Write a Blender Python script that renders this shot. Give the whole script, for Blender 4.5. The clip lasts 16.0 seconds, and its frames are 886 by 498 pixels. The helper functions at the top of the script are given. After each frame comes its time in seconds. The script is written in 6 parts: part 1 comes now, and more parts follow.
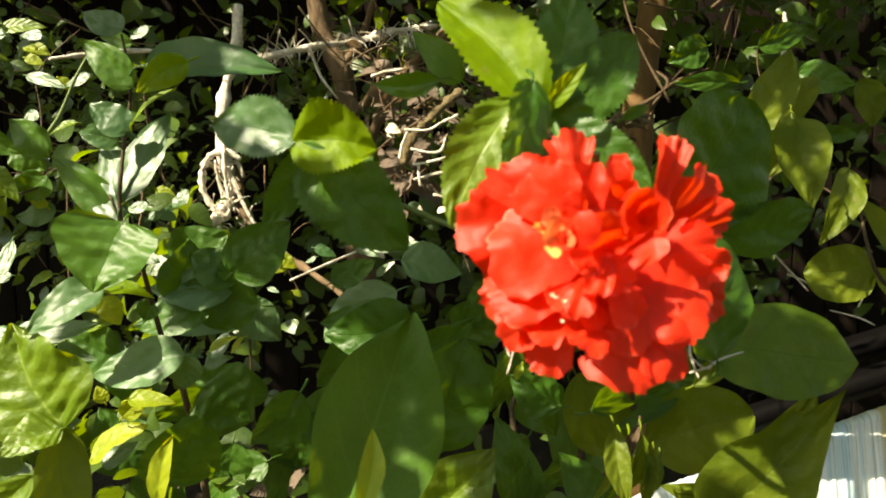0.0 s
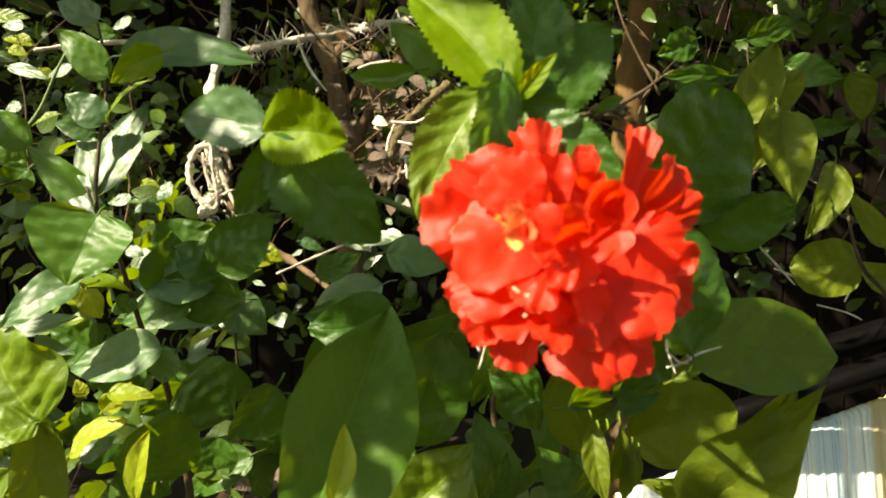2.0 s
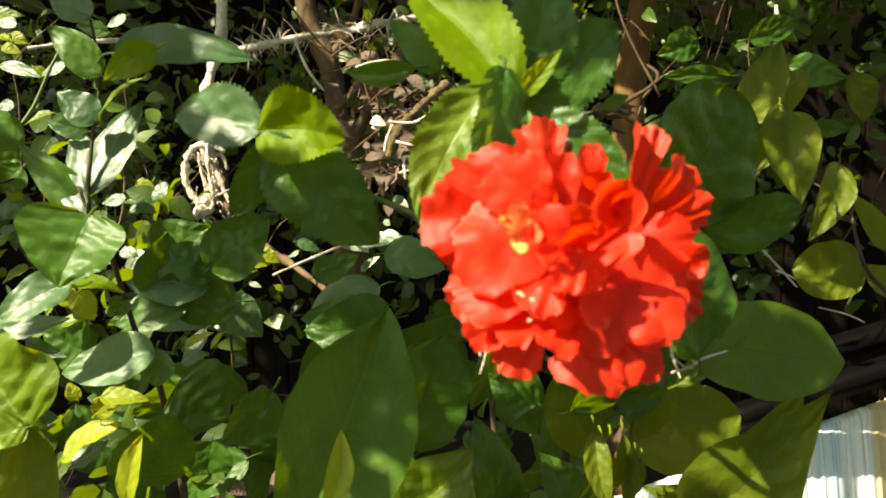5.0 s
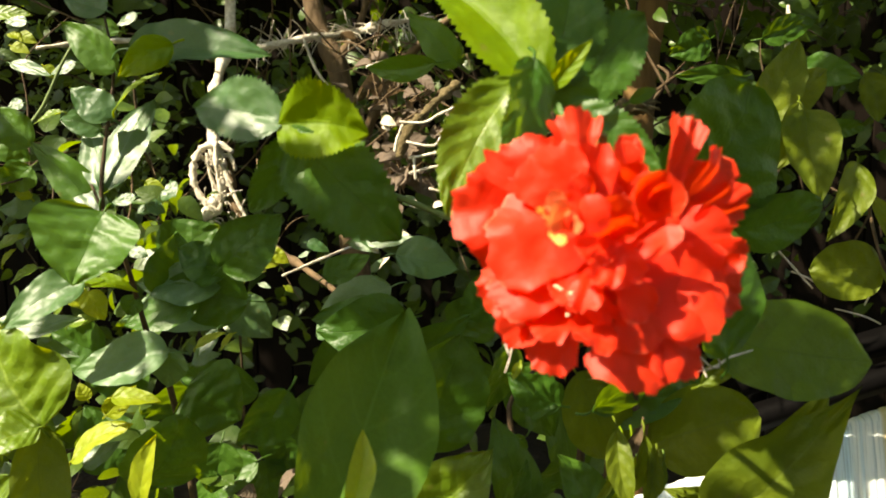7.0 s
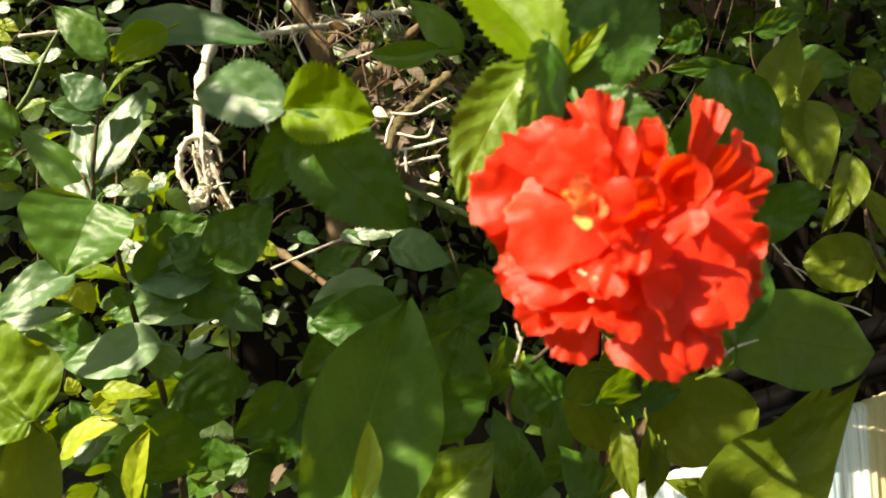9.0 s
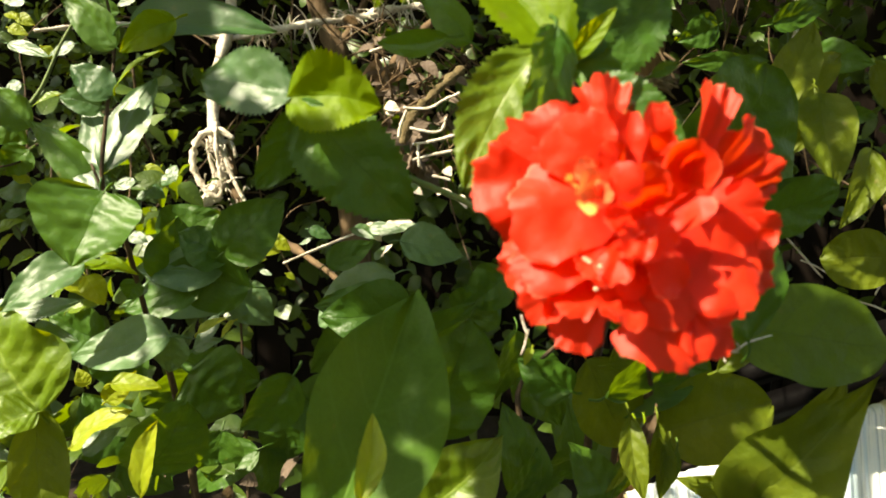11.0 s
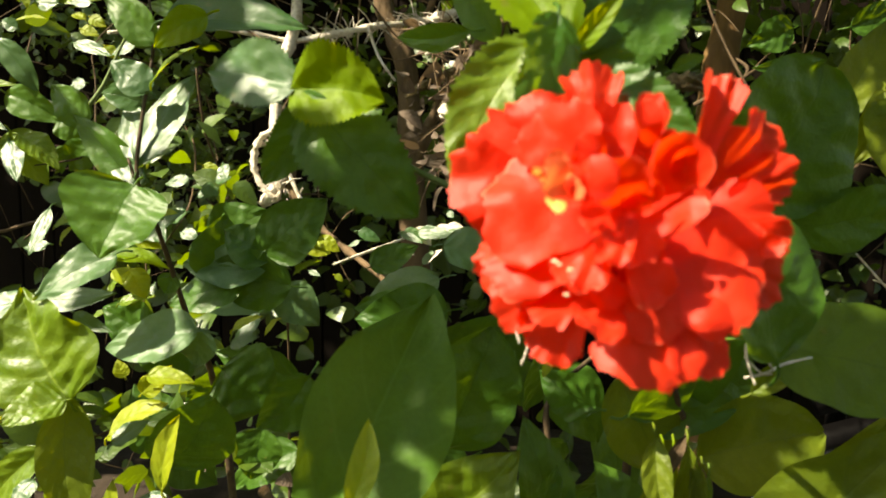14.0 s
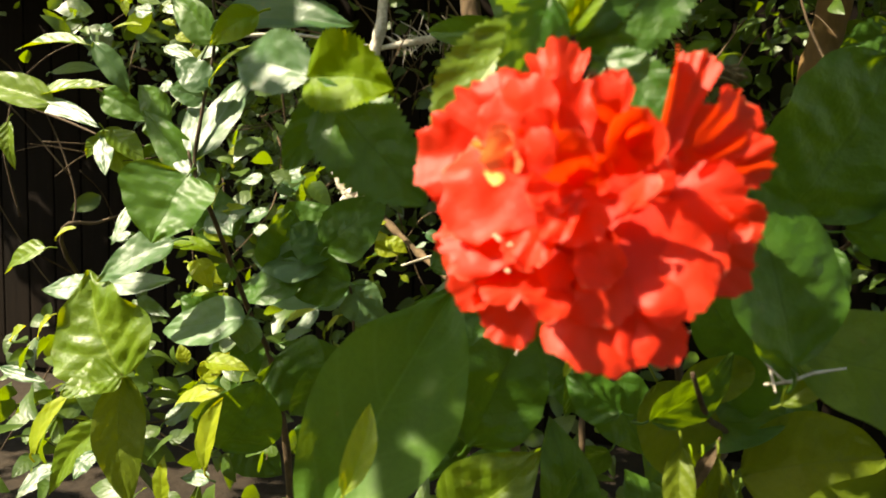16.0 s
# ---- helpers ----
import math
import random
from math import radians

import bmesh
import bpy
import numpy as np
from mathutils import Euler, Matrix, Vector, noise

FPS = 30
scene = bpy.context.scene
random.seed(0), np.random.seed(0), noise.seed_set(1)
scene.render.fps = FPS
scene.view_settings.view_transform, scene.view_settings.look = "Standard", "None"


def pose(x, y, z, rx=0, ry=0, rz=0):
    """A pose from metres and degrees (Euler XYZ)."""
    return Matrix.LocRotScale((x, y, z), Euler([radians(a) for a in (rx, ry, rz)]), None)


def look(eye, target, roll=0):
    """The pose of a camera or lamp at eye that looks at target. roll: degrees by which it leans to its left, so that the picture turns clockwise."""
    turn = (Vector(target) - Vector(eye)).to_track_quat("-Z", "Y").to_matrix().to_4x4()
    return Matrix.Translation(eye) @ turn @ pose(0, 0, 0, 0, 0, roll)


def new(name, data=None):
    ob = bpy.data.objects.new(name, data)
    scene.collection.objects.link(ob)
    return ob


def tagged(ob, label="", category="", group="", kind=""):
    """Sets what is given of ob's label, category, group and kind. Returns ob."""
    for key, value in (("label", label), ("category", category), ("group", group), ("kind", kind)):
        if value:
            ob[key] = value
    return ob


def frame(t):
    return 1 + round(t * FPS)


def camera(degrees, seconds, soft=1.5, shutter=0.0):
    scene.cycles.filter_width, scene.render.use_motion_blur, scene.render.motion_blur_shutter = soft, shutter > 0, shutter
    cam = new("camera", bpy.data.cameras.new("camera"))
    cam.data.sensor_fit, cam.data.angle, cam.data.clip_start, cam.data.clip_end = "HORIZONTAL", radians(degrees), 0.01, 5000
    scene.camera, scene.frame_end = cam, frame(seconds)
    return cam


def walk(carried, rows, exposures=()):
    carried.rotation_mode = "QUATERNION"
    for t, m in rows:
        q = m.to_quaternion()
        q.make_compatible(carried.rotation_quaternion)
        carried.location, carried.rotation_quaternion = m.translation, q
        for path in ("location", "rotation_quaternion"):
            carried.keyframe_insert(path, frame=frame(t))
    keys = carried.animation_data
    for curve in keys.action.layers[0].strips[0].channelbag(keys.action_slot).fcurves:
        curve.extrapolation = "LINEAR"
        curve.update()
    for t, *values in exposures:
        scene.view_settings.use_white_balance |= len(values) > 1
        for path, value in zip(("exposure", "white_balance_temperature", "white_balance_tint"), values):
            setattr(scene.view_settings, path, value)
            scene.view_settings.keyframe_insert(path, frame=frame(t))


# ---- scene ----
cam = camera(59.9, 16.0, soft=1.8)
# a small lens of under 4 mm, focused on the leaves behind the flower
cam.data.dof.use_dof, cam.data.dof.focus_distance, cam.data.dof.aperture_fstop = True, 0.9, 11.0
METRES, EYE, TILT, LEAN, TURN = 0.2, 1.15, -8, 0.0, 0.0
ROWS = [
    (0.0, 0.0, 0.0, 0.0, 0.0, 0.0, -0.0),
    (0.5, 0.0324, 0.0095, 0.0087, -0.27, -0.21, -0.05),
    (1.0, 0.0578, 0.019, 0.0133, -0.19, -0.53, -0.18),
    (1.5, 0.0733, 0.0254, 0.0055, -0.14, -0.63, -0.26),
    (2.0, 0.0798, 0.0335, -0.0025, -0.18, -0.46, -0.12),
    (2.5, 0.0811, 0.0379, -0.0036, 0.03, -0.64, -0.15),
    (3.0, 0.0811, 0.0424, 0.0055, 0.06, -0.77, -0.26),
    (3.5, 0.086, 0.06, 0.0098, -0.05, -0.94, -0.36),
    (4.0, 0.0906, 0.0708, 0.0003, -0.12, -0.77, -0.27),
    (6.5, 0.0151, 0.1293, 0.0007, -0.73, -0.13, -0.37),
    (7.0, 0.0033, 0.1366, -0.0236, -0.28, -0.11, -0.29),
    (7.5, -0.0189, 0.1547, -0.0387, -0.35, -0.14, -0.37),
    (8.0, -0.0493, 0.1821, -0.0367, -1.1, -0.63, -0.54),
    (8.5, -0.0701, 0.1846, -0.0286, -1.76, -0.77, -0.46),
    (9.0, -0.0744, 0.1777, -0.0456, -1.68, -0.44, -0.3),
    (11.5, -0.0151, 0.2294, -0.0745, 0.1, -0.59, -0.8),
    (12.0, 0.0276, 0.2544, -0.0874, 0.81, -0.37, -0.99),
    (12.5, 0.0709, 0.2861, -0.105, 1.6, -0.25, -1.2),
    (13.0, 0.1098, 0.302, -0.1101, 2.65, -0.19, -1.42),
    (13.5, 0.1416, 0.316, -0.1033, 3.93, -0.25, -2.01),
    (14.0, 0.1689, 0.3252, -0.0843, 5.41, -0.1, -2.45),
    (14.5, 0.2232, 0.3184, -0.0856, 6.94, 0.05, -3.05),
    (15.0, 0.3035, 0.3311, -0.114, 9.09, 0.29, -3.21),
    (15.5, 0.385, 0.3514, -0.1418, 11.53, 0.54, -3.81),
    (16.0, 0.4485, 0.3733, -0.1373, 13.2, 0.41, -4.41),
]
walk(cam, [(t, pose(0, 0, EYE, TILT, LEAN, TURN) @ pose(METRES * x, METRES * y, METRES * z, 90 + pitch, roll, yaw)) for t, x, y, z, yaw, pitch, roll in ROWS], exposures=[(0.0, 1.85, 8150.0, 5.0), (16.0, 1.85, 8150.0, 5.0)])

# ---- world and sun ----
SUN_FROM = Vector((-0.60, -0.32, 0.73)).normalized()
world = bpy.data.worlds.new("sky")
scene.world = world
world.use_nodes = True
sky = world.node_tree.nodes.new("ShaderNodeTexSky")
sky.sky_type, sky.sun_disc = "NISHITA", False
sky.sun_elevation = math.asin(SUN_FROM.z)
sky.sun_rotation = math.atan2(SUN_FROM.x, SUN_FROM.y)
world.node_tree.links.new(sky.outputs[0], world.node_tree.nodes["Background"].inputs[0])
world.node_tree.nodes["Background"].inputs[1].default_value = 0.096
sun = new("sun", bpy.data.lights.new("sun", "SUN"))
sun.data.energy, sun.data.angle, sun.data.color = 4.6, radians(0.6), (1.0, 0.95, 0.86)
sun.matrix_world = look(SUN_FROM * 20, (0, 0, 0))


# ---- materials ----
class Nodes:
    """A small wrapper that builds a node tree by expressions."""

    def __init__(self, name):
        self.mat = bpy.data.materials.new(name)
        self.mat.use_nodes = True
        self.tree = self.mat.node_tree
        self.tree.nodes.clear()
        self.out = self.tree.nodes.new("ShaderNodeOutputMaterial")

    def add(self, kind, **inputs):
        n = self.tree.nodes.new(kind)
        for key, value in inputs.items():
            self.put(n.inputs[key.replace("_", " ")], value)
        return n

    def put(self, socket, value):
        if isinstance(value, bpy.types.NodeSocket):
            self.tree.links.new(value, socket)
        else:
            socket.default_value = value

    def math(self, op, a, b=0.0, c=0.0):
        n = self.tree.nodes.new("ShaderNodeMath")
        n.operation = op
        for socket, value in zip(n.inputs, (a, b, c)):
            self.put(socket, value)
        return n.outputs[0]

    def mix(self, fac, a, b):
        n = self.tree.nodes.new("ShaderNodeMix")
        n.data_type = "RGBA"
        self.put(n.inputs[0], fac)
        self.put(n.inputs[6], a)
        self.put(n.inputs[7], b)
        return n.outputs[2]

    def noise(self, scale, detail=3.0, where=None, rough=0.55):
        n = self.add("ShaderNodeTexNoise", Scale=scale, Detail=detail, Roughness=rough)
        if where is not None:
            self.put(n.inputs["Vector"], where)
        return n.outputs[0]

    def ramp(self, value, low, high):
        n = self.tree.nodes.new("ShaderNodeMapRange")
        n.interpolation_type = "SMOOTHSTEP"
        self.put(n.inputs[0], value)
        n.inputs[1].default_value, n.inputs[2].default_value = low, high
        return n.outputs[0]

    def bump(self, height, strength, distance):
        return self.add("ShaderNodeBump", Height=height, Strength=strength, Distance=distance).outputs[0]


def rgb(r, g, b):
    return (r, g, b, 1.0)


def leaf_material(name, dark, light, vein, veins=7, rough=0.38, quilt=0.25, passing=0.38, glow=(0.30, 0.42, 0.03), single=True, spec=0.45, line=0.4):
    """Blade colour with midrib, side veins, blotches and let-through light. UV: x across 0..1, y along 0..1."""
    k = Nodes(name)
    uv = k.add("ShaderNodeUVMap").outputs[0]
    xyz = k.add("ShaderNodeSeparateXYZ", Vector=uv)
    across = k.math("ABSOLUTE", k.math("MULTIPLY_ADD", xyz.outputs[0], 2.0, -1.0))
    along = xyz.outputs[1]
    rand = k.add("ShaderNodeObjectInfo").outputs["Random"] if single else k.add("ShaderNodeNewGeometry").outputs["Random Per Island"]
    place = k.add("ShaderNodeTexCoord").outputs["Object"]
    wob = k.math("MULTIPLY", k.noise(45.0, 2.0, place), 0.10)
    phase = k.math("ADD", k.math("MULTIPLY", k.math("SUBTRACT", along, k.math("MULTIPLY", k.math("POWER", across, 1.25), 0.26)), float(veins)), k.math("MULTIPLY", wob, 2.0))
    tri = k.math("ABSOLUTE", k.math("SUBTRACT", k.math("FRACT", phase), 0.5))
    side = k.math("SUBTRACT", 1.0, k.ramp(tri, 0.0, 0.10))
    mid = k.math("SUBTRACT", 1.0, k.ramp(across, 0.008, 0.045))
    lines = k.math("MAXIMUM", mid, k.math("MULTIPLY", side, 0.55))
    blot = k.noise(28.0, 4.0, place)
    fine = k.noise(260.0, 3.0, place)
    tone = k.math("ADD", k.math("MULTIPLY", k.ramp(blot, 0.32, 0.7), 0.55), k.math("MULTIPLY", rand, 0.45))
    base = k.mix(tone, rgb(*dark), rgb(*light))
    base = k.mix(k.math("MULTIPLY", k.ramp(fine, 0.35, 0.75), 0.30), base, rgb(*[c * 0.45 for c in dark]))
    base = k.mix(k.math("MULTIPLY", lines, line), base, rgb(*vein))
    spots = k.ramp(k.noise(75.0, 2.0, place), 0.70, 0.76)
    base = k.mix(k.math("MULTIPLY", spots, 0.45), base, rgb(0.16, 0.12, 0.03))
    height = k.math("ADD", k.math("MULTIPLY", tri, quilt * 0.55), k.math("MULTIPLY", fine, 0.10))
    height = k.math("ADD", height, k.math("MULTIPLY", k.noise(110.0, 2.0, place), quilt * 0.9))
    height = k.math("SUBTRACT", height, k.math("MULTIPLY", mid, 0.08))
    normal = k.bump(height, 0.9, 0.0028)
    shiny = k.math("ADD", rough, k.math("MULTIPLY", blot, 0.16))
    body = k.add("ShaderNodeBsdfPrincipled", Base_Color=base, Roughness=shiny, Normal=normal)
    body.inputs["Specular IOR Level"].default_value = spec
    lit = k.mix(k.math("MULTIPLY", lines, 0.4), k.mix(rand, rgb(*glow), rgb(*[c * 0.75 for c in glow])), rgb(*[c * 0.7 for c in glow]))
    back = k.add("ShaderNodeBsdfTranslucent", Color=lit, Normal=normal)
    both = k.add("ShaderNodeMixShader", Fac=passing)
    k.put(both.inputs[1], body.outputs[0])
    k.put(both.inputs[2], back.outputs[0])
    k.put(k.out.inputs[0], both.outputs[0])
    return k.mat


def petal_material(name, deep, light, heart, glow):
    """Thin petal tissue: fine ridges along the petal, deeper red towards its base that adds depth, highlights coloured
    on the rim, much let-through light.
    """
    k = Nodes(name)
    uv = k.add("ShaderNodeUVMap").outputs[0]
    xyz = k.add("ShaderNodeSeparateXYZ", Vector=uv)
    stripe = k.math("SINE", k.math("ADD", k.math("MULTIPLY", xyz.outputs[0], 60.0), k.math("MULTIPLY", k.noise(5.0, 2.0, uv), 9.0)))
    rand = k.add("ShaderNodeObjectInfo").outputs["Random"]
    place = k.add("ShaderNodeTexCoord").outputs["Object"]
    tone = k.math("ADD", k.math("MULTIPLY", rand, 0.5), k.math("MULTIPLY", k.noise(55.0, 3.0, place), 0.5))
    base = k.mix(tone, rgb(*deep), rgb(*light))
    # natural deep red at the base, spread further to stand for shade between petals
    base = k.mix(k.math("MULTIPLY", k.ramp(xyz.outputs[1], 0.50, 0.0), 0.6), base, rgb(*heart))
    # broken pale edge colour stands for highlights on the petal rims
    rim = k.math("MULTIPLY", k.ramp(xyz.outputs[1], 0.965, 1.0), k.ramp(k.noise(70.0, 2.0, place), 0.45, 0.62))
    base = k.mix(k.math("MULTIPLY", rim, 0.55), base, rgb(0.86, 0.34, 0.20))
    normal = k.bump(k.math("ADD", k.math("MULTIPLY", stripe, 0.012), k.noise(120.0, 3.0, place)), 0.5, 0.0012)
    body = k.add("ShaderNodeBsdfPrincipled", Base_Color=base, Roughness=0.52, Normal=normal)
    body.inputs["Specular IOR Level"].default_value = 0.30
    body.inputs["Sheen Weight"].default_value = 0.05
    body.inputs["Sheen Tint"].default_value = rgb(1.0, 0.45, 0.35)
    back = k.add("ShaderNodeBsdfTranslucent", Color=rgb(*glow), Normal=normal)
    both = k.add("ShaderNodeMixShader", Fac=0.44)
    k.put(both.inputs[1], body.outputs[0])
    k.put(both.inputs[2], back.outputs[0])
    k.put(k.out.inputs[0], both.outputs[0])
    return k.mat


def rough_material(name, dark, light, scale=40.0, rough=0.85, relief=0.004, stretch=(1, 1, 1), gloss=0.3):
    """Bark, wood, soil, wall: two scales of colour and relief."""
    k = Nodes(name)
    place = k.add("ShaderNodeMapping", Vector=k.add("ShaderNodeTexCoord").outputs["Object"], Scale=stretch).outputs[0]
    big, fine = k.noise(scale * 0.2, 4.0, place), k.noise(scale, 6.0, place, 0.65)
    tone = k.math("ADD", k.math("MULTIPLY", k.ramp(big, 0.3, 0.7), 0.5), k.math("MULTIPLY", k.ramp(fine, 0.3, 0.72), 0.5))
    base = k.mix(tone, rgb(*dark), rgb(*light))
    body = k.add("ShaderNodeBsdfPrincipled", Base_Color=base, Roughness=rough, Normal=k.bump(fine, 0.9, relief))
    body.inputs["Specular IOR Level"].default_value = gloss
    k.put(k.out.inputs[0], body.outputs[0])
    return k.mat


HIBISCUS = leaf_material("hibiscus leaf", (0.030, 0.095, 0.008), (0.070, 0.160, 0.012), (0.045, 0.115, 0.012), 5, 0.40, 0.20, 0.32, (0.40, 0.52, 0.010), spec=0.35, line=0.3)
# hibiscus green made yellower and lighter: the sun on these leaves is in the colour
SUNLIT_TINT = leaf_material("sunlit-tinted hibiscus leaf", (0.075, 0.150, 0.003), (0.165, 0.250, 0.004), (0.10, 0.18, 0.008), 5, 0.44, 0.30, 0.42, (0.66, 0.70, 0.006), spec=0.18, line=0.4)
BROAD = leaf_material("broad leaf", (0.024, 0.080, 0.008), (0.056, 0.130, 0.012), (0.030, 0.075, 0.010), 5, 0.38, 0.6, 0.30, (0.26, 0.40, 0.008), spec=0.36, line=0.5)
CLIMBER = leaf_material("climber leaf", (0.024, 0.078, 0.022), (0.055, 0.125, 0.032), (0.07, 0.14, 0.045), 5, 0.36, 0.05, 0.26, (0.34, 0.46, 0.012), spec=0.48, line=0.25)
# lighter, bluer base that stands for sky reflected on the shaded leaves
SKY_TEAL = leaf_material("leaf tinted with sky sheen", (0.062, 0.135, 0.046), (0.100, 0.190, 0.072), (0.10, 0.18, 0.08), 5, 0.40, 0.25, 0.26, (0.34, 0.46, 0.02), spec=0.6, line=0.35)
SMOOTH = leaf_material("large smooth leaf", (0.036, 0.098, 0.009), (0.066, 0.148, 0.014), (0.11, 0.21, 0.035), 5, 0.46, 0.3, 0.28, (0.30, 0.42, 0.008), spec=0.22, line=0.5)
QUILT = leaf_material("quilted leaf", (0.066, 0.130, 0.004), (0.130, 0.205, 0.006), (0.22, 0.31, 0.04), 6, 0.38, 0.55, 0.35, (0.52, 0.58, 0.008), spec=0.55, line=0.6)
# fresh-leaf yellow, lightened further to stand for sun shining on and through it
FRESH_SUNLIT = leaf_material("fresh leaf, sunlit yellow-green", (0.16, 0.24, 0.008), (0.33, 0.36, 0.014), (0.36, 0.40, 0.06), 5, 0.44, 0.35, 0.42, (0.70, 0.66, 0.012), spec=0.45)
HEDGE = leaf_material("hedge leaf", (0.020, 0.058, 0.006), (0.075, 0.130, 0.010), (0.08, 0.13, 0.03), 5, 0.36, 0.3, 0.30, (0.28, 0.40, 0.008), single=False, spec=0.7)
# khaki green with light falling on and through the leaves added to the colour
PALE = leaf_material("khaki leaf lightened as lit", (0.066, 0.106, 0.006), (0.128, 0.164, 0.011), (0.085, 0.12, 0.018), 5, 0.46, 0.6, 0.36, (0.45, 0.48, 0.010), spec=0.28, line=0.45)
OLIVE = leaf_material("olive green leaf", (0.046, 0.098, 0.007), (0.090, 0.150, 0.011), (0.050, 0.095, 0.012), 5, 0.42, 0.6, 0.32, (0.36, 0.46, 0.010), spec=0.32, line=0.45)
DRY_LEAF = leaf_material("dry leaf", (0.085, 0.060, 0.042), (0.20, 0.145, 0.105), (0.22, 0.16, 0.11), 5, 0.7, 0.6, 0.25, (0.22, 0.14, 0.07), single=False)
PETAL = petal_material("red petal", (0.62, 0.022, 0.008), (0.78, 0.041, 0.014), (0.44, 0.011, 0.011), (0.90, 0.060, 0.010))
YELLOW = petal_material("pale yellow petaloid", (0.80, 0.40, 0.08), (0.86, 0.62, 0.20), (0.80, 0.36, 0.08), (0.90, 0.56, 0.12))
PEACH = petal_material("orange petaloid", (0.84, 0.13, 0.05), (0.88, 0.30, 0.12), (0.80, 0.10, 0.04), (0.92, 0.22, 0.06))
ANTHER = rough_material("pale anther", (0.60, 0.34, 0.20), (0.80, 0.62, 0.42), 300.0, 0.6, 0.001)
STEM_GREEN = rough_material("green stem", (0.06, 0.10, 0.025), (0.13, 0.17, 0.05), 120.0, 0.55, 0.001)
STEM_BROWN = rough_material("brown stem", (0.032, 0.019, 0.009), (0.095, 0.060, 0.030), 120.0, 0.8, 0.002)
TRUNK_RED = rough_material("reddish trunk bark", (0.085, 0.045, 0.015), (0.19, 0.105, 0.034), 45.0, 0.8, 0.004, (1, 1, 0.25))
TRUNK_GREY = rough_material("grey-brown trunk bark", (0.06, 0.038, 0.02), (0.17, 0.11, 0.06), 60.0, 0.9, 0.006, (1, 1, 0.3))
MOSS = rough_material("mossy brown vine bark", (0.055, 0.042, 0.018), (0.23, 0.17, 0.085), 220.0, 0.95, 0.006)
DRY = rough_material("bleached dry vine", (0.34, 0.27, 0.20), (0.80, 0.74, 0.64), 150.0, 0.9, 0.004)
SOIL = rough_material("dark garden soil", (0.012, 0.008, 0.005), (0.036, 0.024, 0.014), 14.0, 0.95, 0.02)
# brown timber taken down to near black: the deep shade is in the colour
WALL = rough_material("fence timber darkened for shade", (0.005, 0.0034, 0.0024), (0.011, 0.007, 0.0045), 30.0, 0.9, 0.004, (1, 1, 0.08), 0.08)
BLACK = rough_material("black plastic", (0.0012, 0.001, 0.001), (0.0028, 0.0024, 0.0024), 60.0, 0.6, 0.001, gloss=0.04)


# ---- building blocks ----
def mesh_object(name, bm, material, parent=None, label="", smooth=True):
    me = bpy.data.meshes.new(name)
    bm.to_mesh(me)
    bm.free()
    me.materials.append(material)
    for p in me.polygons:
        p.use_smooth = smooth
    ob = new(name, me)
    if parent is not None:
        ob.parent = parent
        ob.matrix_parent_inverse = parent.matrix_basis.inverted()
    if label:
        ob["label"] = label
    return ob


def part(name, bm, material, parent, label="", smooth=True):
    return mesh_object(name, bm, material, parent, label, smooth)


def thing(name, place, label, category, group=""):
    ob = new(name)
    ob.empty_display_size = 0.05
    ob.matrix_basis = Matrix.Translation(place)
    return tagged(ob, label, category, group)


OUTLINES = {
    # growth exponent, taper exponent, teeth, side waves, rows
    "ovate": (0.50, 0.95, 0.0, 0.02, 14),
    "toothed": (0.55, 0.75, 0.055, 0.03, 30),
    "round": (0.48, 0.50, 0.0, 0.02, 14),
    "pointed": (0.70, 1.10, 0.0, 0.025, 18),
    "oval": (0.50, 0.62, 0.0, 0.02, 14),
    "drip": (0.60, 1.55, 0.0, 0.02, 18),
    "elliptic": (0.90, 1.05, 0.0, 0.02, 18),
    "lance": (0.75, 0.95, 0.0, 0.03, 12),
    "heart": (0.34, 0.80, 0.0, 0.02, 14),
    "quilted": (0.50, 0.85, 0.0, 0.05, 20),
    "puckered": (0.55, 1.05, 0.0, 0.03, 20),
}


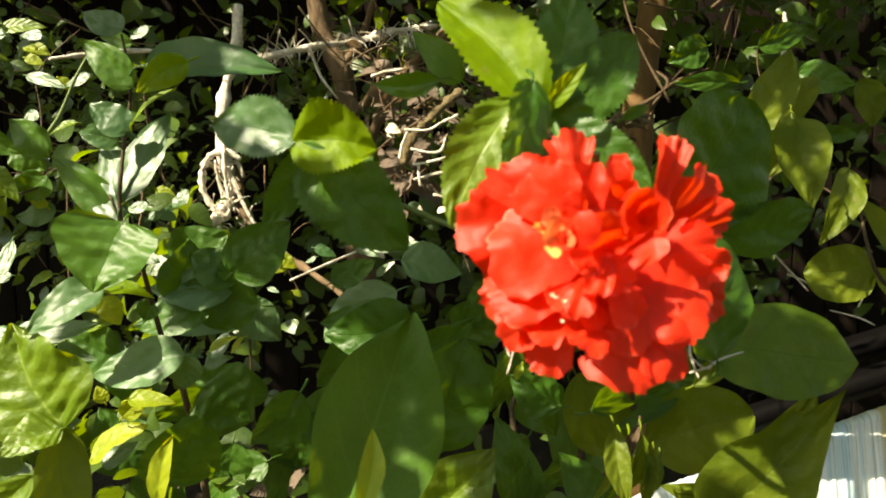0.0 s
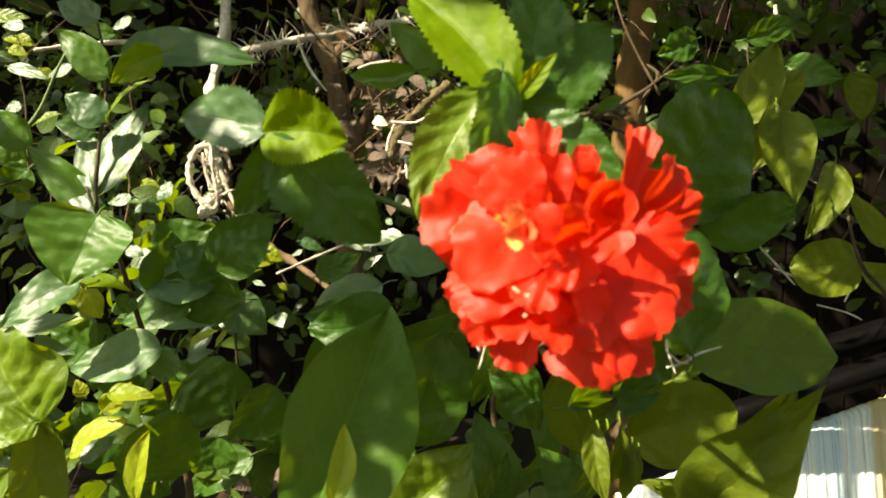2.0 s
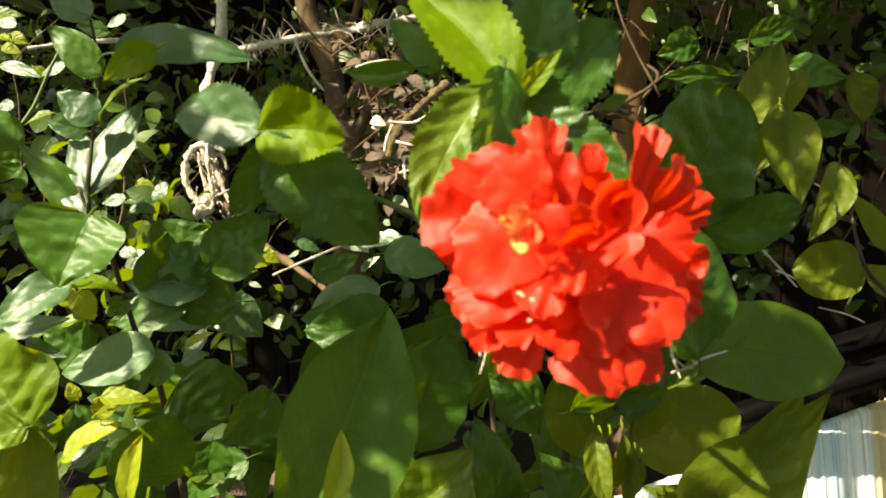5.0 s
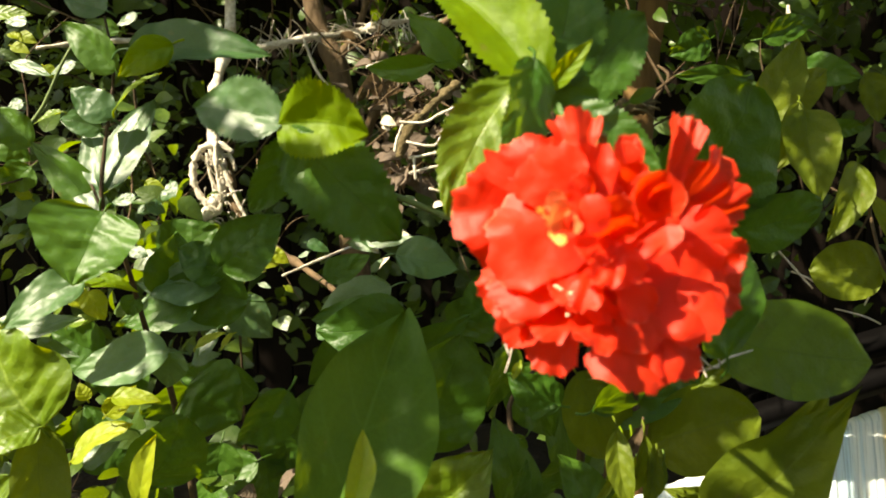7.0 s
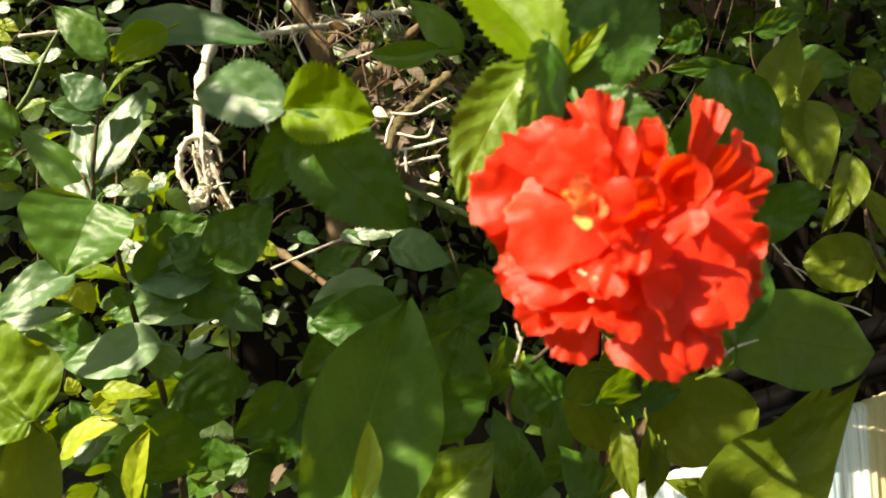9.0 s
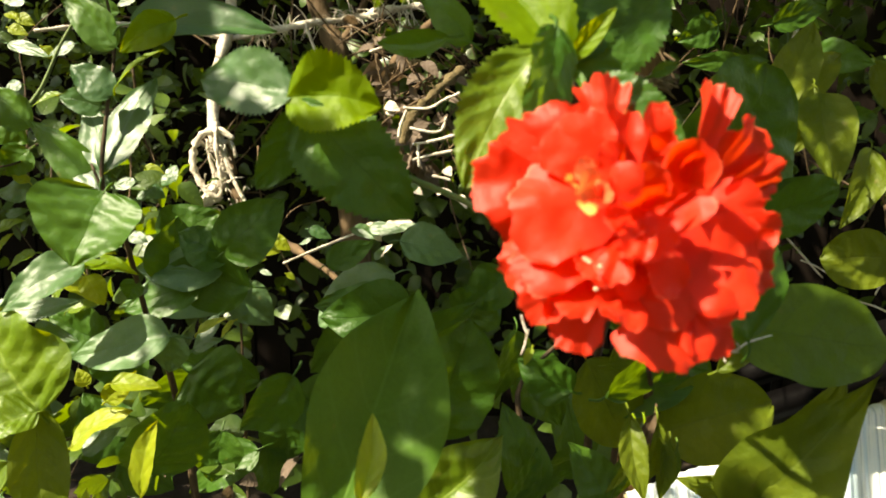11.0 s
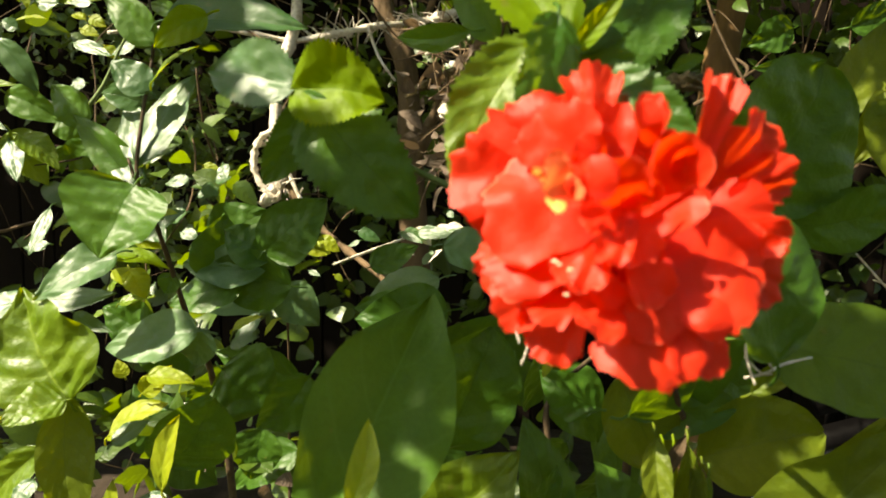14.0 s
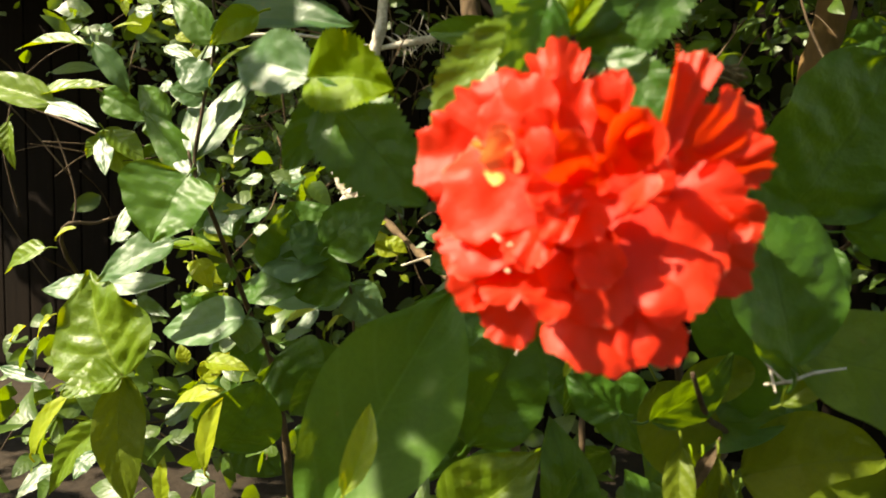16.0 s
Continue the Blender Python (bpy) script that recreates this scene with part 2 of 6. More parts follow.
def blade(bm, uv, m, length, width, shape, fold, droop, seed, cols=8, rows=0, ribs=5, relief=0.007, uneven=1.0):
    """One leaf blade into bm: +Y along the midrib, +Z its upper face, put in place by m."""
    grow, taper, teeth, wave, steps = OUTLINES[shape]
    steps = rows or steps
    peak = grow / (grow + taper)
    top = peak**grow * (1 - peak) ** taper
    rnd = random.Random(seed)
    ph, ph2, bend, lop = rnd.uniform(0, 6.28), rnd.uniform(0, 6.28), rnd.uniform(-0.06, 0.06), rnd.uniform(-0.08, 0.08)
    grid = []
    for i in range(steps + 1):
        v = i / steps
        s = min(max(v, 0.004), 0.996)
        half = 0.5 * width * (s**grow * (1 - s) ** taper) / top
        row = []
        for j in range(cols + 1):
            u = 2 * j / cols - 1
            edge = half * (1 + lop * (1 if u > 0 else -1))
            if teeth and j in (0, cols):
                edge *= 1 + teeth * (1 if i % 2 else -1)
            x = u * edge + bend * length * math.sin(math.pi * v)
            y = v * length
            z = fold * abs(u * half) - droop * length * v * v + droop * length * 0.35 * math.sin(math.pi * v)
            z += wave * width * u * u * math.sin(9 * v + ph + (1.6 if u > 0 else 0)) + 0.012 * width * math.sin(17 * v + ph2) * abs(u)
            if cols > 5:
                q = Vector((u * 1.3 + ph * 7, v * 2.6 + ph2 * 7, 0.0))
                z += uneven * width * (0.062 * noise.noise(q) + 0.024 * noise.noise(q * 2.7) + 0.012 * noise.noise(q * 6.0))
                x *= 1 + 0.05 * noise.noise(Vector((v * 5.0, ph * 5, 9.0 if u > 0 else 2.0))) * abs(u)
                z += relief * width * math.cos(6.2832 * ribs * (v - 0.26 * abs(u) ** 1.25)) * abs(u) ** 0.7 * (1.15 - abs(u))
                z += 0.05 * uneven * width * u**4 * noise.noise(Vector((v * 6.0 + ph2 * 3, ph * 3, 4.0 if u > 0 else 8.0)))
            if shape == "quilted":
                z += 0.02 * width * noise.noise(q * 5.0) + 0.012 * width * noise.noise(q * 10.0)
            row.append((bm.verts.new(m @ Vector((x, y, z))), (u / 2 + 0.5, v)))
        grid.append(row)
    for a, b in zip(grid, grid[1:]):
        for j in range(cols):
            quad = (a[j], a[j + 1], b[j + 1], b[j])
            face = bm.faces.new([q[0] for q in quad])
            for loop, q in zip(face.loops, quad):
                loop[uv].uv = q[1]


COUNT = [0]
# side veins of a blade, and how deep it sinks along them
RIBS = {"quilted leaf": 6}
RELIEF = {"quilted leaf": 0.022, "fresh leaf, sunlit yellow-green": 0.008, "broad leaf": 0.014, "climber leaf": 0.005, "khaki leaf lightened as lit": 0.013, "olive green leaf": 0.011, "leaf tinted with sky sheen": 0.017, "hibiscus leaf": 0.012, "large smooth leaf": 0.012}
# the way that the blades of a sun-loving plant turn
FACES = {"climbing_plant": Vector((-0.14, -0.84, 0.54)), "garden_plant": Vector((-0.05, -0.76, 0.65)), "creeper": Vector((-0.14, -0.82, 0.56))}


def leaf(plant, base, tip, width, roll, shape, material, fold=0.1, droop=0.1, stalk=0.16, face=None):
    """A leaf of its own from base to tip; its upper face looks to the front and up, or to face, turned by roll about the midrib."""
    COUNT[0] += 1
    base, tip = Vector(base), Vector(tip)
    y = (tip - base).normalized()
    z = Vector(face) if face else FACES.get(plant.name, Vector((0, -1, 0.15)))
    z = (z - y * z.dot(y)).normalized()
    z = Matrix.Rotation(radians(roll), 3, y) @ z
    x = y.cross(z)
    m = Matrix((x, y, z)).transposed().to_4x4()
    bm = bmesh.new()
    uv = bm.loops.layers.uv.new("UVMap")
    length = (tip - base).length
    blade(bm, uv, Matrix.Identity(4), length, width, shape, fold, droop, COUNT[0], 16, 42, RIBS.get(material.name, 5), RELIEF.get(material.name, 0.007), 0.8 if material == CLIMBER else 1.0)
    if stalk:
        tube(bm, [(0, -stalk * length, -0.10 * length), (0, -0.5 * stalk * length, -0.02 * length), (0, 0.03 * length, 0.0)], [0.0011, 0.0010, 0.0008], 5)
    ob = part("leaf", bm, material, plant)
    ob.matrix_parent_inverse = plant.matrix_basis.inverted()
    ob.matrix_basis = Matrix.Translation(base) @ m
    return ob


def tube(bm, points, radii, sides=8, seed=0, knobs=0.0):
    """A tapered round stem through the points, smoothed between them."""
    pts = [Vector(p) for p in points]
    fine, rads = [], []
    for i in range(len(pts) - 1):
        p0, p1, p2, p3 = pts[max(i - 1, 0)], pts[i], pts[i + 1], pts[min(i + 2, len(pts) - 1)]
        for k in range(5):
            t = k / 5
            fine.append(0.5 * ((2 * p1) + (p2 - p0) * t + (2 * p0 - 5 * p1 + 4 * p2 - p3) * t * t + (3 * p1 - p0 - 3 * p2 + p3) * t**3))
            rads.append(radii[i] * (1 - t) + radii[i + 1] * t)
    fine.append(pts[-1])
    rads.append(radii[-1])
    rnd = random.Random(seed)
    rings, ref = [], Vector((0.31, 0.17, 0.93))
    for i, (p, r) in enumerate(zip(fine, rads)):
        d = (fine[min(i + 1, len(fine) - 1)] - fine[max(i - 1, 0)]).normalized()
        a = d.cross(ref).normalized()
        b = d.cross(a)
        r *= 1 + knobs * rnd.uniform(-1, 1)
        rings.append([bm.verts.new(p + (a * math.cos(6.2832 * k / sides) + b * math.sin(6.2832 * k / sides)) * r * (1 + 0.6 * knobs * rnd.uniform(-1, 1))) for k in range(sides)])
    for a, b in zip(rings, rings[1:]):
        for k in range(sides):
            bm.faces.new((a[k], a[(k + 1) % sides], b[(k + 1) % sides], b[k]))
    bm.faces.new(rings[0][::-1])
    bm.faces.new(rings[-1])


def stem(name, parent, material, points, radii, sides=8, knobs=0.08, label=""):
    bm = bmesh.new()
    tube(bm, points, radii, sides, len(points), knobs)
    return part(name, bm, material, parent, label)


def foliage(name, material, boxes, seed, label, category, size=(0.03, 0.06), parent=None, shapes=("ovate", "lance", "heart"), up=0.5, even=False, gaps=()):
    """Many loose leaves inside boxes (centre, half sizes, count), joined into one mesh. gaps: openings (place, radius) through which the sun falls."""
    rnd = random.Random(seed)
    bm = bmesh.new()
    uv = bm.loops.layers.uv.new("UVMap")
    for centre, half, count in boxes:
        for _ in range(count):
            p = Vector([c + h * (rnd.uniform(-1, 1) if even else max(-1.3, min(1.3, rnd.gauss(0, 0.55)))) for c, h in zip(centre, half)])
            if any((p - Vector(g)).cross(SUN_FROM).length < r for g, r in gaps):
                continue
            n = Vector((rnd.gauss(-0.1, 0.6), rnd.gauss(-0.3, 0.6), abs(rnd.gauss(up, 0.5)))).normalized()
            y = Vector((rnd.gauss(0, 1), rnd.gauss(-0.2, 0.8), rnd.gauss(-0.35, 0.6)))
            y = (y - n * y.dot(n)).normalized()
            m = Matrix((y.cross(n), y, n)).transposed().to_4x4()
            m.translation = p
            ln = rnd.uniform(*size)
            blade(bm, uv, m, ln, ln * rnd.uniform(0.4, 0.72), rnd.choice(shapes), rnd.uniform(0, 0.35), rnd.uniform(0.05, 0.25), rnd.random(), 4, 6)
    ob = mesh_object(name, bm, material, parent)
    return tagged(ob, label, category, kind="stuff")


# ---- ground and fence ----
def box(bm, lo, hi, bevel=0.0):
    made = bmesh.ops.create_cube(bm, size=1.0, matrix=Matrix.Translation([(a + b) / 2 for a, b in zip(lo, hi)]) @ Matrix.Diagonal([b - a for a, b in zip(lo, hi)] + [1]))
    if bevel:
        edges = list({e for v in made["verts"] for e in v.link_edges})
        bmesh.ops.bevel(bm, geom=edges, offset=bevel, segments=2, affect="EDGES", profile=0.6)


bm = bmesh.new()
bmesh.ops.create_grid(bm, x_segments=60, y_segments=60, size=30)
for v in bm.verts:
    v.co.z = 0.03 * noise.noise(v.co * 0.7)
tagged(mesh_object("ground", bm, SOIL), "dark bare garden soil under the shrubs", "ground", kind="structure")

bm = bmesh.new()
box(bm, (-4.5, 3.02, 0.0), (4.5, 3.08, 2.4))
fence = tagged(mesh_object("wall_north", bm, WALL, smooth=False), "timber fence behind the shrubs, coloured near black for the shade on it", "fence", kind="structure")
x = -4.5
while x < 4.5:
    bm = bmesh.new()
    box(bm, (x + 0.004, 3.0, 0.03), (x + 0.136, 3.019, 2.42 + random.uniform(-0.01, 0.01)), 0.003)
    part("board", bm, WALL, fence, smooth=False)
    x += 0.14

# ---- trees ----
tree = thing("tree", (0.3693, 1.4340, 0.4098), "small tree with a smooth reddish-brown trunk", "tree")
tree.matrix_basis.translation.z = 0
stem("trunk", tree, TRUNK_RED, [(0.43, 1.60, 0.0), (0.40, 1.57, 0.7), (0.3900, 1.5590, 1.2044), (0.4156, 1.5868, 1.3812), (0.4401, 1.6180, 1.5800), (0.5028, 1.7135, 1.9939)], [0.044, 0.037, 0.031, 0.029, 0.029, 0.027], 14, 0.03)
tree_b = thing("tree", (-0.1626, 1.6492, 0.2940), "small tree with a rough grey-brown trunk", "tree")
tree_b.matrix_basis.translation.z = 0
stem("trunk", tree_b, TRUNK_GREY, [(-0.10, 1.78, 0.0), (-0.1886, 1.7154, 0.9079), (-0.2133, 1.7480, 1.2438), (-0.2515, 1.7655, 1.3546), (-0.2833, 1.7810, 1.4532), (-0.3168, 1.8354, 1.7985)], [0.042, 0.030, 0.024, 0.022, 0.021, 0.016], 12, 0.08)
stem("limb", tree_b, TRUNK_GREY, [(-0.1971, 1.7189, 1.0587), (-0.1465, 1.6977, 1.1817), (-0.0955, 1.6719, 1.2753), (-0.0328, 1.6417, 1.3415), (0.0339, 1.6196, 1.3945)], [0.014, 0.012, 0.011, 0.010, 0.006], 9, 0.25)
stem("limb", tree_b, TRUNK_GREY, [(-0.2324, 1.7577, 1.3054), (-0.1806, 1.7487, 1.3770), (-0.1483, 1.7432, 1.4709)], [0.010, 0.008, 0.006], 9, 0.2)

# ---- dry vine ----
dry = thing("dry_vine", (-0.3355, 1.3985, 0.9518), "bleached dry twisted vine hanging in the hedge", "vine")
stem("stem", dry, DRY, [(-0.3915, 1.5209, 1.4076), (-0.3953, 1.5076, 1.3234), (-0.4101, 1.4756, 1.2482), (-0.4149, 1.4516, 1.1598), (-0.4063, 1.4439, 1.1114), (-0.3955, 1.4361, 1.0620), (-0.4069, 1.4200, 1.0237), (-0.4263, 1.4059, 0.9980)], [0.0093, 0.0109, 0.0109, 0.0109, 0.0109, 0.0109, 0.0109, 0.0078], 9, 0.25)
stem("stem", dry, TRUNK_GREY, [(-0.3854, 1.4439, 1.1116), (-0.3778, 1.4361, 1.0621), (-0.3758, 1.4205, 1.0269), (-0.3306, 1.3831, 0.9827), (-0.2570, 1.3163, 0.9444), (-0.1733, 1.2393, 0.9058), (-0.1080, 1.1813, 0.8593)], [0.004, 0.005, 0.006, 0.006, 0.006, 0.005, 0.003], 9, 0.35)
stem("loop", dry, DRY, [(-0.3726, 1.4244, 1.1162), (-0.3984, 1.4266, 1.1303), (-0.4292, 1.4254, 1.1220), (-0.4434, 1.4206, 1.0914), (-0.4391, 1.4148, 1.0548), (-0.4204, 1.4105, 1.0275), (-0.3997, 1.4078, 1.0104)], [0.0045, 0.0067, 0.0067, 0.0067, 0.0056, 0.0056, 0.0045], 8, 0.3)
stem("loop", dry, DRY, [(-0.4375, 1.4338, 1.1115), (-0.4094, 1.4318, 1.0984), (-0.3826, 1.4338, 1.1119), (-0.3700, 1.4293, 1.0833)], [0.0034, 0.0045, 0.0045, 0.0034], 8, 0.3)
stem("strand", dry, DRY, [(-0.4062, 1.4300, 1.1454), (-0.3905, 1.4200, 1.0908), (-0.3687, 1.4100, 1.0416), (-0.3371, 1.4000, 0.9827)], [0.0050, 0.0043, 0.0043, 0.0022], 8, 0.35)
stem("strand", dry, DRY, [(-0.4014, 1.4200, 1.1354), (-0.3979, 1.4100, 1.0810), (-0.3910, 1.4100, 1.0362), (-0.3998, 1.4100, 1.0090), (-0.4263, 1.4100, 1.0005)], [0.0043, 0.0043, 0.0036, 0.0043, 0.0029], 8, 0.4)
stem("strand", dry, DRY, [(-0.4181, 1.4200, 1.1153), (-0.4112, 1.4200, 1.0705), (-0.3841, 1.4200, 1.0206)], [0.0029, 0.0029, 0.0014], 7, 0.4)
stem("branch", dry, DRY, [(-0.3983, 1.5035, 1.2971), (-0.3101, 1.5166, 1.3167), (-0.2476, 1.5291, 1.3321), (-0.1649, 1.5618, 1.3473), (-0.0892, 1.5854, 1.3691), (-0.0116, 1.6179, 1.3830)], [0.0050, 0.0060, 0.0060, 0.0070, 0.0070, 0.0050], 9, 0.4)
stem("branch", dry, DRY, [(-0.6754, 1.3507, 1.2893), (-0.6128, 1.4037, 1.3050), (-0.5436, 1.4557, 1.3144), (-0.4576, 1.4747, 1.3070), (-0.3983, 1.5035, 1.2971)], [0.0030, 0.0040, 0.0040, 0.0040, 0.0050], 8, 0.3)
stem("twig", dry, DRY, [(-0.1383, 1.2995, 0.9671), (-0.1873, 1.2464, 0.9511), (-0.2407, 1.1929, 0.9325)], [0.0018, 0.0022, 0.0018], 7, 0.15)
stem("twig", dry, MOSS, [(-0.0620, 1.2400, 1.1130), (-0.0520, 1.2400, 1.1480), (-0.0320, 1.2400, 1.1740), (-0.0060, 1.2500, 1.1990), (0.0300, 1.2600, 1.2310)], [0.005, 0.009, 0.007, 0.008, 0.008], 9, 0.5, "mossy brown stem")
stem("twig", dry, MOSS, [(-0.1792, 1.4878, 1.1984), (-0.1368, 1.4927, 1.2303), (-0.0730, 1.4969, 1.2570), (-0.0197, 1.4960, 1.2521)], [0.005, 0.007, 0.008, 0.006], 8, 0.45)
stem("twig", dry, DRY, [(-0.2546, 1.5076, 1.3243), (-0.2330, 1.4994, 1.2718), (-0.2007, 1.4927, 1.2299)], [0.003, 0.003, 0.002], 6, 0.1)
# pale twigs and bleached leaves caught in it
stem("twig", dry, DRY, [(-0.0560, 1.2200, 1.1640), (-0.0650, 1.2200, 1.1420), (-0.0680, 1.2200, 1.1220)], [0.0022, 0.0022, 0.0022], 6, 0.25)
stem("twig", dry, DRY, [(-0.0610, 1.2200, 1.1680), (-0.0250, 1.2200, 1.1670), (-0.0010, 1.2200, 1.1790), (0.0240, 1.2200, 1.1910)], [0.0022, 0.0022, 0.0022, 0.0022], 6, 0.25)
stem("twig", dry, DRY, [(-0.0510, 1.2200, 1.1380), (-0.0220, 1.2200, 1.1320), (-0.0030, 1.2200, 1.1350), (0.0040, 1.2200, 1.1550)], [0.0022, 0.0022, 0.0022, 0.0022], 6, 0.25)
stem("twig", dry, DRY, [(-0.0470, 1.2200, 1.1130), (-0.0180, 1.2200, 1.1180), (0.0250, 1.2200, 1.1300)], [0.0022, 0.0022, 0.0022], 6, 0.25)
stem("twig", dry, DRY, [(-0.0470, 1.2200, 1.0890), (-0.0200, 1.2200, 1.0970), (0.0150, 1.2200, 1.1040)], [0.0022, 0.0022, 0.0022], 6, 0.25)
stem("twig", dry, DRY, [(-0.0390, 1.2200, 1.1140), (-0.0380, 1.2200, 1.0970), (-0.0360, 1.2200, 1.0790)], [0.0022, 0.0022, 0.0022], 6, 0.25)
stem("twig", dry, DRY, [(-0.1120, 1.2200, 1.2490), (-0.0910, 1.2200, 1.2560), (-0.0620, 1.2200, 1.2600)], [0.0022, 0.0022, 0.0022], 6, 0.25)
stem("twig", dry, DRY, [(-0.0160, 1.2200, 1.0660), (0.0020, 1.2200, 1.0620), (0.0120, 1.2200, 1.0590)], [0.0022, 0.0022, 0.0022], 6, 0.25)
leaf(dry, (-0.0870, 1.2000, 1.1700), (-0.0650, 1.1900, 1.1640), 0.0186, 0, "ovate", DRY, 0.35, 0.15, 0, face=(-0.3, -0.75, 0.6))
leaf(dry, (-0.0840, 1.2000, 1.1620), (-0.0750, 1.1900, 1.1550), 0.0118, 0, "ovate", DRY, 0.35, 0.15, 0, face=(-0.3, -0.75, 0.6))
leaf(dry, (-0.0470, 1.2000, 1.0480), (-0.0310, 1.1900, 1.0400), 0.0135, 0, "ovate", DRY, 0.35, 0.15, 0, face=(-0.3, -0.75, 0.6))
leaf(dry, (-0.0090, 1.2000, 1.0400), (0.0120, 1.1900, 1.0460), 0.0118, 0, "ovate", DRY, 0.35, 0.15, 0, face=(-0.3, -0.75, 0.6))
leaf(dry, (0.0050, 1.2000, 1.0790), (0.0120, 1.1900, 1.0680), 0.0152, 0, "ovate", DRY, 0.35, 0.15, 0, face=(-0.3, -0.75, 0.6))
leaf(dry, (-0.1180, 1.2000, 0.9910), (-0.0920, 1.1900, 0.9690), 0.0220, 0, "ovate", DRY, 0.35, 0.15, 0, face=(-0.3, -0.75, 0.6))
leaf(dry, (-0.0870, 1.2000, 0.9910), (-0.0490, 1.1900, 0.9870), 0.0203, 0, "ovate", DRY, 0.35, 0.15, 0, face=(-0.3, -0.75, 0.6))
leaf(dry, (-0.0690, 1.2000, 0.9960), (-0.0460, 1.1900, 0.9990), 0.0118, 0, "ovate", DRY, 0.35, 0.15, 0, face=(-0.3, -0.75, 0.6))
leaf(dry, (-0.0300, 1.2000, 0.9860), (-0.0200, 1.1900, 0.9910), 0.0085, 0, "ovate", DRY, 0.35, 0.15, 0, face=(-0.3, -0.75, 0.6))
leaf(dry, (0.0260, 1.2000, 1.0380), (0.0360, 1.1900, 1.0190), 0.0118, 0, "ovate", DRY, 0.35, 0.15, 0, face=(-0.3, -0.75, 0.6))
leaf(dry, (-0.1270, 1.2000, 0.9640), (-0.1180, 1.1900, 0.9530), 0.0101, 0, "ovate", DRY, 0.35, 0.15, 0, face=(-0.3, -0.75, 0.6))
leaf(dry, (-0.0990, 1.2000, 0.9410), (-0.0780, 1.1900, 0.9640), 0.0135, 0, "ovate", DRY, 0.35, 0.15, 0, face=(-0.3, -0.75, 0.6))

rnd = random.Random(61)
bm = bmesh.new()
for i in range(60):
    k = rnd.random()
    p = Vector((-0.4065, 1.4249, 1.1191)).lerp(Vector((-0.3761, 1.3942, 0.9883)), k) + Vector((rnd.gauss(0, 0.008 + 0.014 * k), rnd.gauss(0, 0.010), 0))
    q = p + Vector((rnd.gauss(0, 0.011), rnd.gauss(0, 0.008), rnd.gauss(-0.008, 0.013)))
    tube(bm, [p, p.lerp(q, 0.5) + Vector((0.003 * rnd.uniform(-1, 1), 0, 0.003)), q], [0.0015, 0.0012, 0.0005], 4, i)
for i in range(160):
    p = Vector((-0.3717, 1.5043, 1.3025)).lerp(Vector((-0.0557, 1.5854, 1.3694)), rnd.random())
    q = p + Vector((rnd.gauss(0, 0.02), rnd.gauss(-0.005, 0.01), rnd.gauss(0, 0.02)))
    tube(bm, [p, p.lerp(q, 0.5) + Vector((0, 0, 0.004)), q], [0.0012, 0.0011, 0.0005], 4, i)
tagged(part("frayed_bark", bm, DRY, dry, "frayed pale bark fibres"), kind="stuff")

# ---- cloth over a rail, black rails ----
rail = thing("wooden_rail", (0.75, 1.54, 0.0), "low timber rail on two stakes under the cloth", "rail")
A, B = Vector((0.370, 1.460, 0.419)), Vector((1.123, 1.620, 0.619))
RAW = rough_material("pale raw timber", (0.32, 0.24, 0.13), (0.55, 0.44, 0.27), 60.0, 0.75, 0.002, (3, 3, 0.3))
stem("crossbar", rail, RAW, [A, A.lerp(B, 0.5), B], [0.013, 0.013, 0.013], 12, 0.02)
for f in (0.40, 0.97):
    p = A.lerp(B, f)
    stem("stake", rail, RAW, [(p.x, p.y, -0.03), (p.x, p.y, 0.45), (p.x, p.y, p.z)], [0.014, 0.014, 0.013], 10, 0.03)


def cloth_material():
    k = Nodes("striped cloth")
    uv = k.add("ShaderNodeUVMap").outputs[0]
    xyz = k.add("ShaderNodeSeparateXYZ", Vector=uv)
    s = xyz.outputs[0]
    long = k.add("ShaderNodeMapping", Vector=uv, Scale=(1.0, 0.02, 1.0)).outputs[0]
    broad, thin = k.noise(30.0, 3.0, long), k.noise(190.0, 3.0, long)
    base = k.mix(k.ramp(broad, 0.35, 0.65), rgb(0.90, 0.89, 0.84), rgb(0.58, 0.72, 0.80))
    base = k.mix(k.math("MULTIPLY", k.ramp(thin, 0.54, 0.62), 0.55), base, rgb(0.26, 0.31, 0.34))
    gold = k.math("MULTIPLY", k.ramp(s, 0.73, 0.745), k.math("SUBTRACT", 1.0, k.ramp(s, 0.86, 0.875)))
    base = k.mix(k.math("MULTIPLY", gold, 0.8), base, rgb(0.66, 0.50, 0.20))
    weave = k.noise(900.0, 2.0, uv)
    body = k.add("ShaderNodeBsdfPrincipled", Base_Color=base, Roughness=0.9, Normal=k.bump(k.math("ADD", thin, k.math("MULTIPLY", weave, 0.3)), 0.6, 0.001))
    body.inputs["Specular IOR Level"].default_value = 0.15
    k.put(k.out.inputs[0], body.outputs[0])
    return k.mat


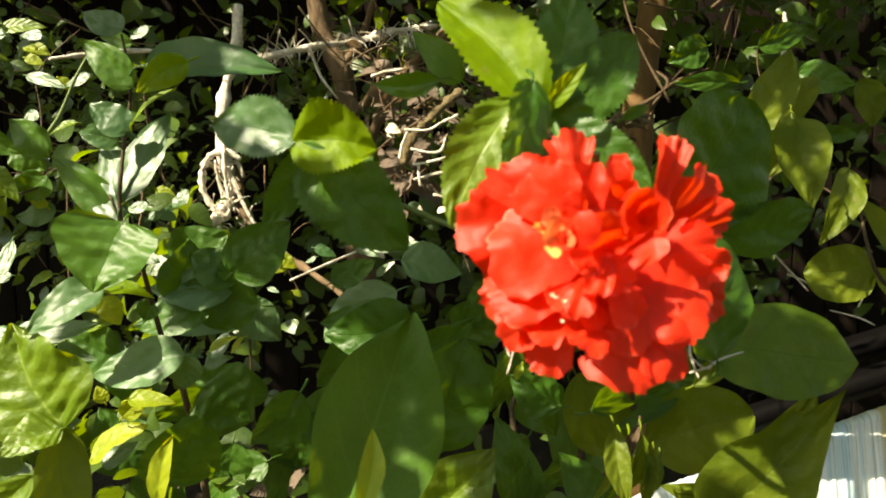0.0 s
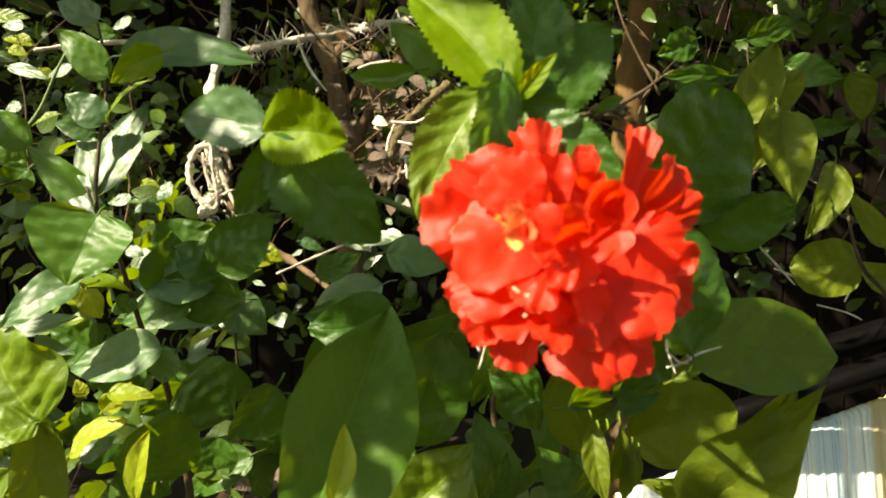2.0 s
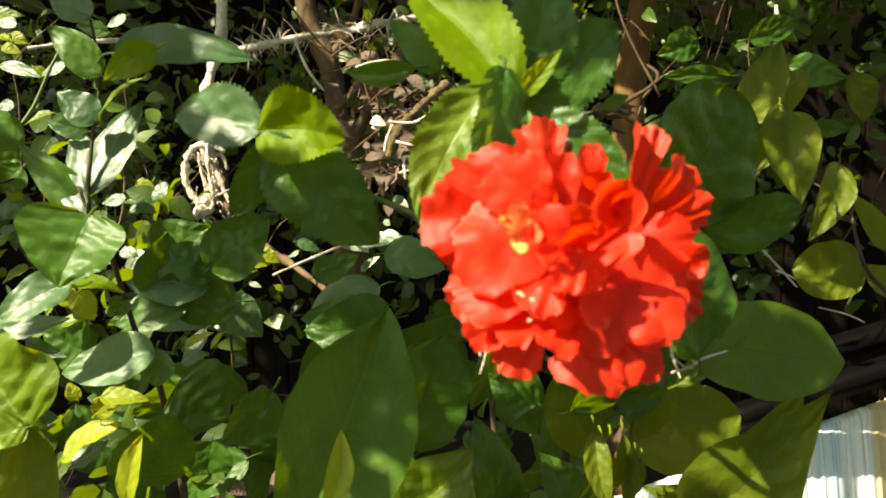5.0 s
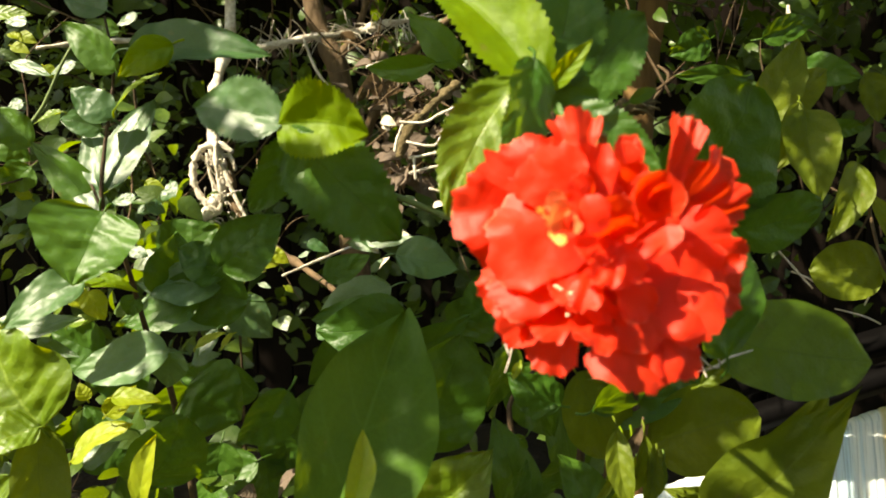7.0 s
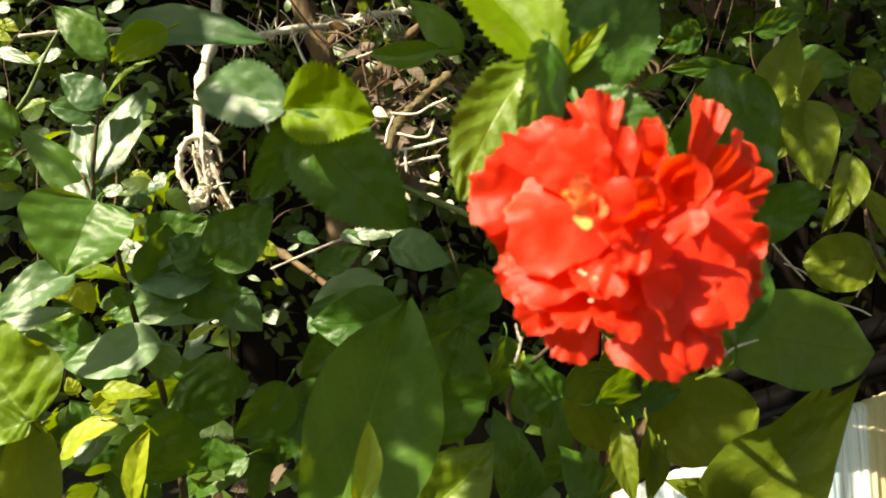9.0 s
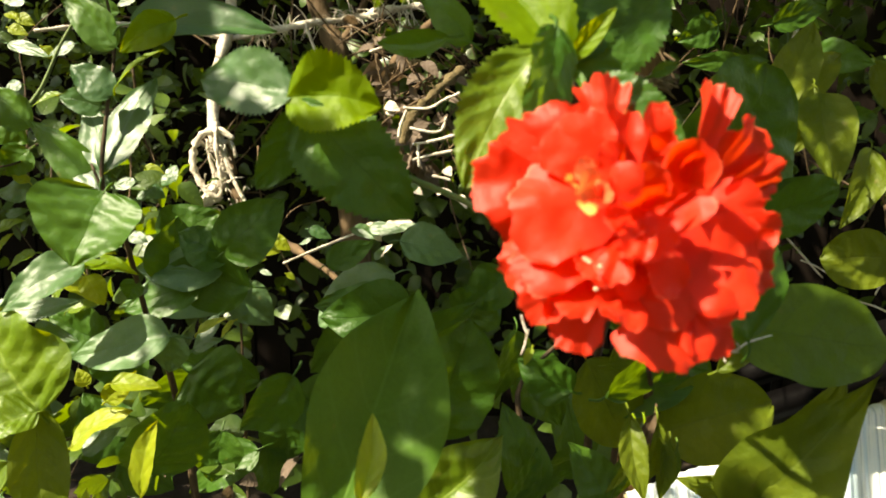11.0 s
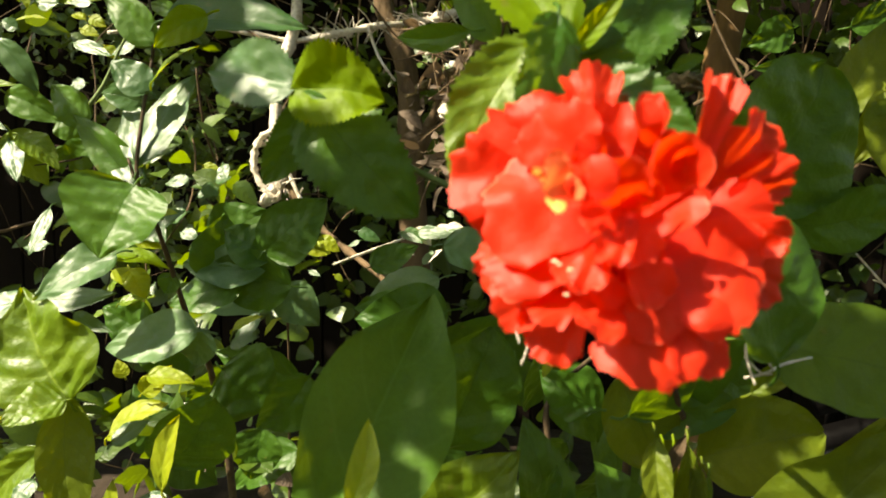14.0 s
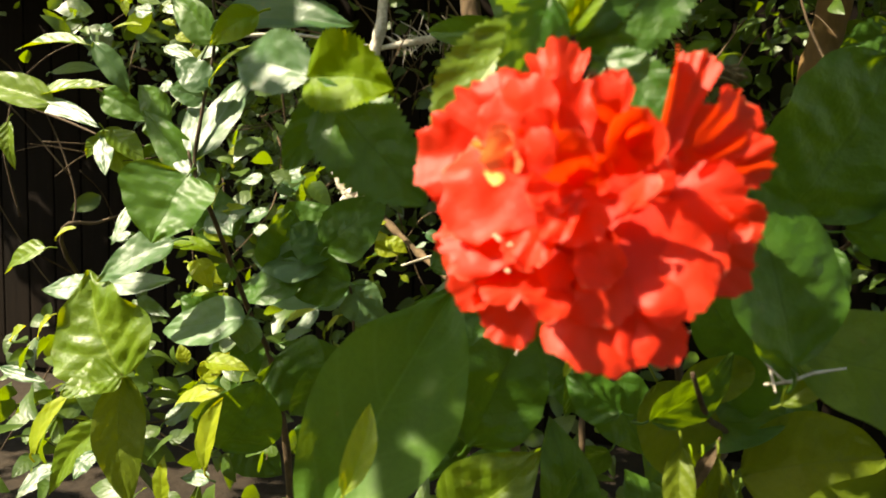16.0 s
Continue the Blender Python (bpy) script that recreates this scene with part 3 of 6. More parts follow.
def draped_cloth():
    """A pleated cloth hung over the rail, longer in front than behind."""
    bm = bmesh.new()
    uv = bm.loops.layers.uv.new("UVMap")
    along = (B - A).normalized()
    front = Vector((along.y, -along.x, 0))
    n, grid = 420, []
    for i in range(n + 1):
        s = i / n
        p = A.lerp(B, s)
        fold = 0.0022 * math.sin(i * 0.52 + 2.0 * noise.noise(Vector((s * 30, 0, 0)))) + 0.004 * noise.noise(Vector((s * 22, 4, 0)))
        row = []
        for j in range(23):
            if j < 8:
                q, r, h = 8 - j, 0.016, -0.045 * (8 - j)
                off = front * (0.016 + 0.010 * q + fold * (0.4 + 0.12 * q) + 0.004 * q * noise.noise(Vector((s * 12, 9, 0)))) + Vector((0, 0, h))
            elif j < 15:
                a = math.pi * (j - 8) / 6
                r = 0.016 + fold * 0.4
                off = front * (r * math.cos(a)) + Vector((0, 0, r * math.sin(a)))
            else:
                off = front * -(0.016 + fold * (0.4 + 0.1 * (j - 14))) + Vector((0, 0, -0.03 * (j - 14)))
            row.append((bm.verts.new(p + off), (s, j / 22)))
        grid.append(row)
    for lo, hi in zip(grid, grid[1:]):
        for j in range(22):
            quad = (lo[j], hi[j], hi[j + 1], lo[j + 1])
            face = bm.faces.new([q[0] for q in quad])
            for loop, q in zip(face.loops, quad):
                loop[uv].uv = q[1]
    return bm


tagged(mesh_object("cloth", draped_cloth(), cloth_material()), "white pleated cloth with blue and golden stripes hung over a rail", "cloth")

crate = thing("black_rail", (0.75, 1.50, 0.0), "shiny black plastic rails behind the leaves", "rail")
for ends in (((0.597, 1.500, 0.664), (1.047, 1.500, 0.806)), ((0.590, 1.470, 0.593), (1.034, 1.470, 0.745))):
    low, high = Vector(ends[0]), Vector(ends[1])
    stem("rail", crate, BLACK, [low, low.lerp(high, 0.5), high], [0.028, 0.028, 0.028], 4, 0.0)
for f in (0.12, 0.93):
    p = Vector((0.605, 1.520, 0.658)).lerp(Vector((1.061, 1.520, 0.801)), f)
    stem("post", crate, BLACK, [(p.x, p.y + 0.03, -0.03), (p.x, p.y + 0.03, 0.4), (p.x, p.y + 0.03, p.z + 0.02)], [0.02, 0.02, 0.02], 6, 0.0)

# ---- plants ----
hibiscus = thing("hibiscus_shrub", (0.08, 0.50, 0.0), "hibiscus shrub with toothed green leaves and one red double flower", "shrub")
broadleaf = thing("broadleaf_shrub", (0.12, 0.62, 0.0), "shrub with large smooth olive-green leaves in the shade", "shrub")
climber = thing("climbing_plant", (-0.25, 0.80, 0.0), "upright plant with glossy blue-green pointed leaves", "plant")
quilted = thing("garden_plant", (-0.36, 0.76, 0.0), "leafy plant with large puckered yellow-green leaves in the sun", "plant")
vine = thing("creeper", (-0.70, 1.15, 0.0), "creeper with sunlit leaves along the fence", "creeper")

leaf(hibiscus, (0.0549, 0.4350, 1.1677), (-0.0036, 0.4800, 1.2377), 0.0440, 0, "toothed", SUNLIT_TINT, 0.45, 0.08, face=(-0.05, -0.90, 0.40))
# BROAD on this shrub is a darker green that stands for shade on the leaf
leaf(hibiscus, (0.0606, 0.4552, 1.1679), (0.0761, 0.4720, 1.2423), 0.0418, -0, "toothed", BROAD, 0.1, 0.05)
leaf(hibiscus, (0.0627, 0.4594, 1.1624), (0.1164, 0.4674, 1.2132), 0.0446, -0, "toothed", BROAD, 0.1, 0.1)
leaf(hibiscus, (0.0571, 0.4347, 1.1662), (0.0769, 0.4235, 1.1916), 0.0108, -0, "lance", SUNLIT_TINT, 0.5, 0.1)
leaf(hibiscus, (0.0424, 0.4308, 1.1733), (0.0053, 0.4050, 1.1057), 0.0390, 0, "toothed", QUILT, 0.15, 0.1)
leaf(hibiscus, (0.0485, 0.4272, 1.1825), (0.0365, 0.3991, 1.1328), 0.0325, -35, "toothed", BROAD, 0.1, 0.1)
leaf(hibiscus, (0.0696, 0.4488, 1.1590), (0.1150, 0.4229, 1.1238), 0.0309, -0, "toothed", BROAD, 0.1, 0.1)
leaf(hibiscus, (0.0536, 0.4292, 1.1633), (0.0347, 0.4232, 1.1571), 0.0066, 20, "lance", HIBISCUS, 0.3, 0.1)
leaf(hibiscus, (0.0596, 0.4289, 1.1615), (0.0625, 0.4171, 1.1508), 0.0048, -0, "lance", HIBISCUS, 0.3, 0.1)
leaf(hibiscus, (-0.0017, 0.5760, 1.1949), (-0.0530, 0.5855, 1.1909), 0.0188, -20, "lance", HIBISCUS, 0.25, 0.1)
leaf(hibiscus, (0.0151, 0.6270, 1.1977), (-0.0257, 0.6332, 1.2367), 0.0265, -20, "ovate", HIBISCUS, 0.2, 0.1)
leaf(hibiscus, (0.1104, 0.4798, 1.1632), (0.1273, 0.4811, 1.1717), 0.0081, -0, "lance", HIBISCUS, 0.3, 0.1)
leaf(hibiscus, (-0.0889, 0.4897, 1.1479), (-0.0730, 0.4822, 1.1453), 0.0062, -0, "lance", HIBISCUS, 0.3, 0.1)
leaf(climber, (-0.2884, 0.7150, 1.2504), (-0.3334, 0.7301, 1.2673), 0.0275, 0, "ovate", CLIMBER, 0.06, 0.03, face=(-0.143, -0.896, 0.421))
leaf(climber, (-0.2772, 0.7000, 1.1980), (-0.3237, 0.7000, 1.2395), 0.0317, 0, "ovate", HIBISCUS, 0.1, 0.12, face=(0.1, -1, 0.05))
leaf(climber, (-0.2611, 0.6900, 1.2157), (-0.1407, 0.6800, 1.2152), 0.0500, 0, "ovate", CLIMBER, 0.35, 0.06, face=(0.30, -0.72, 0.6))
leaf(climber, (-0.2156, 0.6650, 1.2167), (-0.2629, 0.6650, 1.1910), 0.0282, 0, "ovate", SUNLIT_TINT, 0.15, 0.1, face=(0.1, -1, 0.05))
leaf(climber, (-0.2785, 0.7000, 1.1670), (-0.2411, 0.7000, 1.2001), 0.0113, 0, "lance", SUNLIT_TINT, 0.3, 0.1, face=(-0.1, -0.5, 0.85))
leaf(climber, (-0.2863, 0.7100, 1.1586), (-0.3222, 0.7100, 1.1856), 0.0311, 0, "ovate", CLIMBER, 0.12, 0.1, face=(0.1, -0.9, 0.3))
leaf(climber, (-0.2937, 0.7000, 1.0928), (-0.2630, 0.7450, 1.1781), 0.0422, 0, "lance", CLIMBER, 0.06, 0.03, face=(-0.154, -0.850, 0.504))
leaf(climber, (-0.2932, 0.7050, 1.0934), (-0.3281, 0.7472, 1.1535), 0.0329, 0, "lance", CLIMBER, 0.06, 0.03, face=(-0.132, -0.845, 0.517))
leaf(climber, (-0.2974, 0.7050, 1.0758), (-0.3448, 0.7387, 1.1173), 0.0317, 0, "ovate", CLIMBER, 0.06, 0.03, face=(-0.122, -0.834, 0.538))
leaf(climber, (-0.3051, 0.7200, 1.0742), (-0.3677, 0.7200, 1.1378), 0.0347, 0, "ovate", HIBISCUS, 0.2, 0.1, face=(0.1, -1, 0.05))
leaf(climber, (-0.3047, 0.7300, 1.1494), (-0.3442, 0.7300, 1.1570), 0.0256, 0, "ovate", CLIMBER, 0.2, 0.1, face=(0.6, -0.75, -0.25))
leaf(climber, (-0.2739, 0.6550, 1.0812), (-0.2907, 0.6250, 1.0266), 0.0888, 0, "heart", HIBISCUS, 0.28, 0.05, face=(0.0, -0.98, 0.15))
leaf(climber, (-0.3108, 0.6900, 1.0187), (-0.3714, 0.6600, 0.9831), 0.0414, 0, "ovate", CLIMBER, 0.25, 0.08, face=(-0.1, -0.8, 0.55))
leaf(climber, (-0.3209, 0.7000, 1.0130), (-0.2691, 0.7000, 1.0116), 0.0205, 0, "ovate", SUNLIT_TINT, 0.25, 0.15, face=(-0.1, -0.5, 0.85))
leaf(climber, (-0.2622, 0.9500, 0.9686), (-0.3721, 0.9500, 0.9726), 0.0640, 0, "ovate", SKY_TEAL, 0.18, 0.1, face=(0.0, -0.74, 0.66))
leaf(climber, (-0.2908, 1.0900, 0.9117), (-0.4100, 1.0000, 0.9143), 0.0933, 0, "ovate", SKY_TEAL, 0.22, 0.1, face=(0.0, -0.74, 0.66))
leaf(climber, (-0.2430, 0.7000, 0.9504), (-0.3336, 0.7000, 0.9338), 0.0511, 0, "ovate", SKY_TEAL, 0.22, 0.1, face=(0.0, -0.74, 0.66))
leaf(climber, (-0.2454, 0.7100, 0.9514), (-0.2505, 0.7100, 0.9131), 0.0394, 0, "ovate", SKY_TEAL, 0.2, 0.1, face=(0.0, -0.74, 0.66))
leaf(climber, (-0.2607, 0.8000, 0.8852), (-0.2075, 0.8000, 0.8473), 0.0936, 0, "ovate", BROAD, 0.1, 0.1, face=(0.6, -0.75, -0.25))
leaf(climber, (-0.1195, 0.6200, 0.9419), (-0.1627, 0.6200, 0.8903), 0.0416, 0, "ovate", BROAD, 0.2, 0.15, face=(0.3, -0.95, -0.1))
leaf(climber, (-0.2908, 1.0900, 0.9117), (-0.2336, 1.0900, 0.8649), 0.0638, 0, "ovate", SKY_TEAL, 0.3, 0.15, face=(0.0, -0.74, 0.66))
leaf(climber, (-0.3019, 0.7800, 0.9854), (-0.3118, 0.7800, 0.9645), 0.0228, 0, "ovate", BROAD, 0.2, 0.1, face=(0.1, -1, 0.05))
leaf(climber, (-0.2796, 0.7200, 0.8137), (-0.2349, 0.7200, 0.8778), 0.0868, 0, "oval", BROAD, 0.12, 0.1, face=(0.6, -0.75, -0.25))
leaf(climber, (-0.3856, 0.8000, 0.8043), (-0.3253, 0.8000, 0.8482), 0.0374, 0, "ovate", FRESH_SUNLIT, 0.15, 0.1, face=(-0.1, -0.5, 0.85))
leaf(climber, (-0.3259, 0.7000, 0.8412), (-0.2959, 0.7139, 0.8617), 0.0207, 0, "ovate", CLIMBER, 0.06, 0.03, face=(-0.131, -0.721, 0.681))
leaf(climber, (-0.2568, 0.6550, 0.8228), (-0.2442, 0.6550, 0.8890), 0.0239, 0, "lance", FRESH_SUNLIT, 0.35, 0.08, face=(-0.2, -0.8, 0.5))
leaf(climber, (-0.3359, 0.7900, 0.8759), (-0.2867, 0.7900, 0.8760), 0.0254, 0, "ovate", FRESH_SUNLIT, 0.3, 0.1, face=(-0.1, -0.5, 0.85))
leaf(climber, (-0.3475, 0.8000, 0.8533), (-0.3153, 0.8000, 0.8851), 0.0234, 0, "ovate", FRESH_SUNLIT, 0.3, 0.1, face=(0.1, -1, 0.05))
leaf(climber, (-0.2563, 0.8200, 0.9221), (-0.2266, 0.8200, 0.9400), 0.0156, 0, "ovate", FRESH_SUNLIT, 0.2, 0.1, face=(-0.1, -0.5, 0.85))
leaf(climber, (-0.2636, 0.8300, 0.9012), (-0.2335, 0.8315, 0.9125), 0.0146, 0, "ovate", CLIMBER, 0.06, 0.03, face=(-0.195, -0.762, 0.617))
leaf(climber, (-0.2398, 1.0000, 0.9915), (-0.2063, 1.0000, 0.9991), 0.0249, 0, "ovate", FRESH_SUNLIT, 0.2, 0.1, face=(-0.1, -0.5, 0.85))
leaf(quilted, (-0.3385, 0.6550, 0.8970), (-0.3887, 0.6700, 0.9884), 0.1110, 0, "puckered", QUILT, 0.16, 0.06, face=(-0.15, -0.93, 0.33))
leaf(quilted, (-0.3365, 0.6500, 0.8986), (-0.3768, 0.6200, 0.8904), 0.0382, 0, "quilted", QUILT, 0.2, 0.12, face=(-0.15, -0.75, 0.6))
leaf(quilted, (-0.3421, 0.6600, 0.8983), (-0.3230, 0.6400, 0.7795), 0.0469, 0, "pointed", PALE, 0.25, 0.05, face=(0.4, -0.9, 0.0))
leaf(quilted, (-0.4970, 0.7200, 0.7798), (-0.4534, 0.7200, 0.8534), 0.0306, 0, "ovate", FRESH_SUNLIT, 0.2, 0.1, face=(-0.2, -0.7, 0.6))
leaf(quilted, (-0.3928, 0.7000, 0.8322), (-0.4701, 0.7000, 0.7431), 0.0343, 0, "ovate", QUILT, 0.3, 0.1, face=(-0.1, -0.9, 0.2))
leaf(quilted, (-0.3963, 0.6900, 0.8054), (-0.4049, 0.6687, 0.7843), 0.0215, 0, "ovate", CLIMBER, 0.06, 0.03, face=(-0.075, -0.686, 0.724))
leaf(quilted, (-0.4610, 0.7100, 0.7736), (-0.4863, 0.6881, 0.7520), 0.0185, 0, "ovate", CLIMBER, 0.06, 0.03, face=(-0.046, -0.674, 0.738))
leaf(quilted, (-0.3153, 0.6800, 0.7705), (-0.3170, 0.6800, 0.8159), 0.0197, 0, "ovate", FRESH_SUNLIT, 0.2, 0.1, face=(-0.1, -0.5, 0.85))
leaf(quilted, (-0.2553, 0.6600, 0.8103), (-0.2868, 0.6633, 0.8069), 0.0148, 0, "ovate", CLIMBER, 0.06, 0.03, face=(-0.149, -0.690, 0.708))
leaf(quilted, (-0.4002, 0.7000, 0.9711), (-0.4582, 0.6946, 0.9604), 0.0286, 0, "ovate", CLIMBER, 0.06, 0.03, face=(-0.046, -0.767, 0.640))
leaf(quilted, (-0.4106, 0.7200, 0.9682), (-0.3283, 0.7188, 0.9786), 0.0267, 0, "ovate", CLIMBER, 0.06, 0.03, face=(-0.090, -0.778, 0.622))
leaf(quilted, (-0.3752, 0.7300, 0.9542), (-0.3299, 0.7137, 0.9418), 0.0144, 0, "ovate", CLIMBER, 0.06, 0.03, face=(-0.102, -0.767, 0.633))
leaf(quilted, (-0.3654, 0.8000, 0.8705), (-0.3737, 0.8000, 0.8886), 0.0161, 0, "ovate", FRESH_SUNLIT, 0.2, 0.1, face=(-0.1, -0.5, 0.85))
leaf(vine, (-0.6810, 0.9800, 1.1496), (-0.8236, 0.9800, 1.1883), 0.0495, 0, "ovate", QUILT, 0.5, 0.08, face=(-0.145, -0.80, 0.58))
leaf(vine, (-0.7173, 0.9800, 1.1524), (-0.5928, 0.9573, 1.1215), 0.0264, 0, "ovate", CLIMBER, 0.06, 0.03, face=(-0.019, -0.840, 0.542))
leaf(vine, (-0.7208, 1.0000, 1.1615), (-0.6114, 1.0000, 1.1872), 0.0410, 0, "ovate", QUILT, 0.35, 0.1, face=(-0.1, -0.5, 0.85))
leaf(vine, (-0.6621, 1.0200, 1.2360), (-0.7838, 1.0200, 1.2369), 0.0307, 0, "ovate", QUILT, 0.4, 0.1, face=(-0.1, -0.5, 0.85))
leaf(vine, (-0.6251, 0.9900, 1.2344), (-0.5736, 0.9900, 1.1684), 0.0338, 0, "lance", CLIMBER, 0.2, 0.1, face=(0.1, -1, 0.05))
leaf(vine, (-0.7270, 1.0300, 1.1971), (-0.6486, 1.0326, 1.2052), 0.0198, 0, "lance", CLIMBER, 0.06, 0.03, face=(-0.025, -0.859, 0.512))
leaf(vine, (-0.6002, 0.9700, 1.1067), (-0.5696, 0.9369, 1.0601), 0.0286, 0, "ovate", CLIMBER, 0.06, 0.03, face=(-0.045, -0.828, 0.559))
leaf(vine, (-0.5854, 0.9700, 1.1148), (-0.5345, 0.9700, 1.0776), 0.0384, 0, "ovate", QUILT, 0.3, 0.1, face=(-0.1, -0.5, 0.85))
leaf(vine, (-0.6079, 0.9800, 1.1067), (-0.6331, 0.9800, 1.0790), 0.0201, 0, "ovate", QUILT, 0.2, 0.1, face=(0.1, -1, 0.05))
leaf(vine, (-0.6638, 0.9600, 0.9702), (-0.6348, 0.9600, 0.9877), 0.0170, 0, "ovate", FRESH_SUNLIT, 0.3, 0.1, face=(-0.1, -0.5, 0.85))
leaf(vine, (-0.6997, 0.9800, 0.9497), (-0.7767, 0.9800, 0.9113), 0.0374, 0, "ovate", QUILT, 0.35, 0.1, face=(-0.145, -0.75, 0.6))
leaf(vine, (-0.7737, 1.0000, 1.1244), (-0.7712, 1.0000, 1.0565), 0.0314, 0, "ovate", QUILT, 0.3, 0.1, face=(-0.1, -0.5, 0.85))
leaf(vine, (-0.6018, 1.0000, 1.2473), (-0.6236, 1.0000, 1.2583), 0.0178, 0, "ovate", CLIMBER, 0.2, 0.1, face=(0.1, -1, 0.05))
leaf(vine, (-0.6092, 1.1000, 1.2948), (-0.6463, 1.1057, 1.2998), 0.0258, 0, "ovate", CLIMBER, 0.06, 0.03, face=(-0.074, -0.887, 0.456))
leaf(vine, (-0.6564, 1.1000, 1.3109), (-0.6547, 1.1000, 1.2881), 0.0167, 0, "ovate", FRESH_SUNLIT, 0.2, 0.1, face=(-0.1, -0.5, 0.85))
leaf(vine, (-0.6713, 1.1000, 1.2717), (-0.6281, 1.1000, 1.2785), 0.0136, 0, "ovate", FRESH_SUNLIT, 0.2, 0.1, face=(-0.1, -0.5, 0.85))
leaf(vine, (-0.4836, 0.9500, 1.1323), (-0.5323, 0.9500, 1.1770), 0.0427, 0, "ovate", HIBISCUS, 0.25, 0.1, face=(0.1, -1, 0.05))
leaf(vine, (-0.3830, 0.9000, 1.0570), (-0.3977, 0.9000, 1.0257), 0.0244, 0, "ovate", FRESH_SUNLIT, 0.25, 0.1, face=(-0.1, -0.5, 0.85))
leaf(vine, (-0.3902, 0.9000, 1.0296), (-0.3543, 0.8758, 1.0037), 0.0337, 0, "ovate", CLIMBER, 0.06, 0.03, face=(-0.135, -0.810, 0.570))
leaf(vine, (-0.3790, 0.9000, 1.0289), (-0.3517, 0.9000, 1.0353), 0.0183, 0, "ovate", FRESH_SUNLIT, 0.25, 0.1, face=(-0.1, -0.5, 0.85))
leaf(vine, (-0.3824, 0.8500, 0.9750), (-0.3643, 0.8500, 0.9438), 0.0287, 0, "ovate", FRESH_SUNLIT, 0.25, 0.1, face=(-0.1, -0.5, 0.85))
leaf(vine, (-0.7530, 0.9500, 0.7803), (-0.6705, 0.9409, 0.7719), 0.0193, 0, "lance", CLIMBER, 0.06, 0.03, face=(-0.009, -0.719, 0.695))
leaf(vine, (-0.7513, 0.9700, 0.8166), (-0.7296, 0.9700, 0.8394), 0.0265, 0, "ovate", FRESH_SUNLIT, 0.25, 0.1, face=(-0.1, -0.5, 0.85))
leaf(vine, (-0.6928, 0.9800, 0.8532), (-0.7221, 0.9800, 0.8173), 0.0241, 0, "ovate", FRESH_SUNLIT, 0.25, 0.1, face=(-0.1, -0.5, 0.85))
leaf(vine, (-0.5569, 1.0500, 1.2367), (-0.4978, 1.0339, 1.2197), 0.0183, 0, "ovate", CLIMBER, 0.06, 0.03, face=(-0.101, -0.874, 0.475))
leaf(vine, (-0.5138, 1.0500, 1.2332), (-0.4999, 1.0500, 1.2179), 0.0200, 0, "ovate", FRESH_SUNLIT, 0.2, 0.1, face=(-0.1, -0.5, 0.85))
leaf(vine, (-0.4955, 1.0500, 1.1742), (-0.5342, 1.0500, 1.1613), 0.0215, 0, "ovate", QUILT, 0.2, 0.1, face=(-0.1, -0.5, 0.85))
leaf(vine, (-0.4724, 1.0500, 1.2371), (-0.5054, 1.0465, 1.2220), 0.0184, 0, "ovate", CLIMBER, 0.06, 0.03, face=(-0.121, -0.875, 0.468))
leaf(vine, (-0.5307, 1.0500, 1.0550), (-0.5876, 1.0503, 1.0470), 0.0384, 0, "ovate", CLIMBER, 0.06, 0.03, face=(-0.083, -0.825, 0.559))
leaf(vine, (-0.5418, 1.0500, 1.0603), (-0.5639, 1.0500, 1.0718), 0.0184, 0, "ovate", FRESH_SUNLIT, 0.2, 0.1, face=(-0.1, -0.5, 0.85))
leaf(vine, (-0.5759, 1.0500, 1.0176), (-0.5456, 1.0523, 1.0252), 0.0154, 0, "ovate", CLIMBER, 0.06, 0.03, face=(-0.083, -0.816, 0.572))
leaf(vine, (-0.5932, 1.0500, 0.9941), (-0.5530, 1.0500, 1.0138), 0.0307, 0, "ovate", QUILT, 0.2, 0.1, face=(-0.1, -0.5, 0.85))
leaf(vine, (-0.3903, 1.0500, 1.2991), (-0.4163, 1.0479, 1.2843), 0.0169, 0, "ovate", CLIMBER, 0.06, 0.03, face=(-0.169, -0.889, 0.425))
leaf(vine, (-0.5321, 1.0500, 1.2877), (-0.5642, 1.0545, 1.2896), 0.0169, 0, "ovate", CLIMBER, 0.06, 0.03, face=(-0.097, -0.888, 0.449))
leaf(vine, (-0.4138, 1.0500, 1.2773), (-0.4578, 1.0500, 1.2880), 0.0215, 0, "ovate", HIBISCUS, 0.2, 0.1, face=(0.1, -1, 0.05))
leaf(vine, (-0.5437, 1.0500, 1.1852), (-0.5657, 1.0478, 1.1776), 0.0200, 0, "ovate", CLIMBER, 0.06, 0.03, face=(-0.087, -0.861, 0.500))
leaf(vine, (-0.5813, 1.0500, 1.1402), (-0.5418, 1.0500, 1.1101), 0.0461, 0, "ovate", HIBISCUS, 0.2, 0.1, face=(0.1, -1, 0.05))
leaf(vine, (-0.5386, 1.0500, 1.1025), (-0.5719, 1.0500, 1.0679), 0.0461, 0, "ovate", HIBISCUS, 0.2, 0.1, face=(0.1, -1, 0.05))
leaf(vine, (-0.3563, 1.0500, 1.0840), (-0.3462, 1.0356, 1.0645), 0.0183, 0, "ovate", CLIMBER, 0.06, 0.03, face=(-0.181, -0.833, 0.523))
leaf(vine, (-0.4034, 1.0500, 1.0631), (-0.4381, 1.0510, 1.0552), 0.0185, 0, "ovate", CLIMBER, 0.06, 0.03, face=(-0.147, -0.830, 0.538))
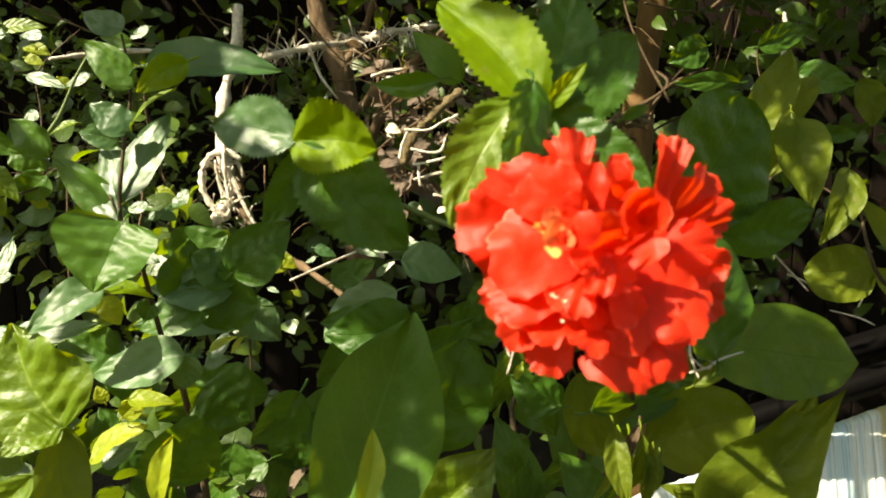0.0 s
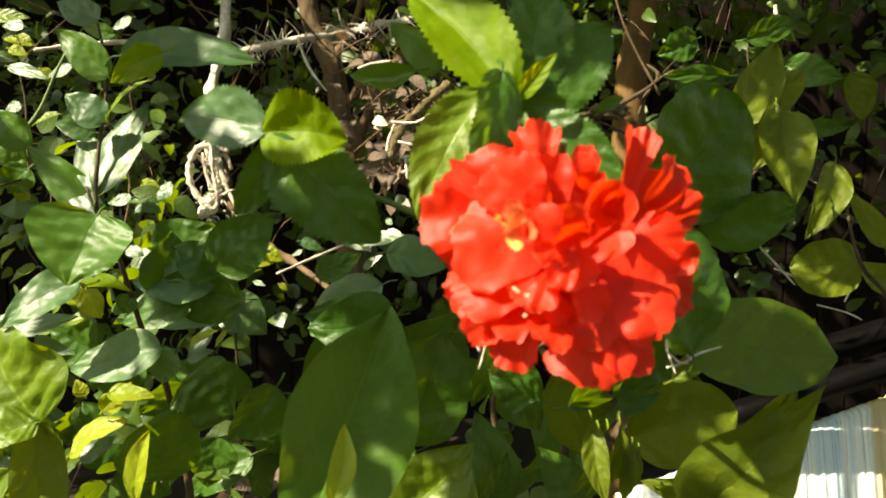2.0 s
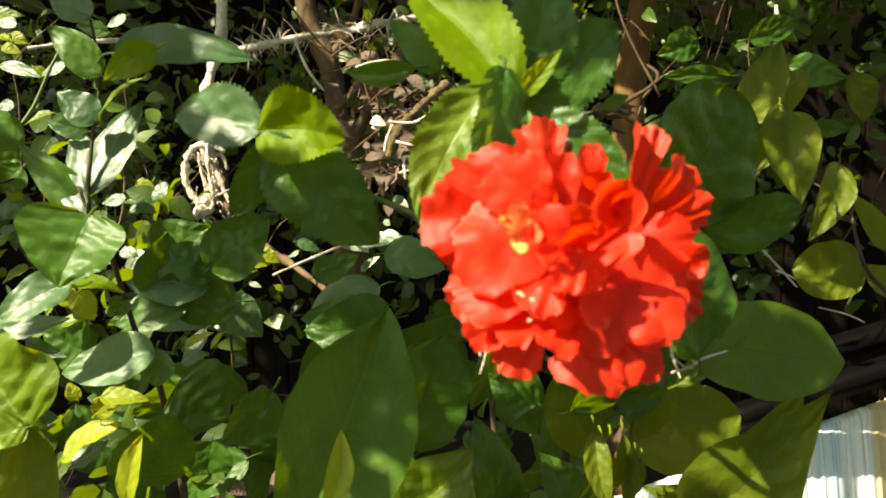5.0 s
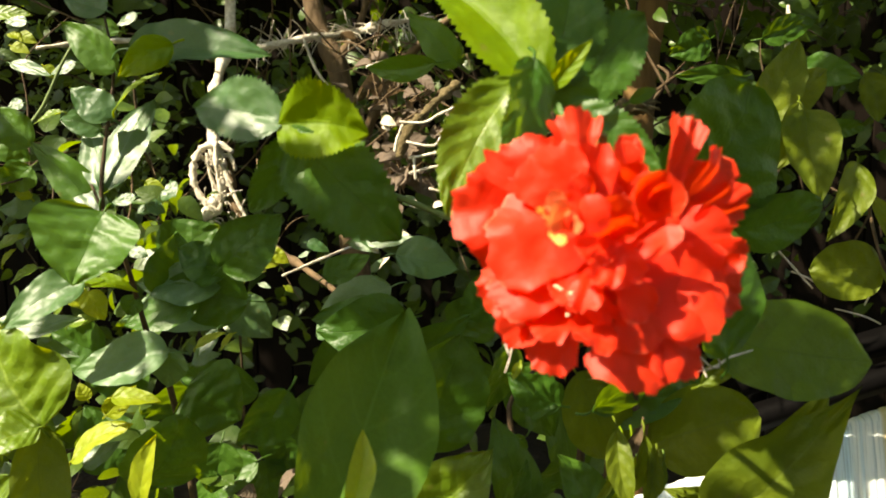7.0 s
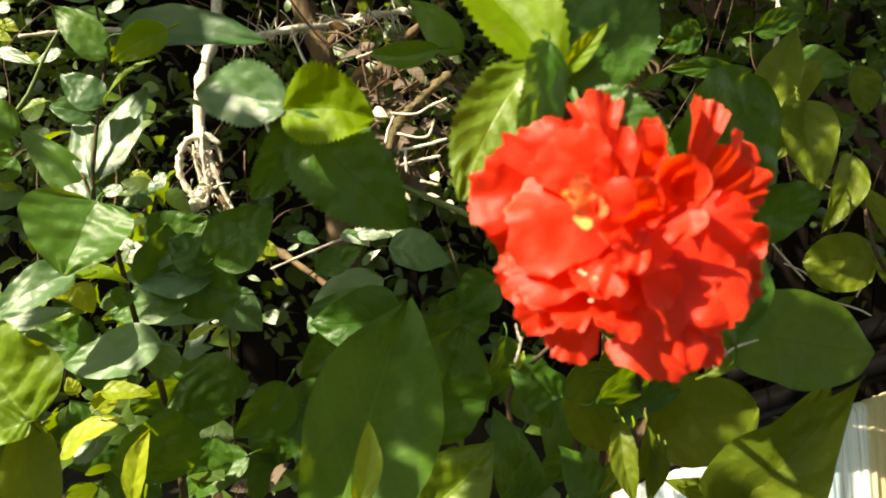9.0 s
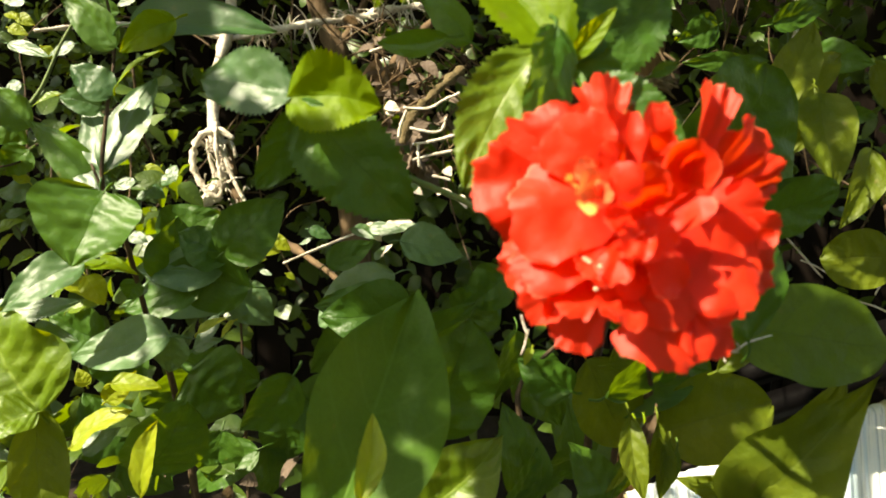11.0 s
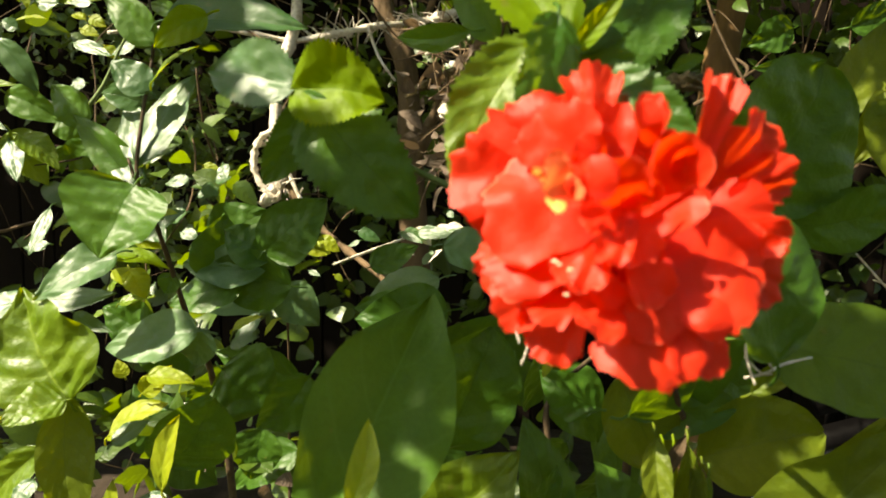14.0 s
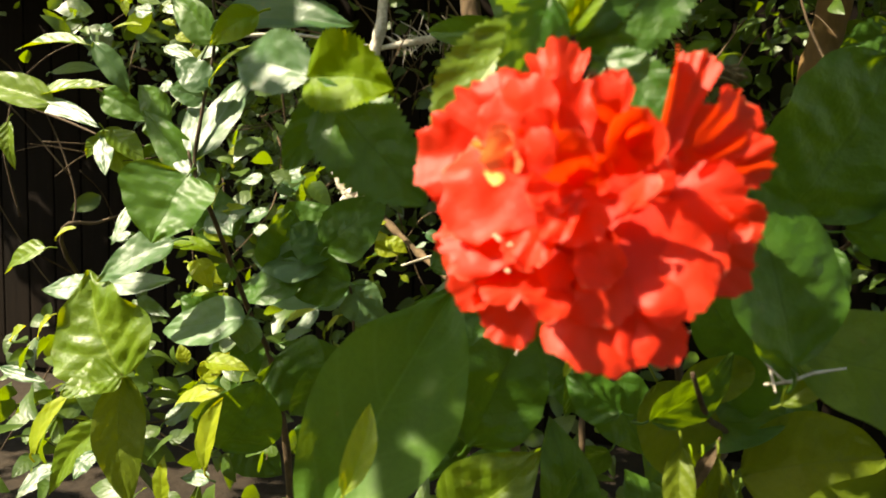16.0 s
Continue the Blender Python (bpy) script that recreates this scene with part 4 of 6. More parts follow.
leaf(vine, (-0.5410, 1.0500, 0.9667), (-0.5815, 1.0500, 0.9468), 0.0277, 0, "ovate", QUILT, 0.2, 0.1, face=(-0.1, -0.5, 0.85))
leaf(vine, (-0.5007, 1.0500, 0.9311), (-0.5241, 1.0500, 0.8989), 0.0338, 0, "ovate", QUILT, 0.2, 0.1, face=(-0.1, -0.5, 0.85))
leaf(vine, (-0.5071, 1.0500, 0.8949), (-0.4699, 1.0500, 0.8870), 0.0169, 0, "ovate", QUILT, 0.2, 0.1, face=(-0.1, -0.5, 0.85))
leaf(vine, (-0.4545, 1.0500, 0.9192), (-0.4521, 1.0366, 0.9023), 0.0092, 0, "ovate", CLIMBER, 0.06, 0.03, face=(-0.130, -0.785, 0.606))
leaf(vine, (-0.5282, 1.0500, 0.8746), (-0.5485, 1.0500, 0.8665), 0.0154, 0, "ovate", QUILT, 0.2, 0.1, face=(-0.1, -0.5, 0.85))
leaf(vine, (-0.4152, 1.0500, 0.9907), (-0.3870, 1.0403, 0.9845), 0.0184, 0, "ovate", CLIMBER, 0.06, 0.03, face=(-0.154, -0.808, 0.568))
leaf(vine, (-0.5411, 1.0500, 1.2674), (-0.5592, 1.0500, 1.2746), 0.0184, 0, "ovate", FRESH_SUNLIT, 0.2, 0.1, face=(-0.1, -0.5, 0.85))
leaf(vine, (-0.5874, 1.0500, 0.9705), (-0.5700, 1.0500, 0.9942), 0.0184, 0, "ovate", FRESH_SUNLIT, 0.2, 0.1, face=(-0.1, -0.5, 0.85))
leaf(vine, (-0.5390, 1.0500, 0.9943), (-0.5269, 1.0589, 1.0088), 0.0185, 0, "ovate", CLIMBER, 0.06, 0.03, face=(-0.096, -0.812, 0.576))
leaf(vine, (-0.4722, 1.0500, 1.0683), (-0.5135, 1.0500, 1.0256), 0.0307, 0, "ovate", HIBISCUS, 0.2, 0.1, face=(0.1, -1, 0.05))
leaf(vine, (-0.5729, 1.0500, 1.1023), (-0.5837, 1.0500, 1.0641), 0.0231, 0, "ovate", HIBISCUS, 0.2, 0.1, face=(0.1, -1, 0.05))
leaf(climber, (-0.1070, 1.1500, 0.9936), (-0.0547, 1.1281, 0.9926), 0.0217, 0, "ovate", CLIMBER, 0.06, 0.03, face=(-0.322, -0.790, 0.522))
leaf(climber, (-0.0990, 1.1500, 0.9462), (-0.0841, 1.1580, 0.9666), 0.0135, 0, "ovate", CLIMBER, 0.06, 0.03, face=(-0.315, -0.783, 0.537))
leaf(climber, (-0.1326, 1.1500, 0.9892), (-0.0967, 1.1297, 0.9796), 0.0117, 0, "ovate", CLIMBER, 0.06, 0.03, face=(-0.305, -0.792, 0.529))
leaf(climber, (-0.2662, 1.1500, 0.9283), (-0.2472, 1.1407, 0.9232), 0.0084, 0, "ovate", CLIMBER, 0.06, 0.03, face=(-0.236, -0.789, 0.567))
leaf(climber, (-0.2278, 1.1500, 0.9240), (-0.2152, 1.1500, 0.9153), 0.0118, 0, "ovate", FRESH_SUNLIT, 0.2, 0.1, face=(-0.1, -0.5, 0.85))
leaf(climber, (-0.2982, 1.1500, 0.9887), (-0.2835, 1.1332, 0.9699), 0.0150, 0, "ovate", CLIMBER, 0.06, 0.03, face=(-0.222, -0.806, 0.549))
leaf(climber, (-0.3561, 1.1500, 0.9280), (-0.3222, 1.1536, 0.9448), 0.0169, 0, "ovate", CLIMBER, 0.06, 0.03, face=(-0.200, -0.797, 0.571))
leaf(climber, (-0.0645, 1.1500, 0.9938), (-0.0215, 1.1330, 0.9962), 0.0150, 0, "ovate", CLIMBER, 0.06, 0.03, face=(-0.340, -0.786, 0.517))
leaf(climber, (-0.0515, 1.1500, 1.0492), (-0.0345, 1.1480, 1.0578), 0.0185, 0, "ovate", CLIMBER, 0.06, 0.03, face=(-0.344, -0.800, 0.492))
leaf(climber, (-0.0643, 1.1500, 1.0237), (-0.0554, 1.1415, 1.0162), 0.0101, 0, "ovate", CLIMBER, 0.06, 0.03, face=(-0.334, -0.794, 0.508))
leaf(climber, (-0.1923, 1.1500, 0.9762), (-0.2095, 1.1498, 0.9675), 0.0084, 0, "ovate", CLIMBER, 0.06, 0.03, face=(-0.264, -0.798, 0.542))
leaf(broadleaf, (-0.0646, 1.0500, 0.9436), (-0.1709, 1.0500, 0.8757), 0.0676, 0, "oval", SKY_TEAL, 0.2, 0.1, face=(0.0, -0.74, 0.66))
leaf(broadleaf, (-0.0547, 1.0000, 0.9958), (0.0269, 1.0000, 0.9810), 0.0615, 0, "ovate", SKY_TEAL, 0.25, 0.12, face=(0.0, -0.74, 0.66))
leaf(broadleaf, (-0.0488, 0.9000, 0.8946), (0.0392, 0.9000, 0.9366), 0.0500, 0, "ovate", BROAD, 0.25, 0.12, face=(0.3, -0.95, 0.0))
leaf(broadleaf, (-0.0167, 0.6300, 0.8875), (0.0215, 0.6300, 0.9821), 0.0782, 0, "oval", BROAD, 0.2, 0.1, face=(0.3, -0.95, -0.05))
leaf(broadleaf, (-0.0723, 0.4500, 0.8855), (-0.0221, 0.5850, 1.0185), 0.0898, 0, "elliptic", SMOOTH, 0.42, 0.03, face=(0.14, -0.97, 0.10))
# narrow bright blade added along the sunlit strip of the big leaf
leaf(broadleaf, (-0.0515, 0.4520, 0.9202), (-0.0451, 0.4750, 0.9666), 0.0169, 0, "lance", FRESH_SUNLIT, 0.5, 0.04, face=(0.25, -0.9, 0.35))
leaf(broadleaf, (0.1936, 0.5600, 1.0024), (0.3162, 0.5600, 0.9859), 0.0714, 0, "oval", OLIVE, 0.15, 0.08, face=(0.15, -0.9, 0.4))
leaf(broadleaf, (0.1783, 0.4850, 1.0101), (0.1493, 0.4850, 1.1051), 0.0656, 0, "oval", BROAD, 0.15, 0.08, face=(0.5, -0.85, -0.2))
leaf(broadleaf, (0.1945, 0.7000, 0.8638), (0.2977, 0.7000, 0.8937), 0.0807, 0, "oval", PALE, 0.35, 0.12, face=(0.15, -0.9, 0.4))
leaf(broadleaf, (0.1232, 0.6870, 0.9363), (0.1666, 0.6870, 0.8559), 0.0643, 0, "oval", PALE, 0.15, 0.1, face=(0.0, -0.92, 0.38))
leaf(broadleaf, (0.2272, 0.6000, 0.8327), (0.3046, 0.5550, 0.9646), 0.0828, 0, "drip", PALE, 0.2, 0.08, face=(0.0, -0.85, 0.52))
leaf(broadleaf, (0.3181, 0.6300, 0.8350), (0.1906, 0.6300, 0.8550), 0.0430, 0, "ovate", PALE, 0.2, 0.08, face=(0.1, -0.9, 0.4))
leaf(broadleaf, (0.2230, 0.6000, 0.8499), (0.2899, 0.5720, 0.9565), 0.0504, 0, "ovate", PALE, 0.15, 0.1, face=(0.0, -0.85, 0.5))
leaf(broadleaf, (-0.0219, 0.5870, 0.8435), (0.0423, 0.5870, 0.9050), 0.0632, 0, "pointed", QUILT, 0.3, 0.1, face=(0.1, -0.95, 0.3))
leaf(broadleaf, (0.5164, 0.9050, 0.9948), (0.4340, 0.9050, 0.9917), 0.0707, 0, "round", PALE, 0.12, 0.08, face=(0.1, -0.98, 0.1))
leaf(broadleaf, (0.2002, 0.6650, 1.0792), (0.2617, 0.6650, 1.1869), 0.1254, 0, "round", BROAD, 0.08, 0.06, face=(0.35, -0.9, -0.15))
leaf(broadleaf, (0.2478, 0.6900, 1.0656), (0.3364, 0.6900, 1.0862), 0.0546, 0, "oval", BROAD, 0.12, 0.08, face=(0.35, -0.9, -0.15))
leaf(broadleaf, (0.1612, 0.6000, 0.9147), (0.1524, 0.6000, 0.8584), 0.0172, 0, "lance", PALE, 0.6, 0.15, face=(0.3, -0.9, 0.2))
leaf(broadleaf, (0.1514, 0.6000, 0.9099), (0.1398, 0.6000, 0.8525), 0.0103, 0, "lance", SUNLIT_TINT, 0.6, 0.15, face=(0.3, -0.9, 0.2))
leaf(broadleaf, (0.1654, 0.6000, 0.9005), (0.1755, 0.6000, 0.8546), 0.0138, 0, "lance", PALE, 0.6, 0.15, face=(0.3, -0.9, 0.2))
leaf(broadleaf, (0.1775, 0.6000, 0.8934), (0.1678, 0.6000, 0.8526), 0.0095, 0, "lance", OLIVE, 0.6, 0.15, face=(0.3, -0.9, 0.2))
leaf(broadleaf, (0.1450, 0.6000, 0.9123), (0.1483, 0.6000, 0.8691), 0.0069, 0, "lance", SUNLIT_TINT, 0.6, 0.15, face=(0.3, -0.9, 0.2))
leaf(vine, (-0.4226, 0.9300, 1.0023), (-0.3620, 0.9410, 1.0327), 0.0372, 0, "ovate", CLIMBER, 0.06, 0.03, face=(-0.136, -0.813, 0.566))
leaf(vine, (-0.4199, 0.9300, 1.0004), (-0.3823, 0.9300, 0.9884), 0.0255, 0, "ovate", FRESH_SUNLIT, 0.2, 0.1, face=(-0.1, -0.5, 0.85))
leaf(vine, (-0.5366, 0.9500, 1.0280), (-0.5424, 0.9109, 0.9747), 0.0217, 0, "lance", CLIMBER, 0.06, 0.03, face=(-0.061, -0.802, 0.594))
leaf(vine, (-0.5415, 0.9500, 0.9831), (-0.5732, 0.9483, 0.9777), 0.0156, 0, "ovate", CLIMBER, 0.06, 0.03, face=(-0.059, -0.796, 0.602))
leaf(vine, (-0.6180, 1.0000, 1.1196), (-0.5689, 1.0000, 1.0533), 0.0510, 0, "ovate", QUILT, 0.25, 0.1, face=(-0.1, -0.5, 0.85))
leaf(vine, (-0.6216, 1.0000, 1.1673), (-0.5470, 1.0000, 1.1337), 0.0414, 0, "ovate", HIBISCUS, 0.25, 0.1, face=(0.1, -1, 0.05))
leaf(climber, (-0.2638, 0.9200, 0.9159), (-0.2888, 0.8963, 0.8784), 0.0209, 0, "ovate", CLIMBER, 0.06, 0.03, face=(-0.192, -0.767, 0.612))
leaf(climber, (-0.3212, 1.1000, 0.9433), (-0.2946, 1.0737, 0.9167), 0.0149, 0, "ovate", CLIMBER, 0.06, 0.03, face=(-0.204, -0.791, 0.577))
leaf(climber, (-0.2968, 1.2000, 0.9772), (-0.2490, 1.2000, 0.9524), 0.0249, 0, "ovate", FRESH_SUNLIT, 0.2, 0.1, face=(-0.1, -0.5, 0.85))
leaf(climber, (-0.4860, 1.0000, 0.9437), (-0.4347, 1.0000, 0.9206), 0.0301, 0, "ovate", FRESH_SUNLIT, 0.2, 0.1, face=(-0.1, -0.5, 0.85))
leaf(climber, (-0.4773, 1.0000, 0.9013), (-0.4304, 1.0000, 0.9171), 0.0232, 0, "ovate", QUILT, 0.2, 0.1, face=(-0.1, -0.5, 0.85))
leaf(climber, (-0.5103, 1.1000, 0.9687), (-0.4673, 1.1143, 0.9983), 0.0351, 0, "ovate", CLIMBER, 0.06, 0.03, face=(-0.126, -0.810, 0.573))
leaf(climber, (-0.2667, 1.0000, 0.8897), (-0.2859, 1.0000, 0.8688), 0.0137, 0, "ovate", FRESH_SUNLIT, 0.2, 0.1, face=(-0.1, -0.5, 0.85))
leaf(broadleaf, (0.2828, 0.6200, 0.8324), (0.2009, 0.6200, 0.8528), 0.0294, 0, "ovate", PALE, 0.2, 0.08, face=(0.1, -0.9, 0.4))
leaf(broadleaf, (0.0715, 0.6200, 0.8357), (0.0490, 0.6200, 0.9201), 0.0487, 0, "ovate", BROAD, 0.15, 0.1, face=(0.6, -0.75, -0.25))
leaf(broadleaf, (0.1370, 0.6400, 0.8265), (0.1046, 0.6400, 0.8800), 0.0417, 0, "ovate", BROAD, 0.15, 0.1, face=(0.6, -0.75, -0.25))
leaf(broadleaf, (0.0494, 0.6000, 0.8432), (0.0740, 0.6000, 0.8895), 0.0368, 0, "ovate", BROAD, 0.15, 0.1, face=(0.6, -0.75, -0.25))
leaf(broadleaf, (0.2014, 0.7500, 0.9459), (0.2589, 0.7500, 0.9010), 0.0600, 0, "ovate", BROAD, 0.15, 0.1, face=(0.6, -0.75, -0.25))
leaf(broadleaf, (0.1139, 0.5700, 0.9440), (0.1652, 0.5700, 0.9892), 0.0423, 0, "ovate", BROAD, 0.15, 0.1, face=(0.6, -0.75, -0.25))
leaf(hibiscus, (-0.0929, 0.4920, 1.1505), (-0.1523, 0.5100, 1.1617), 0.0404, 0, "toothed", CLIMBER, 0.25, 0.05, face=(-0.05, -0.95, 0.28))
leaf(hibiscus, (-0.0956, 0.4920, 1.1491), (-0.0422, 0.4820, 1.1457), 0.0458, 0, "toothed", SUNLIT_TINT, 0.5, 0.1, face=(0.30, -0.93, 0.12))
# both hanging leaves get the darker BROAD for the shade they hang in
leaf(hibiscus, (-0.0906, 0.5050, 1.1462), (-0.0234, 0.4900, 1.0817), 0.0561, 0, "toothed", BROAD, 0.12, 0.1, face=(0.25, -0.96, -0.1))
leaf(hibiscus, (-0.0894, 0.5100, 1.1457), (-0.1191, 0.5100, 1.0945), 0.0272, 0, "toothed", BROAD, 0.12, 0.1, face=(0.2, -0.97, -0.1))
leaf(broadleaf, (0.0779, 0.8000, 0.9067), (0.1276, 0.8000, 0.8315), 0.0635, 0, "ovate", BROAD, 0.15, 0.1, face=(0.6, -0.75, -0.25))
leaf(broadleaf, (0.1612, 0.8500, 0.7843), (0.0971, 0.8500, 0.7427), 0.0614, 0, "ovate", BROAD, 0.15, 0.1, face=(0.6, -0.75, -0.25))
leaf(broadleaf, (0.1405, 0.9000, 0.8340), (0.1779, 0.9000, 0.7188), 0.0716, 0, "ovate", BROAD, 0.15, 0.1, face=(0.6, -0.75, -0.25))
leaf(broadleaf, (0.2075, 0.8000, 0.8063), (0.1603, 0.8000, 0.7542), 0.0520, 0, "ovate", BROAD, 0.15, 0.1, face=(0.6, -0.75, -0.25))
leaf(broadleaf, (0.0681, 0.7500, 0.9451), (0.0522, 0.7500, 0.8751), 0.0487, 0, "ovate", BROAD, 0.15, 0.1, face=(0.6, -0.75, -0.25))
leaf(broadleaf, (0.0893, 0.7800, 0.8394), (0.0482, 0.7800, 0.8143), 0.0450, 0, "ovate", BROAD, 0.15, 0.1, face=(0.6, -0.75, -0.25))
leaf(broadleaf, (0.1512, 0.7500, 0.7792), (0.1959, 0.7500, 0.8160), 0.0433, 0, "ovate", BROAD, 0.15, 0.1, face=(0.6, -0.75, -0.25))
leaf(climber, (-0.3193, 1.0201, 0.8170), (-0.3999, 1.0201, 0.7562), 0.0580, 0, "ovate", BROAD, 0.15, 0.1, face=(0.6, -0.75, -0.25))
leaf(broadleaf, (0.0551, 1.0347, 0.8381), (-0.0353, 1.0347, 0.8593), 0.0732, 0, "ovate", BROAD, 0.15, 0.1, face=(0.2, -0.9, 0.3))
leaf(climber, (-0.2455, 1.0681, 0.6904), (-0.2365, 1.0681, 0.6180), 0.0708, 0, "ovate", BROAD, 0.15, 0.1, face=(0.6, -0.75, -0.25))
leaf(broadleaf, (-0.1993, 1.0674, 0.7410), (-0.1084, 1.0674, 0.8040), 0.0710, 0, "ovate", BROAD, 0.15, 0.1, face=(0.2, -0.9, 0.3))
leaf(broadleaf, (0.0822, 0.9992, 0.9549), (0.0271, 0.9992, 0.9098), 0.0624, 0, "ovate", BROAD, 0.15, 0.1, face=(0.2, -0.9, 0.3))
leaf(broadleaf, (-0.0177, 1.0118, 0.7173), (-0.1280, 1.0118, 0.6730), 0.0714, 0, "ovate", BROAD, 0.15, 0.1, face=(0.2, -0.9, 0.3))
leaf(broadleaf, (-0.1334, 1.0570, 0.6803), (-0.1876, 1.0570, 0.7699), 0.0887, 0, "ovate", BROAD, 0.15, 0.1, face=(0.1, -1, 0.05))
leaf(broadleaf, (-0.0560, 0.9367, 0.9104), (-0.1537, 0.9367, 0.9289), 0.0694, 0, "ovate", BROAD, 0.15, 0.1, face=(0.10, -0.78, 0.62))
leaf(climber, (-0.2617, 0.9342, 0.9872), (-0.1888, 0.9342, 1.0532), 0.0732, 0, "ovate", BROAD, 0.15, 0.1, face=(0.2, -0.9, 0.3))
leaf(climber, (-0.2280, 0.9647, 0.8223), (-0.3417, 0.9647, 0.8494), 0.0596, 0, "ovate", BROAD, 0.15, 0.1, face=(0.6, -0.75, -0.25))
leaf(climber, (-0.2544, 0.9516, 0.9802), (-0.3169, 0.9516, 1.0127), 0.0636, 0, "ovate", BROAD, 0.15, 0.1, face=(0.10, -0.78, 0.62))
leaf(climber, (-0.3761, 1.0734, 0.9693), (-0.3050, 1.0734, 1.0230), 0.0871, 0, "ovate", BROAD, 0.15, 0.1, face=(0.2, -0.9, 0.3))
leaf(climber, (-0.2478, 1.0290, 0.7044), (-0.3475, 1.0290, 0.6414), 0.0596, 0, "ovate", BROAD, 0.15, 0.1, face=(0.10, -0.78, 0.62))
leaf(climber, (-0.2258, 1.0764, 0.7369), (-0.2197, 1.0764, 0.6591), 0.0755, 0, "ovate", BROAD, 0.15, 0.1, face=(0.10, -0.78, 0.62))
leaf(climber, (-0.4421, 1.0185, 0.8593), (-0.5148, 1.0185, 0.8886), 0.0748, 0, "ovate", BROAD, 0.15, 0.1, face=(0.6, -0.75, -0.25))
leaf(broadleaf, (-0.0977, 1.0174, 0.8874), (-0.1754, 1.0174, 0.8139), 0.0642, 0, "ovate", BROAD, 0.15, 0.1, face=(0.2, -0.9, 0.3))
leaf(climber, (-0.4040, 0.9602, 0.9830), (-0.4526, 0.9602, 1.0578), 0.0655, 0, "ovate", BROAD, 0.15, 0.1, face=(0.10, -0.78, 0.62))
leaf(climber, (-0.3270, 0.9623, 0.9456), (-0.3175, 0.9623, 1.0270), 0.0750, 0, "ovate", BROAD, 0.15, 0.1, face=(0.6, -0.75, -0.25))
leaf(climber, (-0.2870, 0.9363, 0.9507), (-0.3861, 0.9363, 0.9202), 0.0602, 0, "ovate", BROAD, 0.15, 0.1, face=(0.10, -0.78, 0.62))
leaf(broadleaf, (0.0406, 1.0047, 0.8531), (0.0552, 1.0047, 0.7889), 0.0608, 0, "ovate", BROAD, 0.15, 0.1, face=(0.1, -1, 0.05))
leaf(broadleaf, (0.0291, 1.0191, 0.8848), (0.0698, 1.0191, 0.9406), 0.0735, 0, "ovate", BROAD, 0.15, 0.1, face=(0.2, -0.9, 0.3))
leaf(climber, (-0.2825, 0.9867, 0.7476), (-0.2986, 0.9867, 0.6746), 0.0663, 0, "ovate", BROAD, 0.15, 0.1, face=(0.2, -0.9, 0.3))
leaf(climber, (-0.4438, 1.0532, 0.8500), (-0.4137, 1.0532, 0.7737), 0.0770, 0, "ovate", BROAD, 0.15, 0.1, face=(0.2, -0.9, 0.3))
leaf(broadleaf, (-0.1391, 0.9931, 0.6817), (-0.1556, 0.9931, 0.7437), 0.0764, 0, "ovate", BROAD, 0.15, 0.1, face=(0.10, -0.78, 0.62))
leaf(broadleaf, (-0.1600, 1.0754, 0.6772), (-0.0733, 1.0754, 0.7525), 0.0628, 0, "ovate", BROAD, 0.15, 0.1, face=(0.1, -1, 0.05))
leaf(climber, (-0.4527, 1.0635, 0.6769), (-0.4940, 1.0635, 0.7696), 0.0864, 0, "ovate", BROAD, 0.15, 0.1, face=(0.6, -0.75, -0.25))
leaf(climber, (-0.4512, 1.0261, 0.7474), (-0.4074, 1.0261, 0.6819), 0.0721, 0, "ovate", BROAD, 0.15, 0.1, face=(0.2, -0.9, 0.3))
leaf(climber, (-0.4534, 1.0755, 0.6681), (-0.3819, 1.0755, 0.6207), 0.0761, 0, "ovate", BROAD, 0.15, 0.1, face=(0.6, -0.75, -0.25))
leaf(climber, (-0.2331, 0.9474, 0.9455), (-0.3420, 0.9474, 0.9624), 0.0739, 0, "ovate", BROAD, 0.15, 0.1, face=(0.1, -1, 0.05))
leaf(broadleaf, (-0.0346, 0.8508, 0.9470), (-0.1356, 0.8485, 0.9320), 0.0746, 0, "ovate", BROAD, 0.15, 0.1)
leaf(broadleaf, (0.0965, 0.6059, 0.9356), (0.0540, 0.6095, 0.9578), 0.0387, -20, "ovate", BROAD, 0.12, 0.1)
leaf(broadleaf, (0.1893, 0.5602, 0.9672), (0.2199, 0.5542, 0.9934), 0.0174, -0, "lance", PALE, 0.4, 0.1)
leaf(broadleaf, (0.3252, 0.8234, 1.1609), (0.3740, 0.8373, 1.2495), 0.0494, -0, "ovate", PALE, 0.35, 0.12)
leaf(broadleaf, (0.3677, 0.8658, 1.1738), (0.4290, 0.8834, 1.2214), 0.0410, 10, "ovate", PALE, 0.2, 0.1)
leaf(broadleaf, (0.3555, 0.7845, 1.1717), (0.3615, 0.7410, 1.0883), 0.0569, -0, "ovate", PALE, 0.25, 0.12)
leaf(broadleaf, (0.3543, 0.7959, 1.1798), (0.3239, 0.7655, 1.1146), 0.0335, 0, "lance", PALE, 0.4, 0.1)
leaf(broadleaf, (0.4559, 0.8672, 1.1185), (0.4199, 0.8345, 1.0395), 0.0407, 0, "ovate", PALE, 0.35, 0.15)
leaf(broadleaf, (0.2075, 0.5654, 1.0649), (0.2164, 0.5505, 1.0345), 0.0147, -0, "ovate", BROAD, 0.2, 0.1)
leaf(broadleaf, (0.6604, 1.2416, 1.2475), (0.6847, 1.2301, 1.1745), 0.0529, -0, "toothed", PALE, 0.1, 0.1)
